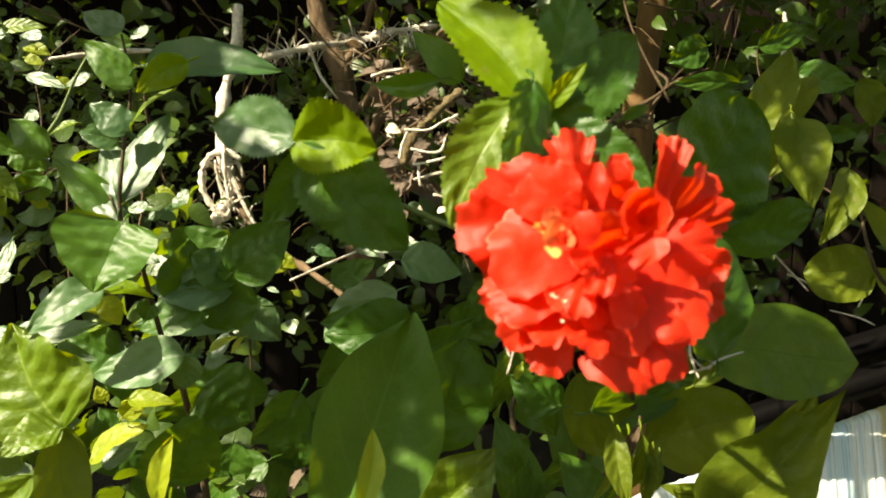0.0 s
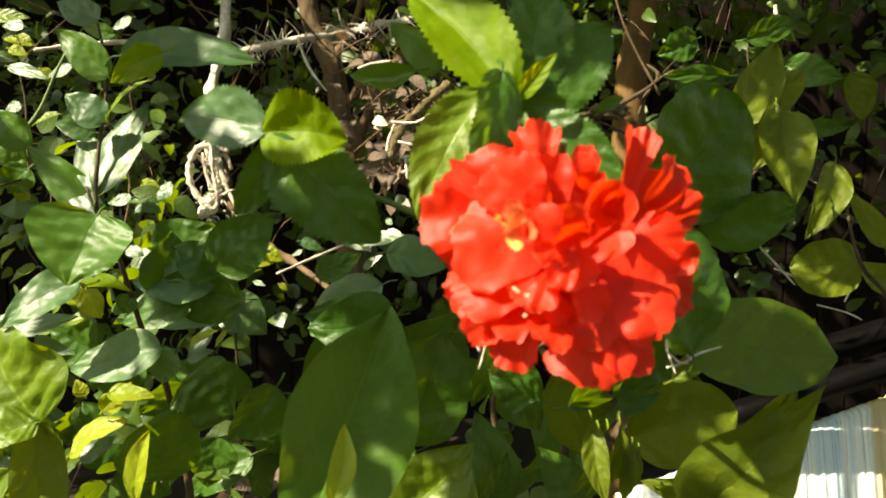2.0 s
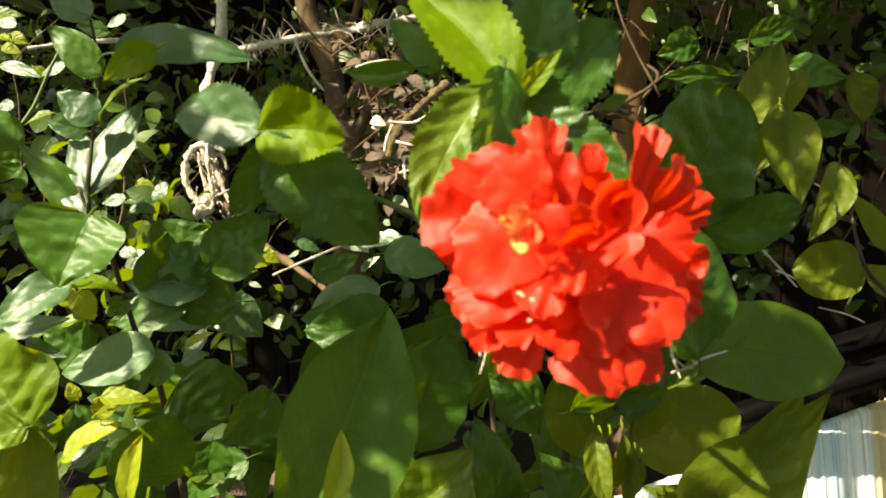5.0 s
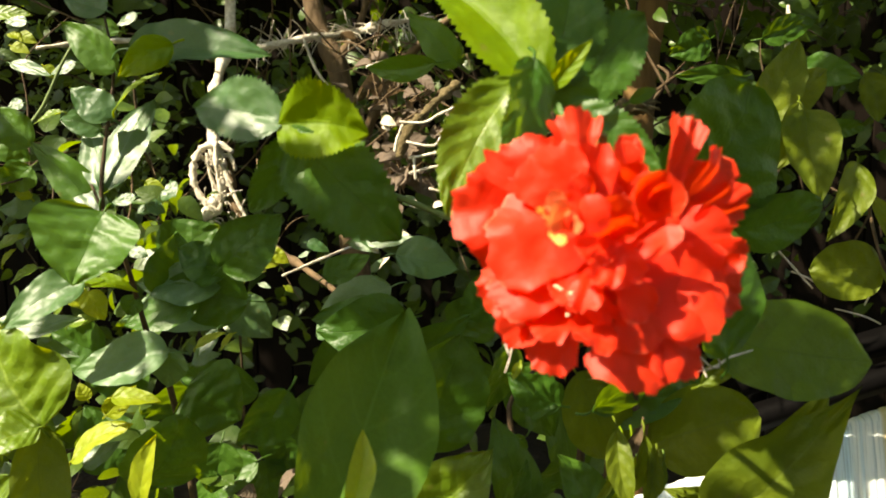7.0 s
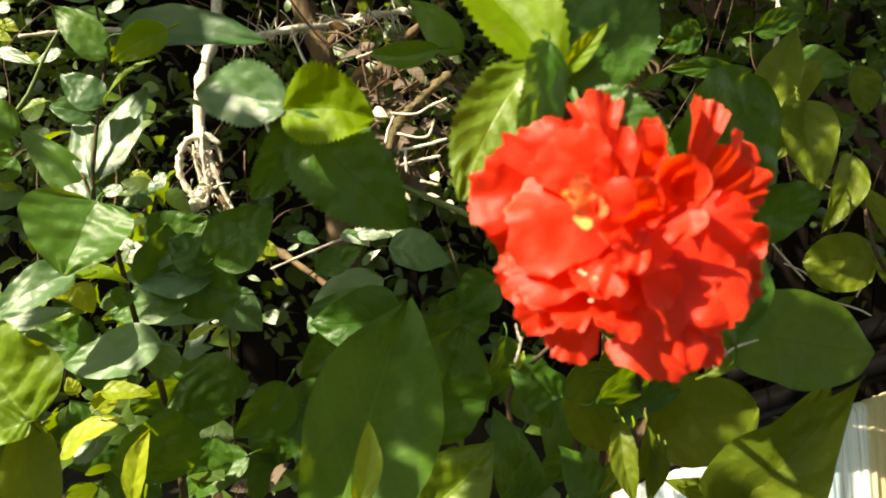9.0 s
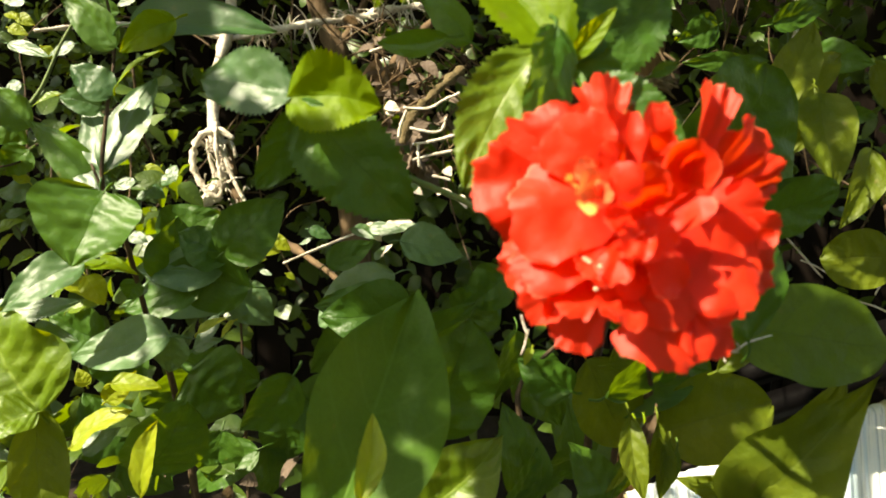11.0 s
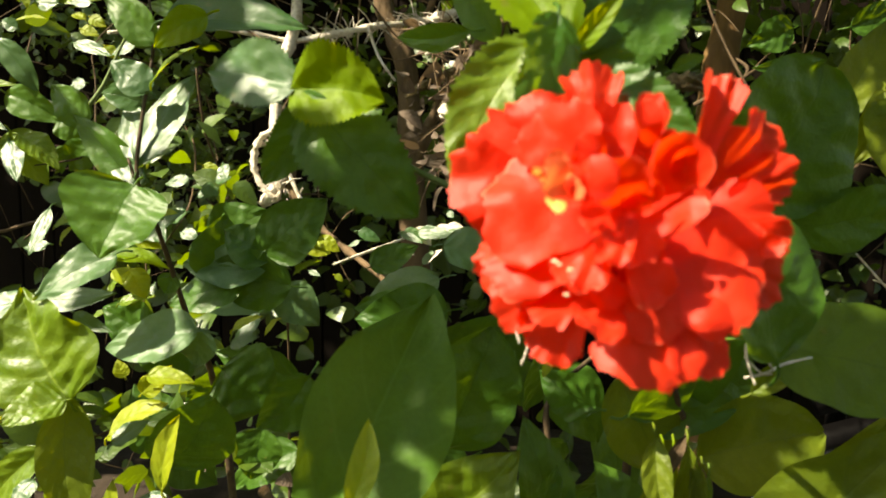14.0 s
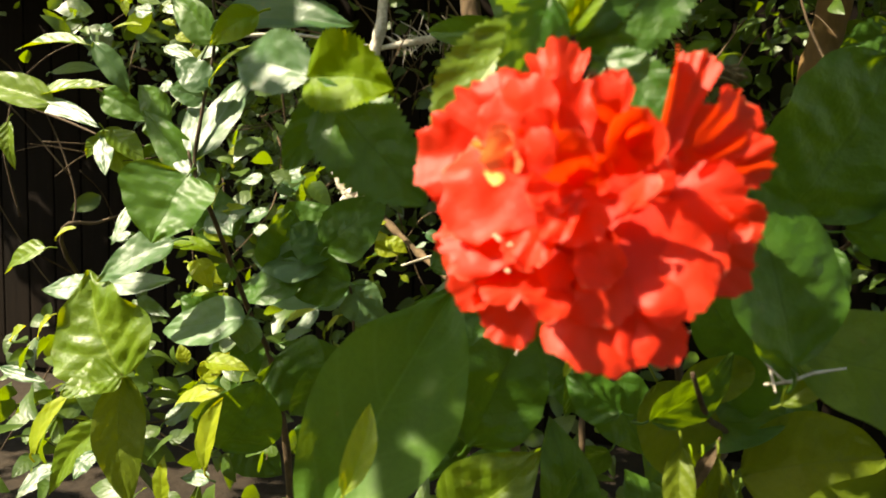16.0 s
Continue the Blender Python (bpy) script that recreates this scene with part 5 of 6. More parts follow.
leaf(broadleaf, (0.5392, 0.9022, 1.0196), (0.4991, 0.9124, 1.0847), 0.0304, 0, "ovate", PALE, 0.35, 0.1)
leaf(broadleaf, (0.5580, 0.8952, 0.9753), (0.5083, 0.8991, 0.9998), 0.0357, -10, "ovate", PALE, 0.3, 0.1)
leaf(broadleaf, (0.4699, 1.2408, 1.2411), (0.3659, 1.2405, 1.2387), 0.0317, -20, "lance", BROAD, 0.2, 0.1, face=(0.15, -0.98, 0.05))
leaf(broadleaf, (0.4963, 1.0258, 1.1620), (0.5522, 1.0250, 1.1573), 0.0250, 20, "ovate", BROAD, 0.2, 0.1, face=(0.15, -0.98, 0.05))
leaf(broadleaf, (0.4920, 1.0891, 1.2424), (0.5429, 1.0355, 1.2240), 0.0452, 20, "ovate", BROAD, 0.2, 0.1, face=(0.15, -0.98, 0.05))
leaf(broadleaf, (0.4577, 1.1467, 1.2864), (0.5384, 1.1504, 1.3109), 0.0404, 10, "ovate", BROAD, 0.2, 0.1, face=(0.15, -0.98, 0.05))
leaf(broadleaf, (0.4184, 1.2498, 1.2983), (0.3568, 1.2457, 1.2717), 0.0529, -10, "ovate", BROAD, 0.2, 0.1, face=(0.15, -0.98, 0.05))
leaf(broadleaf, (0.1359, 0.5840, 0.9254), (0.1430, 0.5554, 0.8719), 0.0208, -0, "lance", PALE, 0.5, 0.1)
leaf(broadleaf, (0.1604, 0.6035, 0.9202), (0.1426, 0.5876, 0.8840), 0.0099, 0, "lance", STEM_BROWN, 0.5, 0.15)
leaf(broadleaf, (0.1405, 0.5810, 0.9058), (0.1187, 0.5748, 0.8664), 0.0079, 0, "lance", PALE, 0.4, 0.1)
leaf(broadleaf, (0.1719, 0.5999, 0.8978), (0.1654, 0.5928, 0.8527), 0.0155, 0, "lance", PALE, 0.4, 0.1)
leaf(broadleaf, (0.0628, 0.5918, 0.9741), (0.0565, 0.5801, 0.9642), 0.0070, 0, "lance", FRESH_SUNLIT, 0.3, 0.1)
leaf(broadleaf, (0.0609, 0.6318, 0.8424), (0.1044, 0.6337, 0.8547), 0.0243, 20, "ovate", BROAD, 0.2, 0.1)
leaf(climber, (-0.1495, 1.0152, 0.9618), (-0.0898, 1.0199, 0.9918), 0.0375, 20, "ovate", BROAD, 0.15, 0.1)
leaf(climber, (-0.2850, 1.1977, 0.9627), (-0.2452, 1.1957, 0.9499), 0.0265, -0, "ovate", FRESH_SUNLIT, 0.2, 0.1)
leaf(vine, (-0.5680, 1.2873, 1.1033), (-0.5799, 1.2799, 1.0631), 0.0268, 0, "ovate", FRESH_SUNLIT, 0.2, 0.1)
leaf(vine, (-0.5320, 1.3287, 0.9886), (-0.5780, 1.3188, 0.9703), 0.0337, 10, "ovate", CLIMBER, 0.2, 0.1)
leaf(vine, (-0.5138, 1.3352, 1.0148), (-0.4851, 1.3416, 1.0276), 0.0258, -10, "ovate", CLIMBER, 0.2, 0.1)
leaf(vine, (-0.5160, 1.3885, 1.0341), (-0.4752, 1.3946, 1.0304), 0.0268, -10, "ovate", CLIMBER, 0.2, 0.1)
leaf(vine, (-0.6487, 1.2512, 1.3002), (-0.6222, 1.2490, 1.2864), 0.0212, -0, "ovate", FRESH_SUNLIT, 0.2, 0.1)
leaf(vine, (-0.6505, 1.2275, 1.2788), (-0.6219, 1.2259, 1.2687), 0.0191, -0, "ovate", FRESH_SUNLIT, 0.2, 0.1)
leaf(vine, (-0.4533, 1.2155, 1.0749), (-0.4179, 1.2128, 1.0577), 0.0212, -0, "ovate", FRESH_SUNLIT, 0.2, 0.1)
leaf(vine, (-0.7018, 1.2553, 1.3260), (-0.6313, 1.2564, 1.3334), 0.0300, -0, "ovate", QUILT, 0.2, 0.1)
leaf(climber, (-0.4098, 1.1102, 1.0493), (-0.3855, 1.1083, 1.0375), 0.0210, -5, "ovate", CLIMBER, 0.2, 0.1)
leaf(broadleaf, (0.1592, 0.7336, 0.9001), (0.2008, 0.6517, 1.0011), 0.0547, -0, "oval", BROAD, 0.15, 0.1)
leaf(broadleaf, (0.1198, 0.7166, 0.8972), (0.2216, 0.6949, 0.9178), 0.0517, -30, "oval", BROAD, 0.15, 0.1)
leaf(broadleaf, (0.2098, 0.7602, 0.9441), (0.1463, 0.7340, 1.0166), 0.0621, -20, "ovate", BROAD, 0.15, 0.1)
leaf(broadleaf, (0.1398, 0.6702, 0.9378), (0.1929, 0.6751, 0.9581), 0.0361, 10, "round", PALE, 0.1, 0.1)
leaf(climber, (-0.2541, 1.1544, 0.9760), (-0.2209, 1.1526, 0.9602), 0.0247, -10, "ovate", FRESH_SUNLIT, 0.2, 0.1)
leaf(climber, (-0.1328, 1.1881, 0.9873), (-0.0955, 1.1875, 0.9795), 0.0220, -10, "ovate", CLIMBER, 0.2, 0.1)
leaf(climber, (-0.4044, 1.1439, 1.0563), (-0.3819, 1.1452, 1.0631), 0.0210, -10, "ovate", CLIMBER, 0.2, 0.1)
leaf(climber, (-0.2935, 1.1862, 0.9899), (-0.2666, 1.1882, 1.0003), 0.0186, -10, "ovate", FRESH_SUNLIT, 0.2, 0.1)
leaf(climber, (-0.1950, 1.1572, 0.9891), (-0.1619, 1.1559, 0.9774), 0.0198, -10, "ovate", CLIMBER, 0.2, 0.1)

# stems of the plants
stem("branch", hibiscus, STEM_BROWN, [(0.16, 0.86, 0.0), (0.16, 0.86, 0.6), (0.150, 0.78, 0.8860), (0.1104, 0.5411, 1.0402), (0.0694, 0.4539, 1.1273), (0.0585, 0.4393, 1.1633), (0.0625, 0.4660, 1.2039)], [0.007, 0.006, 0.004, 0.003, 0.0022, 0.002, 0.0015])
stem("branch", hibiscus, STEM_GREEN, [(0.1036, 0.5407, 1.0359), (0.0247, 0.6077, 1.0749), (-0.0460, 0.6125, 1.1050), (-0.0853, 0.5173, 1.1431), (-0.0903, 0.4929, 1.1492)], [0.003, 0.0025, 0.0022, 0.0018, 0.0015])
stem("branch", broadleaf, STEM_BROWN, [(0.06, 0.72, 0.0), (0.06, 0.72, 0.6), (0.0672, 0.6939, 0.8510), (0.0818, 0.7247, 0.9180), (0.2333, 0.7998, 1.0105), (0.2661, 0.7169, 1.0626), (0.3618, 0.8199, 1.1391), (0.3998, 0.8932, 1.2195)], [0.005, 0.004, 0.003, 0.0022, 0.0018, 0.0018, 0.0016, 0.0012])
stem("branch", broadleaf, STEM_BROWN, [(0.20, 0.92, 0.0), (0.20, 0.90, 0.7), (0.1918, 0.78, 0.8572), (0.1750, 0.68, 0.9068), (0.1512, 0.5871, 0.9451), (0.1360, 0.5526, 0.9831)], [0.005, 0.004, 0.003, 0.0025, 0.002, 0.0015])
stem("branch", broadleaf, STEM_BROWN, [(0.70, 1.0, 0.0), (0.66, 0.98, 0.7), (0.5517, 0.8890, 0.9360), (0.4664, 0.8204, 1.0144), (0.4701, 0.8726, 1.0888)], [0.006, 0.005, 0.003, 0.002, 0.0015])
stem("stem", climber, STEM_BROWN, [(-0.30, 0.95, 0.0), (-0.30, 0.94, 0.6), (-0.3187, 0.9225, 0.8219), (-0.3157, 0.8471, 0.9215), (-0.2885, 0.7235, 1.0370), (-0.2948, 0.7002, 1.0816), (-0.2931, 0.7088, 1.1368), (-0.2864, 0.7183, 1.1969), (-0.2993, 0.7365, 1.2484)], [0.006, 0.005, 0.004, 0.003, 0.0022, 0.0018, 0.0018, 0.0015, 0.001])
stem("stem", climber, STEM_BROWN, [(-0.2978, 0.7005, 1.0841), (-0.3097, 0.7133, 1.1009), (-0.3383, 0.7559, 1.1141)], [0.0014, 0.0012, 0.001])
stem("stem", climber, STEM_GREEN, [(-0.5369, 1.0235, 1.1409), (-0.5078, 1.0298, 1.1810), (-0.4860, 1.0378, 1.2320), (-0.4657, 1.0435, 1.2684)], [0.003, 0.0025, 0.002, 0.0015])
stem("stem", climber, STEM_BROWN, [(-0.25, 1.0, 0.0), (-0.2883, 1.1220, 0.8035), (-0.2637, 0.9919, 0.9415), (-0.2670, 1.0001, 0.9938)], [0.003, 0.002, 0.0015, 0.001])
stem("stem", quilted, STEM_GREEN, [(-0.36, 0.80, 0.0), (-0.36, 0.80, 0.6), (-0.3578, 0.6907, 0.8106), (-0.3423, 0.6635, 0.8899)], [0.006, 0.005, 0.003, 0.002])
stem("stem", vine, STEM_BROWN, [(-0.75, 1.2, 0.0), (-0.76, 1.2, 0.7), (-0.7366, 1.0553, 0.9497), (-0.6681, 1.0504, 0.9826), (-0.6086, 1.0417, 0.9984), (-0.6115, 1.0078, 0.9781)], [0.006, 0.005, 0.003, 0.0025, 0.002, 0.001])
stem("stem", vine, STEM_BROWN, [(-0.8751, 1.1422, 1.1537), (-0.7898, 1.1326, 1.1313), (-0.7009, 1.0833, 1.1143), (-0.6710, 1.0667, 1.1069)], [0.002, 0.002, 0.0015, 0.001])

# thin pale dead twigs caught among the leaves
dead = thing("dead_twigs", (0.1880, 0.5237, 0.9924), "thin pale dead twigs caught among the leaves", "twigs")
stem("twig", dead, DRY, [(0.1762, 0.5278, 1.0185), (0.1735, 0.5255, 1.0039), (0.1764, 0.5128, 0.9878)], [0.0006, 0.0009, 0.0006], 6, 0.1)
stem("twig", dead, DRY, [(0.1703, 0.5134, 0.9915), (0.1861, 0.5237, 0.9924), (0.1992, 0.5342, 0.9954), (0.2191, 0.5447, 0.9978)], [0.0007, 0.0009, 0.0009, 0.0006], 6, 0.1)
stem("twig", dead, DRY, [(0.1793, 0.5270, 1.0135), (0.1841, 0.5254, 1.0032), (0.1896, 0.5239, 0.9940)], [0.0006, 0.0008, 0.0006], 6, 0.1)
stem("twig", dead, DRY, [(0.1698, 0.5153, 1.0036), (0.1806, 0.5188, 0.9939), (0.1888, 0.5236, 0.9917)], [0.0006, 0.0007, 0.0006], 6, 0.1)
straw = thing("dry_straws", (0.4563, 0.9978, 0.9839), "dry pale straws lying behind the leaves", "straw")
stem("straw", straw, DRY, [(0.4243, 0.9815, 1.0084), (0.4600, 0.9967, 0.9766), (0.4800, 0.9933, 0.9550)], [0.0012, 0.0014, 0.001], 6, 0.1)
stem("straw", straw, DRY, [(0.4526, 0.9967, 0.9766), (0.4711, 0.9956, 0.9694), (0.4858, 0.9942, 0.9608)], [0.001, 0.0012, 0.001], 6, 0.1)
stem("straw", straw, DRY, [(0.5184, 0.9410, 0.9444), (0.5294, 0.9442, 0.9652), (0.5391, 0.9475, 0.9859)], [0.001, 0.0012, 0.001], 6, 0.1)
stem("straw", straw, DRY, [(0.5081, 0.9893, 0.9297), (0.5449, 0.9878, 0.9205), (0.5670, 0.9862, 0.9105)], [0.001, 0.0012, 0.001], 6, 0.1)
stem("straw", straw, DRY, [(0.5810, 1.3485, 1.2831), (0.5874, 1.3559, 1.3303), (0.5852, 1.3618, 1.3681)], [0.004, 0.004, 0.003], 6, 0.2)
stem("straw", straw, STEM_BROWN, [(0.3156, 1.3852, 1.1933), (0.3699, 1.3899, 1.2230), (0.4283, 1.4260, 1.2600), (0.4907, 1.4497, 1.2823)], [0.004, 0.0035, 0.003, 0.002], 7, 0.2)
stem("straw", straw, STEM_BROWN, [(0.3930, 1.4489, 1.2766), (0.4080, 1.4252, 1.2549), (0.3776, 1.3985, 1.2137), (0.3652, 1.3837, 1.1838)], [0.002, 0.003, 0.004, 0.002], 7, 0.2)
# fine hairs of the flower's stalks below it
stalk = thing("dry_stalks", (0.0461, 0.4947, 1.0005), "thin withered stalks under the flower", "stalks")
stem("stalk", stalk, DRY, [(0.0430, 0.4577, 1.0225), (0.0410, 0.4564, 1.0141), (0.0391, 0.4555, 1.0085)], [0.0005, 0.0006, 0.0005], 6, 0.1)
stem("stalk", stalk, DRY, [(0.0346, 0.4199, 1.0397), (0.0358, 0.4191, 1.0348), (0.0377, 0.4184, 1.0299)], [0.0005, 0.0006, 0.0005], 6, 0.1)

# ---- flower ----
flower = new("flower", bpy.data.meshes.new("flower"))
bm = bmesh.new()
tube(bm, [(0.0, 0.012, 0.052), (0.0, 0.022, 0.034), (0.0, 0.020, 0.012), (0, 0.008, 0.0), (0, 0.0, 0.0)], [0.002, 0.003, 0.007, 0.009, 0.006], 10)
bm.to_mesh(flower.data)
bm.free()
flower.data.materials.append(STEM_GREEN)
flower.parent = hibiscus
flower.matrix_parent_inverse = hibiscus.matrix_basis.inverted()
flower.matrix_basis = Matrix.Translation((0.0734, 0.3593, 1.0923))
flower["label"] = "large ruffled red double flower"


PETALS = [139]


def petal(base, tip, spread, face, cup=0.15, ruffle=0.1, back=0.1, rounded=0.2, name="petal", material=None):
    """One fan-shaped petal from its narrow base to a crinkled rim; spread is half its angle in degrees, face the way it looks,
    cup lifts its sides, ruffle waves the rim, back bends the rim away and rounded takes off the corners."""
    PETALS[0] += 1
    rnd = random.Random(PETALS[0])
    base, tip = Vector(base), Vector(tip)
    y = (tip - base).normalized()
    z = Vector(face)
    z = (z - y * z.dot(y)).normalized()
    m = Matrix((y.cross(z), y, z)).transposed().to_4x4()
    length = (tip - base).length
    half = radians(spread)
    p1, p2, p3, p4 = (rnd.uniform(0, 6.28) for _ in range(4))
    k1, k2 = rnd.uniform(2.2, 3.4), rnd.uniform(4.6, 6.6)
    steps, cols = 22, 34
    bm = bmesh.new()
    uv = bm.loops.layers.uv.new("UVMap")
    grid = []
    for i in range(steps + 1):
        v = i / steps
        row = []
        for j in range(cols + 1):
            u = 2 * j / cols - 1
            rim = 1 - (0.10 + 0.22 * rounded) * u * u - 0.30 * rounded * u**6
            rim += (1 - 0.75 * rounded) * (0.09 * noise.noise(Vector((1.9 * u + p1, p2, 7.0))) + 0.10 * noise.noise(Vector((4.6 * u + p3, p4, 3.0))))
            rim += (1 - 0.6 * rounded) * (0.055 * noise.noise(Vector((11.0 * u + p2, p1, 5.0))))
            r = length * v * (1 + (rim - 1) * v * v)
            ang = u * half * (0.55 + 0.45 * v**0.7)
            wide = 0.34 * length * math.sin(half) * u * (1 - v) * min(1.0, 0.3 + 4 * v)
            x = r * math.sin(ang) + wide
            yy = r * math.cos(ang)
            h = cup * length * (u * u * math.sin(half) * v + 0.5 * math.sin(1.5708 * v) - 0.5 * v)
            h -= back * length * v**3
            h += ruffle * length * v * v * (0.55 * math.sin(k1 * u + p1) + 0.40 * math.sin(k2 * u + p2 + 1.5 * v))
            q = Vector((x / 0.026 + p1 * 3, yy / 0.026 + p2 * 3, p3))
            h += (0.0050 * noise.noise(q) + 0.0018 * noise.noise(q * 2.3) + 0.0005 * noise.noise(q * 5.5)) * min(1.0, 2 * v)
            h += ruffle * length * v**5 * (0.12 * math.sin(13 * u + p3) + 0.05 * math.sin(23 * u + p4))
            row.append((bm.verts.new((x, yy, h)), (u / 2 + 0.5, v)))
        grid.append(row)
    for lo, hi in zip(grid, grid[1:]):
        for j in range(cols):
            quad = (lo[j], lo[j + 1], hi[j + 1], hi[j])
            f = bm.faces.new([q[0] for q in quad])
            for loop, q in zip(f.loops, quad):
                loop[uv].uv = q[1]
    ob = part(name, bm, material or PETAL, flower)
    ob.matrix_parent_inverse = flower.matrix_basis.inverted()
    ob.matrix_basis = Matrix.Translation(base) @ m
    return ob


petal((0.0830, 0.3720, 1.0950), (0.1200, 0.3700, 1.0960), 39, (0.25, -1, 0.25), 0.07, 0.1, 0.03, 0.3)
petal((0.0810, 0.3720, 1.0910), (0.1070, 0.3720, 1.0650), 37, (0.17, -1, 0.07), 0.07, 0.09, 0.03, 0.3)
petal((0.0780, 0.3720, 1.0900), (0.0850, 0.3720, 1.0500), 34, (0.03, -1, 0.0), 0.08, 0.08, 0.03, 0.3)
petal((0.0750, 0.3720, 1.0900), (0.0550, 0.3720, 1.0520), 38, (-0.13, -1, 0.03), 0.09, 0.11, 0.03, 0.3)
petal((0.0730, 0.3720, 1.0920), (0.0410, 0.3720, 1.0750), 38, (-0.22, -1, 0.14), 0.1, 0.08, 0.03, 0.3)
petal((0.0730, 0.3720, 1.0960), (0.0370, 0.3710, 1.1060), 38, (-0.24, -1, 0.32), 0.08, 0.12, 0.03, 0.3)
petal((0.0760, 0.3720, 1.0990), (0.0600, 0.3710, 1.1310), 36, (-0.1, -1, 0.48), 0.07, 0.1, 0.03, 0.3)
petal((0.0790, 0.3720, 1.0990), (0.0870, 0.3720, 1.1330), 33, (0.07, -1, 0.49), 0.1, 0.12, 0.03, 0.3)
petal((0.0810, 0.3720, 1.0980), (0.1030, 0.3700, 1.1230), 36, (0.18, -1, 0.43), 0.07, 0.08, 0.03, 0.3)
petal((0.0820, 0.3620, 1.0940), (0.1080, 0.3610, 1.0830), 37, (0.23, -1, 0.15), 0.13, 0.08, 0.0, 0.35)
petal((0.0790, 0.3620, 1.0920), (0.0890, 0.3620, 1.0690), 41, (0.09, -1, 0.02), 0.09, 0.1, 0.0, 0.35)
petal((0.0770, 0.3620, 1.0920), (0.0670, 0.3610, 1.0700), 42, (-0.1, -1, 0.02), 0.16, 0.08, 0.0, 0.35)
petal((0.0740, 0.3620, 1.0940), (0.0470, 0.3600, 1.0840), 39, (-0.24, -1, 0.17), 0.09, 0.09, 0.0, 0.35)
petal((0.0740, 0.3620, 1.0970), (0.0500, 0.3630, 1.1080), 35, (-0.23, -1, 0.36), 0.11, 0.12, 0.0, 0.35)
petal((0.0760, 0.3620, 1.0980), (0.0660, 0.3610, 1.1230), 42, (-0.09, -1, 0.48), 0.13, 0.07, 0.0, 0.35)
petal((0.0790, 0.3620, 1.0980), (0.0900, 0.3610, 1.1210), 36, (0.12, -1, 0.47), 0.12, 0.09, 0.0, 0.35)
petal((0.0810, 0.3620, 1.0970), (0.1030, 0.3600, 1.1110), 40, (0.22, -1, 0.37), 0.09, 0.12, 0.0, 0.35)
petal((0.0750, 0.3520, 1.0970), (0.0870, 0.3500, 1.0930), 42, (0.24, -1, 0.18), 0.23, 0.1, 0, 0.4)
petal((0.0740, 0.3520, 1.0950), (0.0790, 0.3490, 1.0830), 43, (0.1, -1, 0.02), 0.24, 0.09, 0, 0.4)
petal((0.0720, 0.3520, 1.0960), (0.0640, 0.3500, 1.0870), 42, (-0.18, -1, 0.07), 0.15, 0.13, 0, 0.4)
petal((0.0710, 0.3520, 1.0970), (0.0570, 0.3510, 1.0990), 45, (-0.25, -1, 0.28), 0.14, 0.07, 0, 0.4)
petal((0.0730, 0.3520, 1.0990), (0.0660, 0.3490, 1.1110), 48, (-0.1, -1, 0.48), 0.18, 0.08, 0, 0.4)
petal((0.0740, 0.3520, 1.0990), (0.0810, 0.3470, 1.1080), 44, (0.17, -1, 0.43), 0.22, 0.07, 0, 0.4)
petal((0.0380, 0.3660, 1.1100), (0.0060, 0.3640, 1.1100), 40, (-0.35, -1, 0.2), 0.1, 0.1, 0.1, 0.15)
petal((0.0460, 0.3680, 1.1130), (0.0180, 0.3680, 1.1310), 30, (-0.3, -1, 0.3), 0.1, 0.12, 0.1, 0.15)
petal((0.0400, 0.3680, 1.0990), (0.0150, 0.3680, 1.0920), 35, (-0.3, -1, 0.1), 0.1, 0.12, 0.1, 0.2)
petal((0.0470, 0.3640, 1.1160), (0.0350, 0.3660, 1.1430), 37, (-0.25, -1, 0.3), 0.1, 0.12, 0.12, 0.15)
petal((0.0610, 0.3640, 1.1260), (0.0600, 0.3690, 1.1550), 29, (0, -1, 0.2), 0.2, 0.16, 0.05, 0.05)
petal((0.0560, 0.3610, 1.1250), (0.0520, 0.3640, 1.1450), 32, (-0.2, -1, 0.2), 0.2, 0.12, 0.05, 0.2)
petal((0.0790, 0.3620, 1.1190), (0.0830, 0.3640, 1.1440), 25, (0.1, -1, 0.2), 0.3, 0.06, -0.05, 0.7)
petal((0.1000, 0.3660, 1.1100), (0.1090, 0.3740, 1.1530), 14, (0.3, -1, -0.05), 0.4, 0.16, 0.0, 0.0)
petal((0.1120, 0.3680, 1.1160), (0.1320, 0.3730, 1.1350), 33, (0.5, -1, -0.05), 0.2, 0.14, 0.1, 0.1)
petal((0.1140, 0.3670, 1.1070), (0.1410, 0.3710, 1.1160), 28, (0.5, -1, 0.0), 0.2, 0.14, 0.1, 0.1)
petal((0.1120, 0.3620, 1.0930), (0.1390, 0.3660, 1.0910), 24, (0.2, -1, 0.1), 0.3, 0.08, 0.0, 0.6)
petal((0.1050, 0.3620, 1.0850), (0.1350, 0.3580, 1.0730), 31, (0.1, -0.9, 0.4), 0.15, 0.1, 0.1, 0.2)
petal((0.0920, 0.3510, 1.0840), (0.1169, 0.3372, 1.0634), 36, (0.1, -0.85, 0.5), 0.1, 0.07, 0.1, 0.25)
petal((0.0840, 0.3480, 1.0670), (0.0823, 0.3299, 1.0395), 50, (0, -0.8, 0.6), 0.06, 0.06, 0.12, 0.2)
petal((0.0940, 0.3520, 1.0660), (0.1052, 0.3365, 1.0436), 36, (0.1, -0.8, 0.5), 0.1, 0.08, 0.1, 0.2)
petal((0.0570, 0.3580, 1.0730), (0.0260, 0.3520, 1.0610), 31, (-0.2, -0.9, 0.5), 0.15, 0.14, 0.1, 0.15)
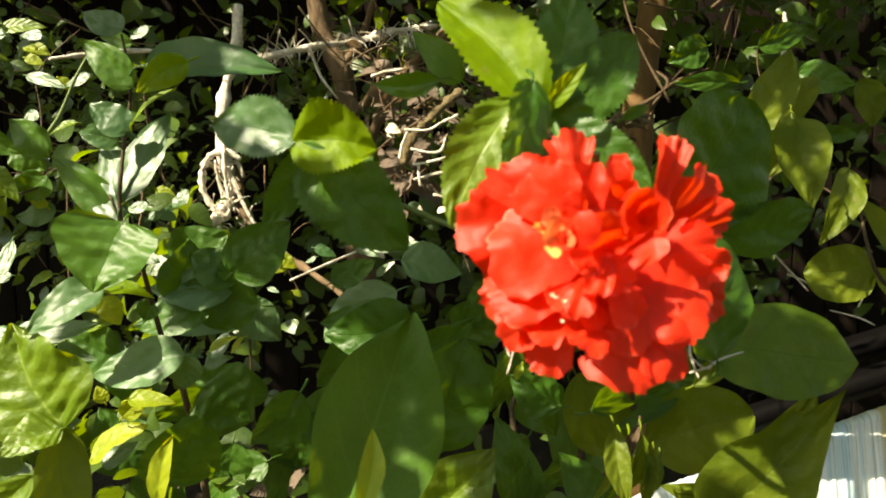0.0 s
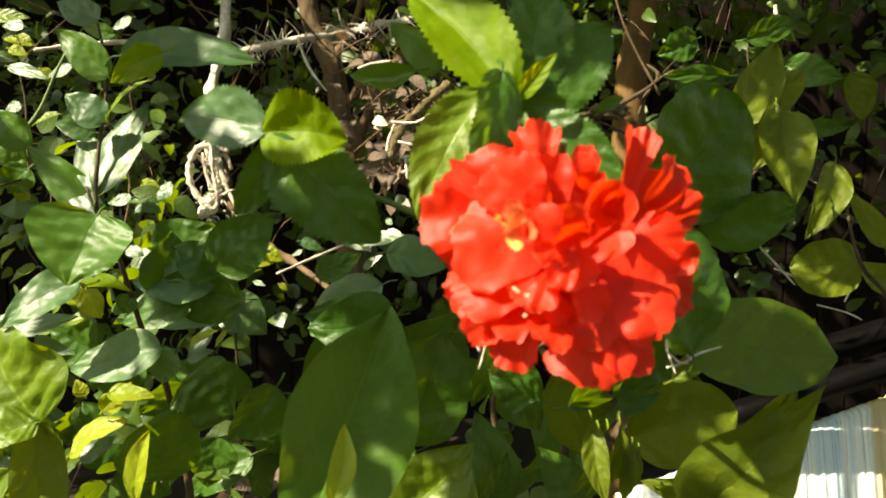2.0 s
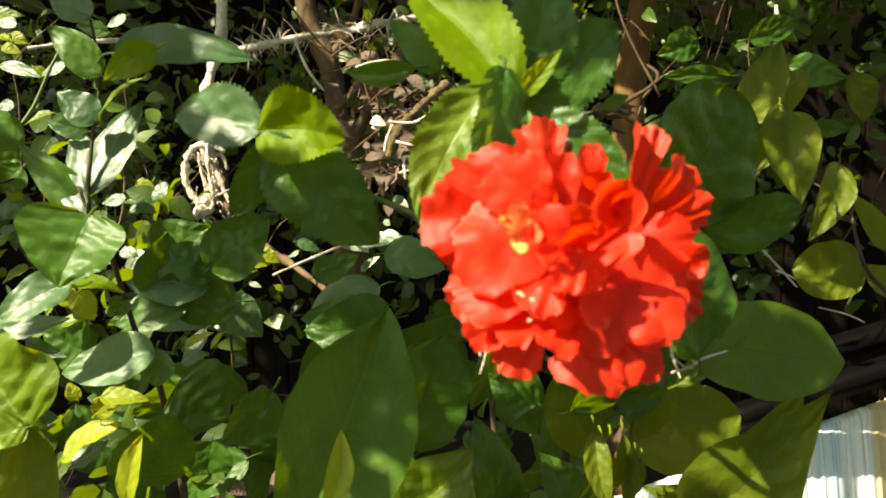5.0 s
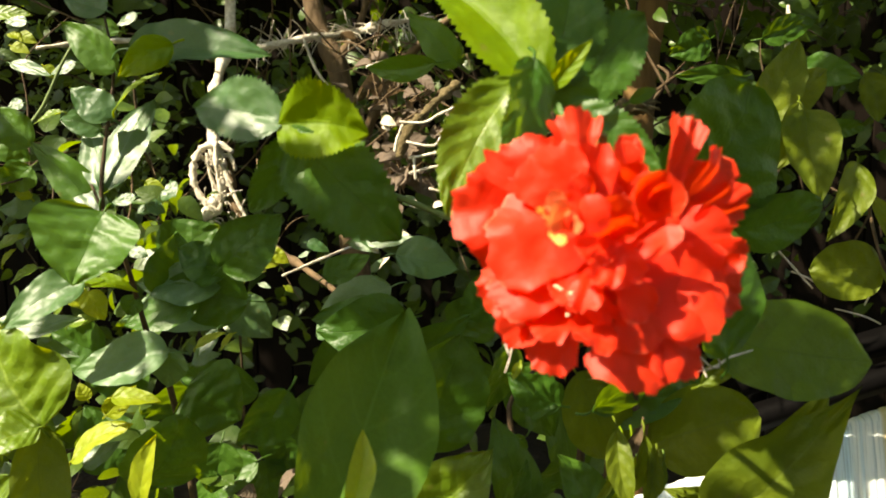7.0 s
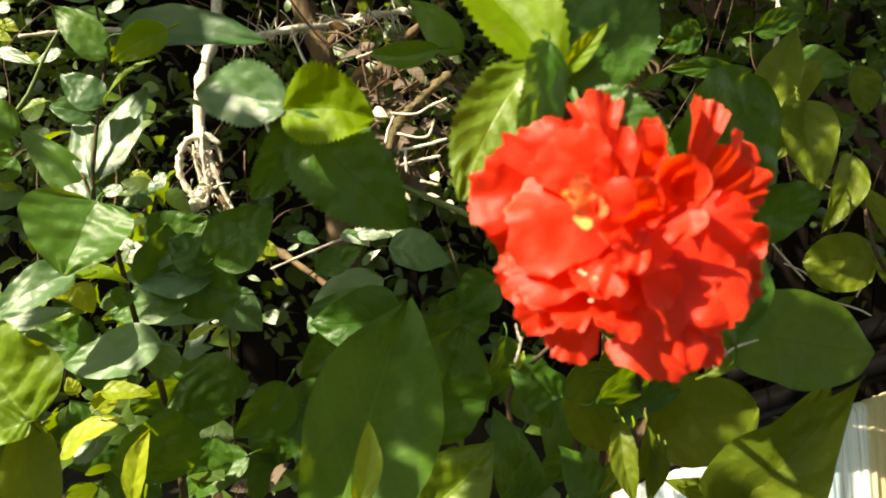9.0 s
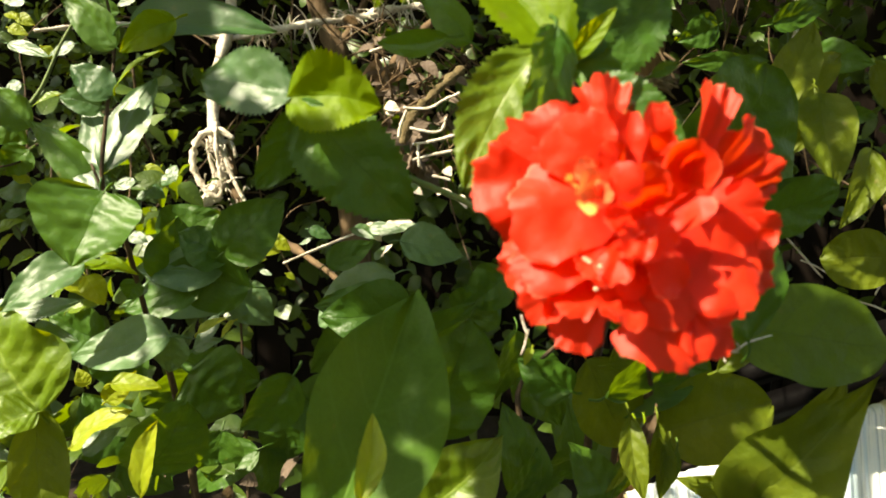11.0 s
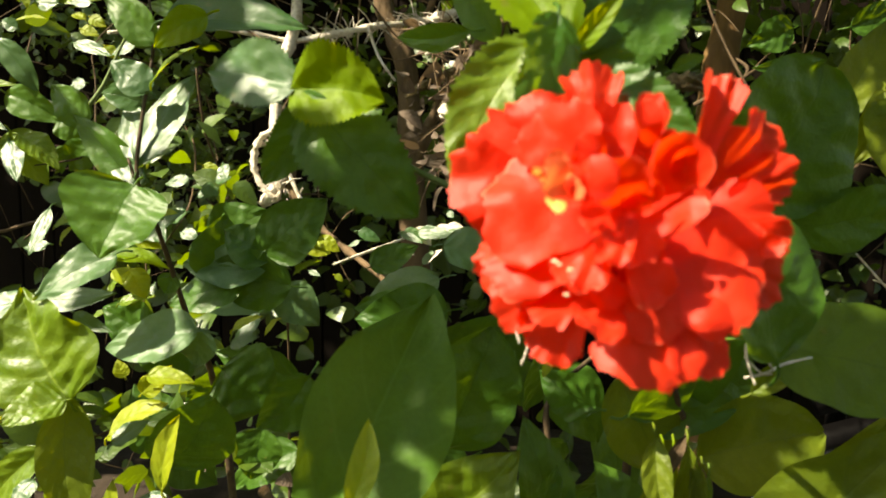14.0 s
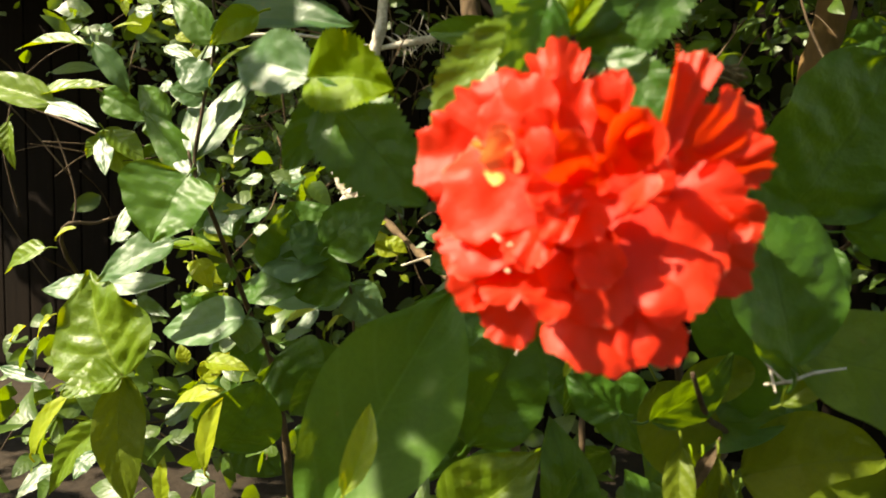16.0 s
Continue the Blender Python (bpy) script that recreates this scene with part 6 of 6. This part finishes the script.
petal((0.0610, 0.3570, 1.0690), (0.0430, 0.3460, 1.0460), 33, (-0.1, -0.85, 0.5), 0.15, 0.14, 0.1, 0.15)
petal((0.0510, 0.3560, 1.0860), (0.0190, 0.3580, 1.0730), 27, (-0.25, -1, 0.3), 0.12, 0.1, 0.1, 0.15)
petal((0.0660, 0.3500, 1.0970), (0.0210, 0.3500, 1.1020), 42, (-0.3, -1, 0.45), 0.08, 0.05, 0.1, 0.3)
petal((0.0650, 0.3490, 1.0870), (0.0220, 0.3500, 1.0780), 32, (-0.2, -1, 0.45), 0.08, 0.06, 0.1, 0.3)
petal((0.0580, 0.3540, 1.1090), (0.0420, 0.3560, 1.1370), 44, (-0.3, -1, 0.35), 0.12, 0.08, 0.05, 0.3)
petal((0.0680, 0.3560, 1.1090), (0.0650, 0.3590, 1.1410), 30, (0, -1, 0.3), 0.2, 0.1, 0.0, 0.4)
petal((0.0850, 0.3560, 1.1060), (0.0950, 0.3460, 1.1300), 36, (0.15, -1, 0.1), 0.35, 0.03, -0.2, 0.8)
petal((0.0960, 0.3710, 1.1030), (0.1280, 0.3720, 1.1230), 38, (0.45, -1, 0.05), 0.15, 0.12, 0.05, 0.3)
petal((0.0950, 0.3670, 1.0960), (0.1310, 0.3660, 1.1020), 34, (0.1, -1, 0.35), 0.15, 0.1, 0.0, 0.4)
petal((0.0900, 0.3570, 1.0880), (0.1260, 0.3510, 1.0780), 42, (0.1, -1, 0.4), 0.1, 0.06, 0.05, 0.4)
petal((0.0880, 0.3490, 1.0830), (0.1121, 0.3387, 1.0649), 40, (0.1, -1, 0.4), 0.1, 0.06, 0.05, 0.35)
petal((0.0810, 0.3460, 1.0740), (0.0862, 0.3357, 1.0542), 46, (0, -1, 0.4), 0.1, 0.06, 0.05, 0.4)
petal((0.0670, 0.3470, 1.0720), (0.0627, 0.3367, 1.0574), 44, (0, -1, 0.4), 0.12, 0.08, 0.05, 0.3)
petal((0.0610, 0.3510, 1.0720), (0.0380, 0.3480, 1.0620), 42, (-0.2, -1, 0.4), 0.12, 0.14, 0.0, 0.25)
petal((0.0810, 0.3490, 1.0910), (0.1000, 0.3380, 1.1050), 22, (-0.1, -0.85, 0.6), 0.1, 0.01, 0.0, 1.0)
petal((0.0700, 0.3390, 1.1030), (0.0640, 0.3290, 1.1220), 46, (0, -1, 0.35), 0.25, 0.03, -0.12, 0.8)
petal((0.0640, 0.3430, 1.1090), (0.0470, 0.3370, 1.1120), 46, (-0.4, -1, 0.4), 0.15, 0.1, 0.0, 0.35)
petal((0.0690, 0.3390, 1.1050), (0.0600, 0.3310, 1.0920), 46, (-0.2, -1, 0.35), 0.2, 0.08, 0.0, 0.5)
petal((0.0710, 0.3380, 1.1020), (0.0770, 0.3300, 1.0830), 38, (0.15, -1, 0.35), 0.2, 0.1, 0.05, 0.5)
petal((0.0750, 0.3380, 1.0860), (0.0860, 0.3340, 1.0690), 38, (0.1, -1, 0.35), 0.2, 0.12, 0.05, 0.4)
petal((0.0760, 0.3410, 1.1030), (0.0800, 0.3320, 1.1110), 48, (0.3, -1, 0.3), 0.25, 0.05, -0.05, 0.7)
petal((0.0630, 0.3450, 1.0840), (0.0490, 0.3390, 1.0740), 46, (-0.2, -1, 0.4), 0.2, 0.14, 0.0, 0.35)
petal((0.0650, 0.3400, 1.0790), (0.0693, 0.3314, 1.0687), 46, (0.1, -1, 0.4), 0.2, 0.12, 0.0, 0.4)
petal((0.1210, 0.3620, 1.0850), (0.1340, 0.3580, 1.0890), 30, (-0.3, -1, 0.3), 0.3, 0.05, -0.1, 0.8)
petal((0.0620, 0.3220, 1.1060), (0.0590, 0.3190, 1.1200), 46, (-0.3, -0.85, 0.5), 0.1, 0.04, 0.25, 0.9)
petal((0.0570, 0.3230, 1.1050), (0.0520, 0.3200, 1.1140), 40, (-0.3, -0.85, 0.5), 0.1, 0.1, 0.2, 0.6)
petal((0.0710, 0.3360, 1.1020), (0.0760, 0.3280, 1.1100), 40, (0.4, -1, 0.0), 0.3, 0.1, -0.1, 0.6)
petal((0.0740, 0.3330, 1.1000), (0.0630, 0.3210, 1.0880), 30, (-0.3, -1, 0.4), 0.2, 0.18, 0.0, 0.4)
petal((0.0660, 0.3380, 1.0900), (0.0570, 0.3300, 1.0730), 30, (-0.3, -1, 0.3), 0.2, 0.2, 0.0, 0.3)
petal((0.0720, 0.3390, 1.0650), (0.0600, 0.3244, 1.0590), 40, (-0.2, -0.9, 0.5), 0.15, 0.15, 0.0, 0.4)
petal((0.0640, 0.3450, 1.1160), (0.0520, 0.3350, 1.1240), 36, (-0.3, -1, 0.4), 0.2, 0.15, 0.0, 0.3)
petal((0.0910, 0.3520, 1.1120), (0.0970, 0.3430, 1.1240), 36, (0.1, -1, 0.3), 0.3, 0.08, -0.15, 0.7)
petal((0.0820, 0.3550, 1.1240), (0.0780, 0.3520, 1.1410), 30, (0.0, -1, 0.2), 0.3, 0.08, -0.1, 0.7)
petal((0.0520, 0.3270, 1.1090), (0.0420, 0.3210, 1.1150), 48, (-0.2, -1, 0.4), 0.15, 0.12, 0.0, 0.4, "petaloid", PEACH)
petal((0.0510, 0.3280, 1.1140), (0.0440, 0.3240, 1.1200), 44, (-0.2, -1, 0.4), 0.15, 0.12, 0.0, 0.4, "petaloid", PEACH)
petal((0.0500, 0.3260, 1.1070), (0.0550, 0.3210, 1.1120), 46, (0.1, -1, 0.4), 0.15, 0.12, 0.0, 0.4, "petaloid", PEACH)
petal((0.0430, 0.3220, 1.1060), (0.0490, 0.3180, 1.1030), 24, (0, -1, 0.5), 0.2, 0.1, 0.0, 0.2, "petaloid", YELLOW)
petal((0.0430, 0.3230, 1.1110), (0.0390, 0.3200, 1.1150), 16, (-0.4, -1, 0.3), 0.2, 0.1, 0.0, 0.2, "petaloid", YELLOW)
# withered flower head with narrow sepals, on its stalk
bud = bmesh.new()
tube(bud, [(0.0790, 0.5000, 1.1620), (0.1050, 0.5500, 1.1610), (0.1270, 0.5800, 1.1640)], [0.0012, 0.0014, 0.0026], 7, 5, 0.1)
tube(bud, [(0.1260, 0.5800, 1.1640), (0.1360, 0.5800, 1.1660), (0.1460, 0.5800, 1.1650), (0.1530, 0.5800, 1.1640)], [0.0026, 0.0075, 0.0062, 0.0015], 10, 6, 0.4)
rnd = random.Random(77)
for i in range(12):
    p = Vector((0.1380, 0.5760, 1.1660)) + Vector((rnd.uniform(-0.004, 0.008), rnd.uniform(-0.004, 0.004), rnd.uniform(-0.005, 0.005)))
    d = Vector((rnd.uniform(0.2, 1.0), rnd.uniform(-0.6, 0.4), rnd.gauss(0, 0.6))).normalized()
    tube(bud, [p, p + d * 0.006, p + d * 0.011 + Vector((0.002, 0, -0.002))], [0.0016, 0.0012, 0.0003], 4, i)
ob = part("seed_head", bud, MOSS, hibiscus, "withered green-brown flower head")
ob.matrix_parent_inverse = hibiscus.matrix_basis.inverted()
# anthers among the inner petals
for place in ((0.0472, 0.3257, 1.0842), (0.0486, 0.3245, 1.0833), (0.0525, 0.3233, 1.0819), (0.0518, 0.3259, 1.0726)):
    bm = bmesh.new()
    bmesh.ops.create_icosphere(bm, subdivisions=2, radius=0.0007)
    for v in bm.verts:
        v.co = Vector((v.co.x * 1.5, v.co.y, v.co.z * 0.9)) * (1 + 0.25 * noise.noise(v.co * 900))
    ob = part("anther", bm, ANTHER, flower)
    ob.matrix_parent_inverse = flower.matrix_basis.inverted()
    ob.matrix_basis = Matrix.Translation(place)

# ---- background hedge ----
foliage("hedge_foliage", HEDGE, [((-0.88, 2.0, 1.0), (0.30, 0.30, 0.6), 460), ((-0.05, 2.2, 1.1), (0.70, 0.35, 0.7), 1450), ((0.95, 1.9, 1.58), (0.8, 0.45, 0.32), 1500), ((0.85, 2.4, 1.0), (0.7, 0.3, 0.5), 450), ((-0.35, 1.25, 0.60), (0.4, 0.3, 0.16), 70)], 11, "dense background hedge of small green leaves", "hedge", size=(0.035, 0.075))
foliage("creeper_foliage", HEDGE, [((-0.47, 1.25, 1.02), (0.13, 0.15, 0.20), 60), ((-0.60, 1.02, 0.77), (0.22, 0.14, 0.08), 100), ((-0.42, 1.25, 0.90), (0.14, 0.14, 0.10), 36), ((-0.85, 1.30, 1.32), (0.16, 0.12, 0.05), 36), ((-0.66, 0.98, 0.70), (0.26, 0.14, 0.05), 60), ((-0.25, 0.95, 0.66), (0.30, 0.12, 0.04), 12), ((0.14, 1.0, 0.70), (0.20, 0.10, 0.06), 14)], 13, "sunlit creeper leaves in front of the hedge", "creeper", size=(0.03, 0.065))

foliage("creeper_foliage", HEDGE, [((-0.650, 1.60, 1.107), (0.13, 0.08, 0.14), 420), ((-0.804, 1.50, 1.306), (0.16, 0.08, 0.08), 260)], 17, "fine light-green creeper leaves hanging in the hedge", "creeper", size=(0.014, 0.028))

# ---- unseen leaves over the shrubs, added to shade them ----
# openings left in them so that the sun reaches chosen places
SUN_GAPS = [((-0.047, 0.460, 0.946), 0.029), ((-0.08, 1.20, 1.17), 0.05), ((-0.04, 1.20, 1.04), 0.05), ((0.00, 1.20, 1.04), 0.05), ((0.01, 1.20, 1.07), 0.05), ((-0.02, 1.20, 1.17), 0.05), ((-0.06, 1.20, 1.15), 0.05), ((-0.13, 0.505, 1.15), 0.03), ((-0.40, 1.43, 1.06), 0.11), ((-0.42, 1.48, 1.25), 0.07), ((-0.05, 1.37, 1.18), 0.08), ((-0.06, 1.33, 1.08), 0.06), ((-0.16, 1.22, 0.93), 0.05), ((-0.08, 1.15, 0.99), 0.05), ((-0.18, 1.15, 0.97), 0.05), ((-0.24, 1.02, 0.99), 0.05), ((-0.05, 1.15, 1.05), 0.05), ((-0.33, 1.10, 0.94), 0.05), ((-0.36, 1.05, 1.07), 0.05), ((-0.04, 1.15, 0.99), 0.05), ((0.95, 1.56, 0.55), 0.24), ((0.72, 1.52, 0.50), 0.20)]
shade_crown = foliage("shade_crown", HEDGE, [((-0.05, 1.66, 2.0), (0.95, 1.12, 0.18), 2800), ((-1.75, 2.05, 2.0), (0.85, 0.95, 0.18), 4600), ((-1.4, 2.7, 2.4), (1.6, 0.4, 0.2), 1400), ((-3.1, 2.3, 2.0), (0.6, 0.8, 0.18), 4000), ((1.5, 1.0, 2.1), (0.6, 1.8, 0.2), 1600), ((0.45, 0.45, 2.15), (0.65, 0.5, 0.12), 500), ((1.4, -0.3, 2.2), (0.5, 0.8, 0.15), 500), ((-0.12, 0.80, 2.0), (0.26, 0.2, 0.05), 120), ((0.55, 1.75, 1.97), (0.35, 0.4, 0.1), 600), ((-0.13, 0.85, 1.98), (0.14, 0.11, 0.04), 110)], 23, "", "", size=(0.06, 0.11), parent=tree, even=True, gaps=SUN_GAPS)
# unseen limbs and leaf clumps, added where they shade chosen leaves of the bed
stem("limb", tree, TRUNK_RED, [(0.465, 1.66, 1.76), (0.12, 1.22, 1.84), (-0.42, 0.78, 1.75), (-0.62, 0.46, 1.715), (-0.64, 0.22, 1.70)], [0.018, 0.014, 0.009, 0.006, 0.003], 9, 0.08)
stem("twig", tree, TRUNK_RED, [(-0.42, 0.78, 1.75), (-0.70, 0.66, 1.72), (-0.96, 0.66, 1.71)], [0.006, 0.005, 0.002], 7, 0.08)
stem("twig", tree, TRUNK_RED, [(-0.62, 0.46, 1.715), (-0.76, 0.44, 1.71), (-0.92, 0.42, 1.70)], [0.005, 0.004, 0.002], 7, 0.08)
stem("twig", tree, TRUNK_RED, [(-0.30, 0.87, 1.77), (-0.26, 0.62, 1.73), (-0.20, 0.42, 1.70)], [0.005, 0.004, 0.002], 7, 0.08)
shade_bough = foliage("shade_bough", HEDGE, [((-0.620, 0.205, 1.70), (0.055, 0.045, 0.02), 34), ((-0.475, 0.20, 1.70), (0.02, 0.015, 0.02), 5), ((-0.93, 0.52, 1.70), (0.05, 0.03, 0.02), 16), ((-0.60, 0.375, 1.70), (0.05, 0.025, 0.02), 28), ((-0.62, 0.45, 1.70), (0.05, 0.03, 0.02), 26), ((-0.52, 0.34, 1.70), (0.04, 0.025, 0.02), 18), ((-0.64, 0.56, 1.70), (0.05, 0.04, 0.02), 24), ((-0.43, 0.37, 1.70), (0.06, 0.035, 0.02), 40), ((-0.44, 0.295, 1.70), (0.02, 0.015, 0.02), 5), ((-0.31, 0.25, 1.70), (0.03, 0.02, 0.02), 8), ((-0.86, 0.40, 1.70), (0.035, 0.03, 0.02), 5), ((-0.78, 0.29, 1.70), (0.03, 0.03, 0.02), 10), ((-0.20, 0.43, 1.70), (0.12, 0.08, 0.02), 100), ((0.0, 0.56, 1.70), (0.14, 0.12, 0.02), 66), ((-0.86, 0.62, 1.70), (0.06, 0.09, 0.02), 40), ((-0.45, 0.72, 1.72), (0.34, 0.18, 0.03), 175), ((-0.64, 0.31, 1.70), (0.03, 0.02, 0.02), 10), ((-0.635, 0.262, 1.70), (0.025, 0.015, 0.02), 9), ((-0.79, 0.27, 1.70), (0.03, 0.025, 0.02), 12), ((-0.90, 0.45, 1.70), (0.04, 0.03, 0.02), 16), ((-0.66, 0.63, 1.71), (0.14, 0.09, 0.02), 90), ((-0.97, 0.68, 1.71), (0.07, 0.05, 0.02), 36)], 29, "", "", size=(0.04, 0.065), parent=tree, even=True, up=1.5, gaps=SUN_GAPS)
# unseen hedges and a tree, added around the camera to hold back sky light
foliage("hedge_foliage", HEDGE, [((0.0, -2.6, 1.1), (3.2, 0.35, 1.1), 2600), ((-3.3, -0.4, 1.1), (0.3, 2.4, 1.1), 1900), ((3.3, 0.2, 1.1), (0.3, 2.6, 1.1), 1900)], 31, "unseen leafy hedge added around the garden to cut sky light", "hedge", size=(0.09, 0.16), even=True)
screen_tree = thing("tree", (1.1, -1.5, 0.0), "unseen leafy tree added behind and beside the camera to cut sky light", "tree")
stem("trunk", screen_tree, TRUNK_GREY, [(1.1, -1.5, -0.05), (1.12, -1.5, 0.8), (1.05, -1.45, 1.7), (0.9, -1.4, 2.6)], [0.09, 0.08, 0.07, 0.05], 12, 0.06)
stem("limb", screen_tree, TRUNK_GREY, [(1.06, -1.46, 1.6), (0.4, -1.6, 2.2), (-0.8, -1.8, 2.55)], [0.05, 0.035, 0.015], 9, 0.08)
foliage("shade_crown", HEDGE, [((0.0, -2.3, 2.6), (3.0, 1.2, 0.2), 2400), ((2.2, 0.8, 2.5), (1.1, 2.2, 0.2), 2000)], 37, "", "", size=(0.12, 0.2), parent=screen_tree, even=True)

# ---- dry litter in the hedge ----
foliage("dry_leaves", DRY_LEAF, [((-0.0763, 1.3845, 1.1859), (0.10, 0.06, 0.10), 70), ((-0.0627, 1.3203, 1.0997), (0.06, 0.05, 0.05), 40), ((-0.2299, 1.0015, 0.6814), (0.18, 0.08, 0.05), 5)], 41, "withered brown leaves caught in the hedge", "dry leaves", size=(0.02, 0.05))


def twigs(name, material, centre, half, count, reach, radius, seed, label, category):
    """Thin crooked twigs in a box, joined into one mesh."""
    rnd = random.Random(seed)
    bm = bmesh.new()
    for i in range(count):
        p = Vector([c + h * rnd.uniform(-1, 1) for c, h in zip(centre, half)])
        d = Vector((rnd.gauss(0, 0.7), rnd.gauss(0, 0.4), rnd.gauss(0, 0.8))).normalized()
        pts = [p]
        for _ in range(3):
            d = (d + Vector((rnd.gauss(0, 0.3), rnd.gauss(0, 0.3), rnd.gauss(-0.05, 0.3)))).normalized()
            pts.append(pts[-1] + d * reach * rnd.uniform(0.2, 0.5))
        r = radius * rnd.uniform(0.5, 1.3)
        tube(bm, pts, [r, r * 0.9, r * 0.7, r * 0.3], 5, i, 0.15)
    return tagged(mesh_object(name, bm, material), label, category, kind="stuff")


twigs("dry_twigs", TRUNK_GREY, (-0.25, 1.65, 1.25), (0.55, 0.2, 0.30), 50, 0.30, 0.0018, 51, "tangle of thin grey-brown twigs in the hedge", "twigs")
twigs("dry_twigs", TRUNK_GREY, (-0.05, 1.38, 1.20), (0.08, 0.06, 0.12), 60, 0.10, 0.0020, 53, "knot of grey-brown dry twigs in the hedge", "twigs")
twigs("dry_twigs", STEM_BROWN, (0.75, 1.6, 1.25), (0.6, 0.3, 0.35), 60, 0.32, 0.0022, 55, "brown twigs of the hedge", "twigs")
twigs("dry_twigs", STEM_BROWN, (-0.75, 1.4, 0.95), (0.35, 0.3, 0.30), 34, 0.32, 0.002, 57, "brown twigs of the sunlit hedge", "twigs")
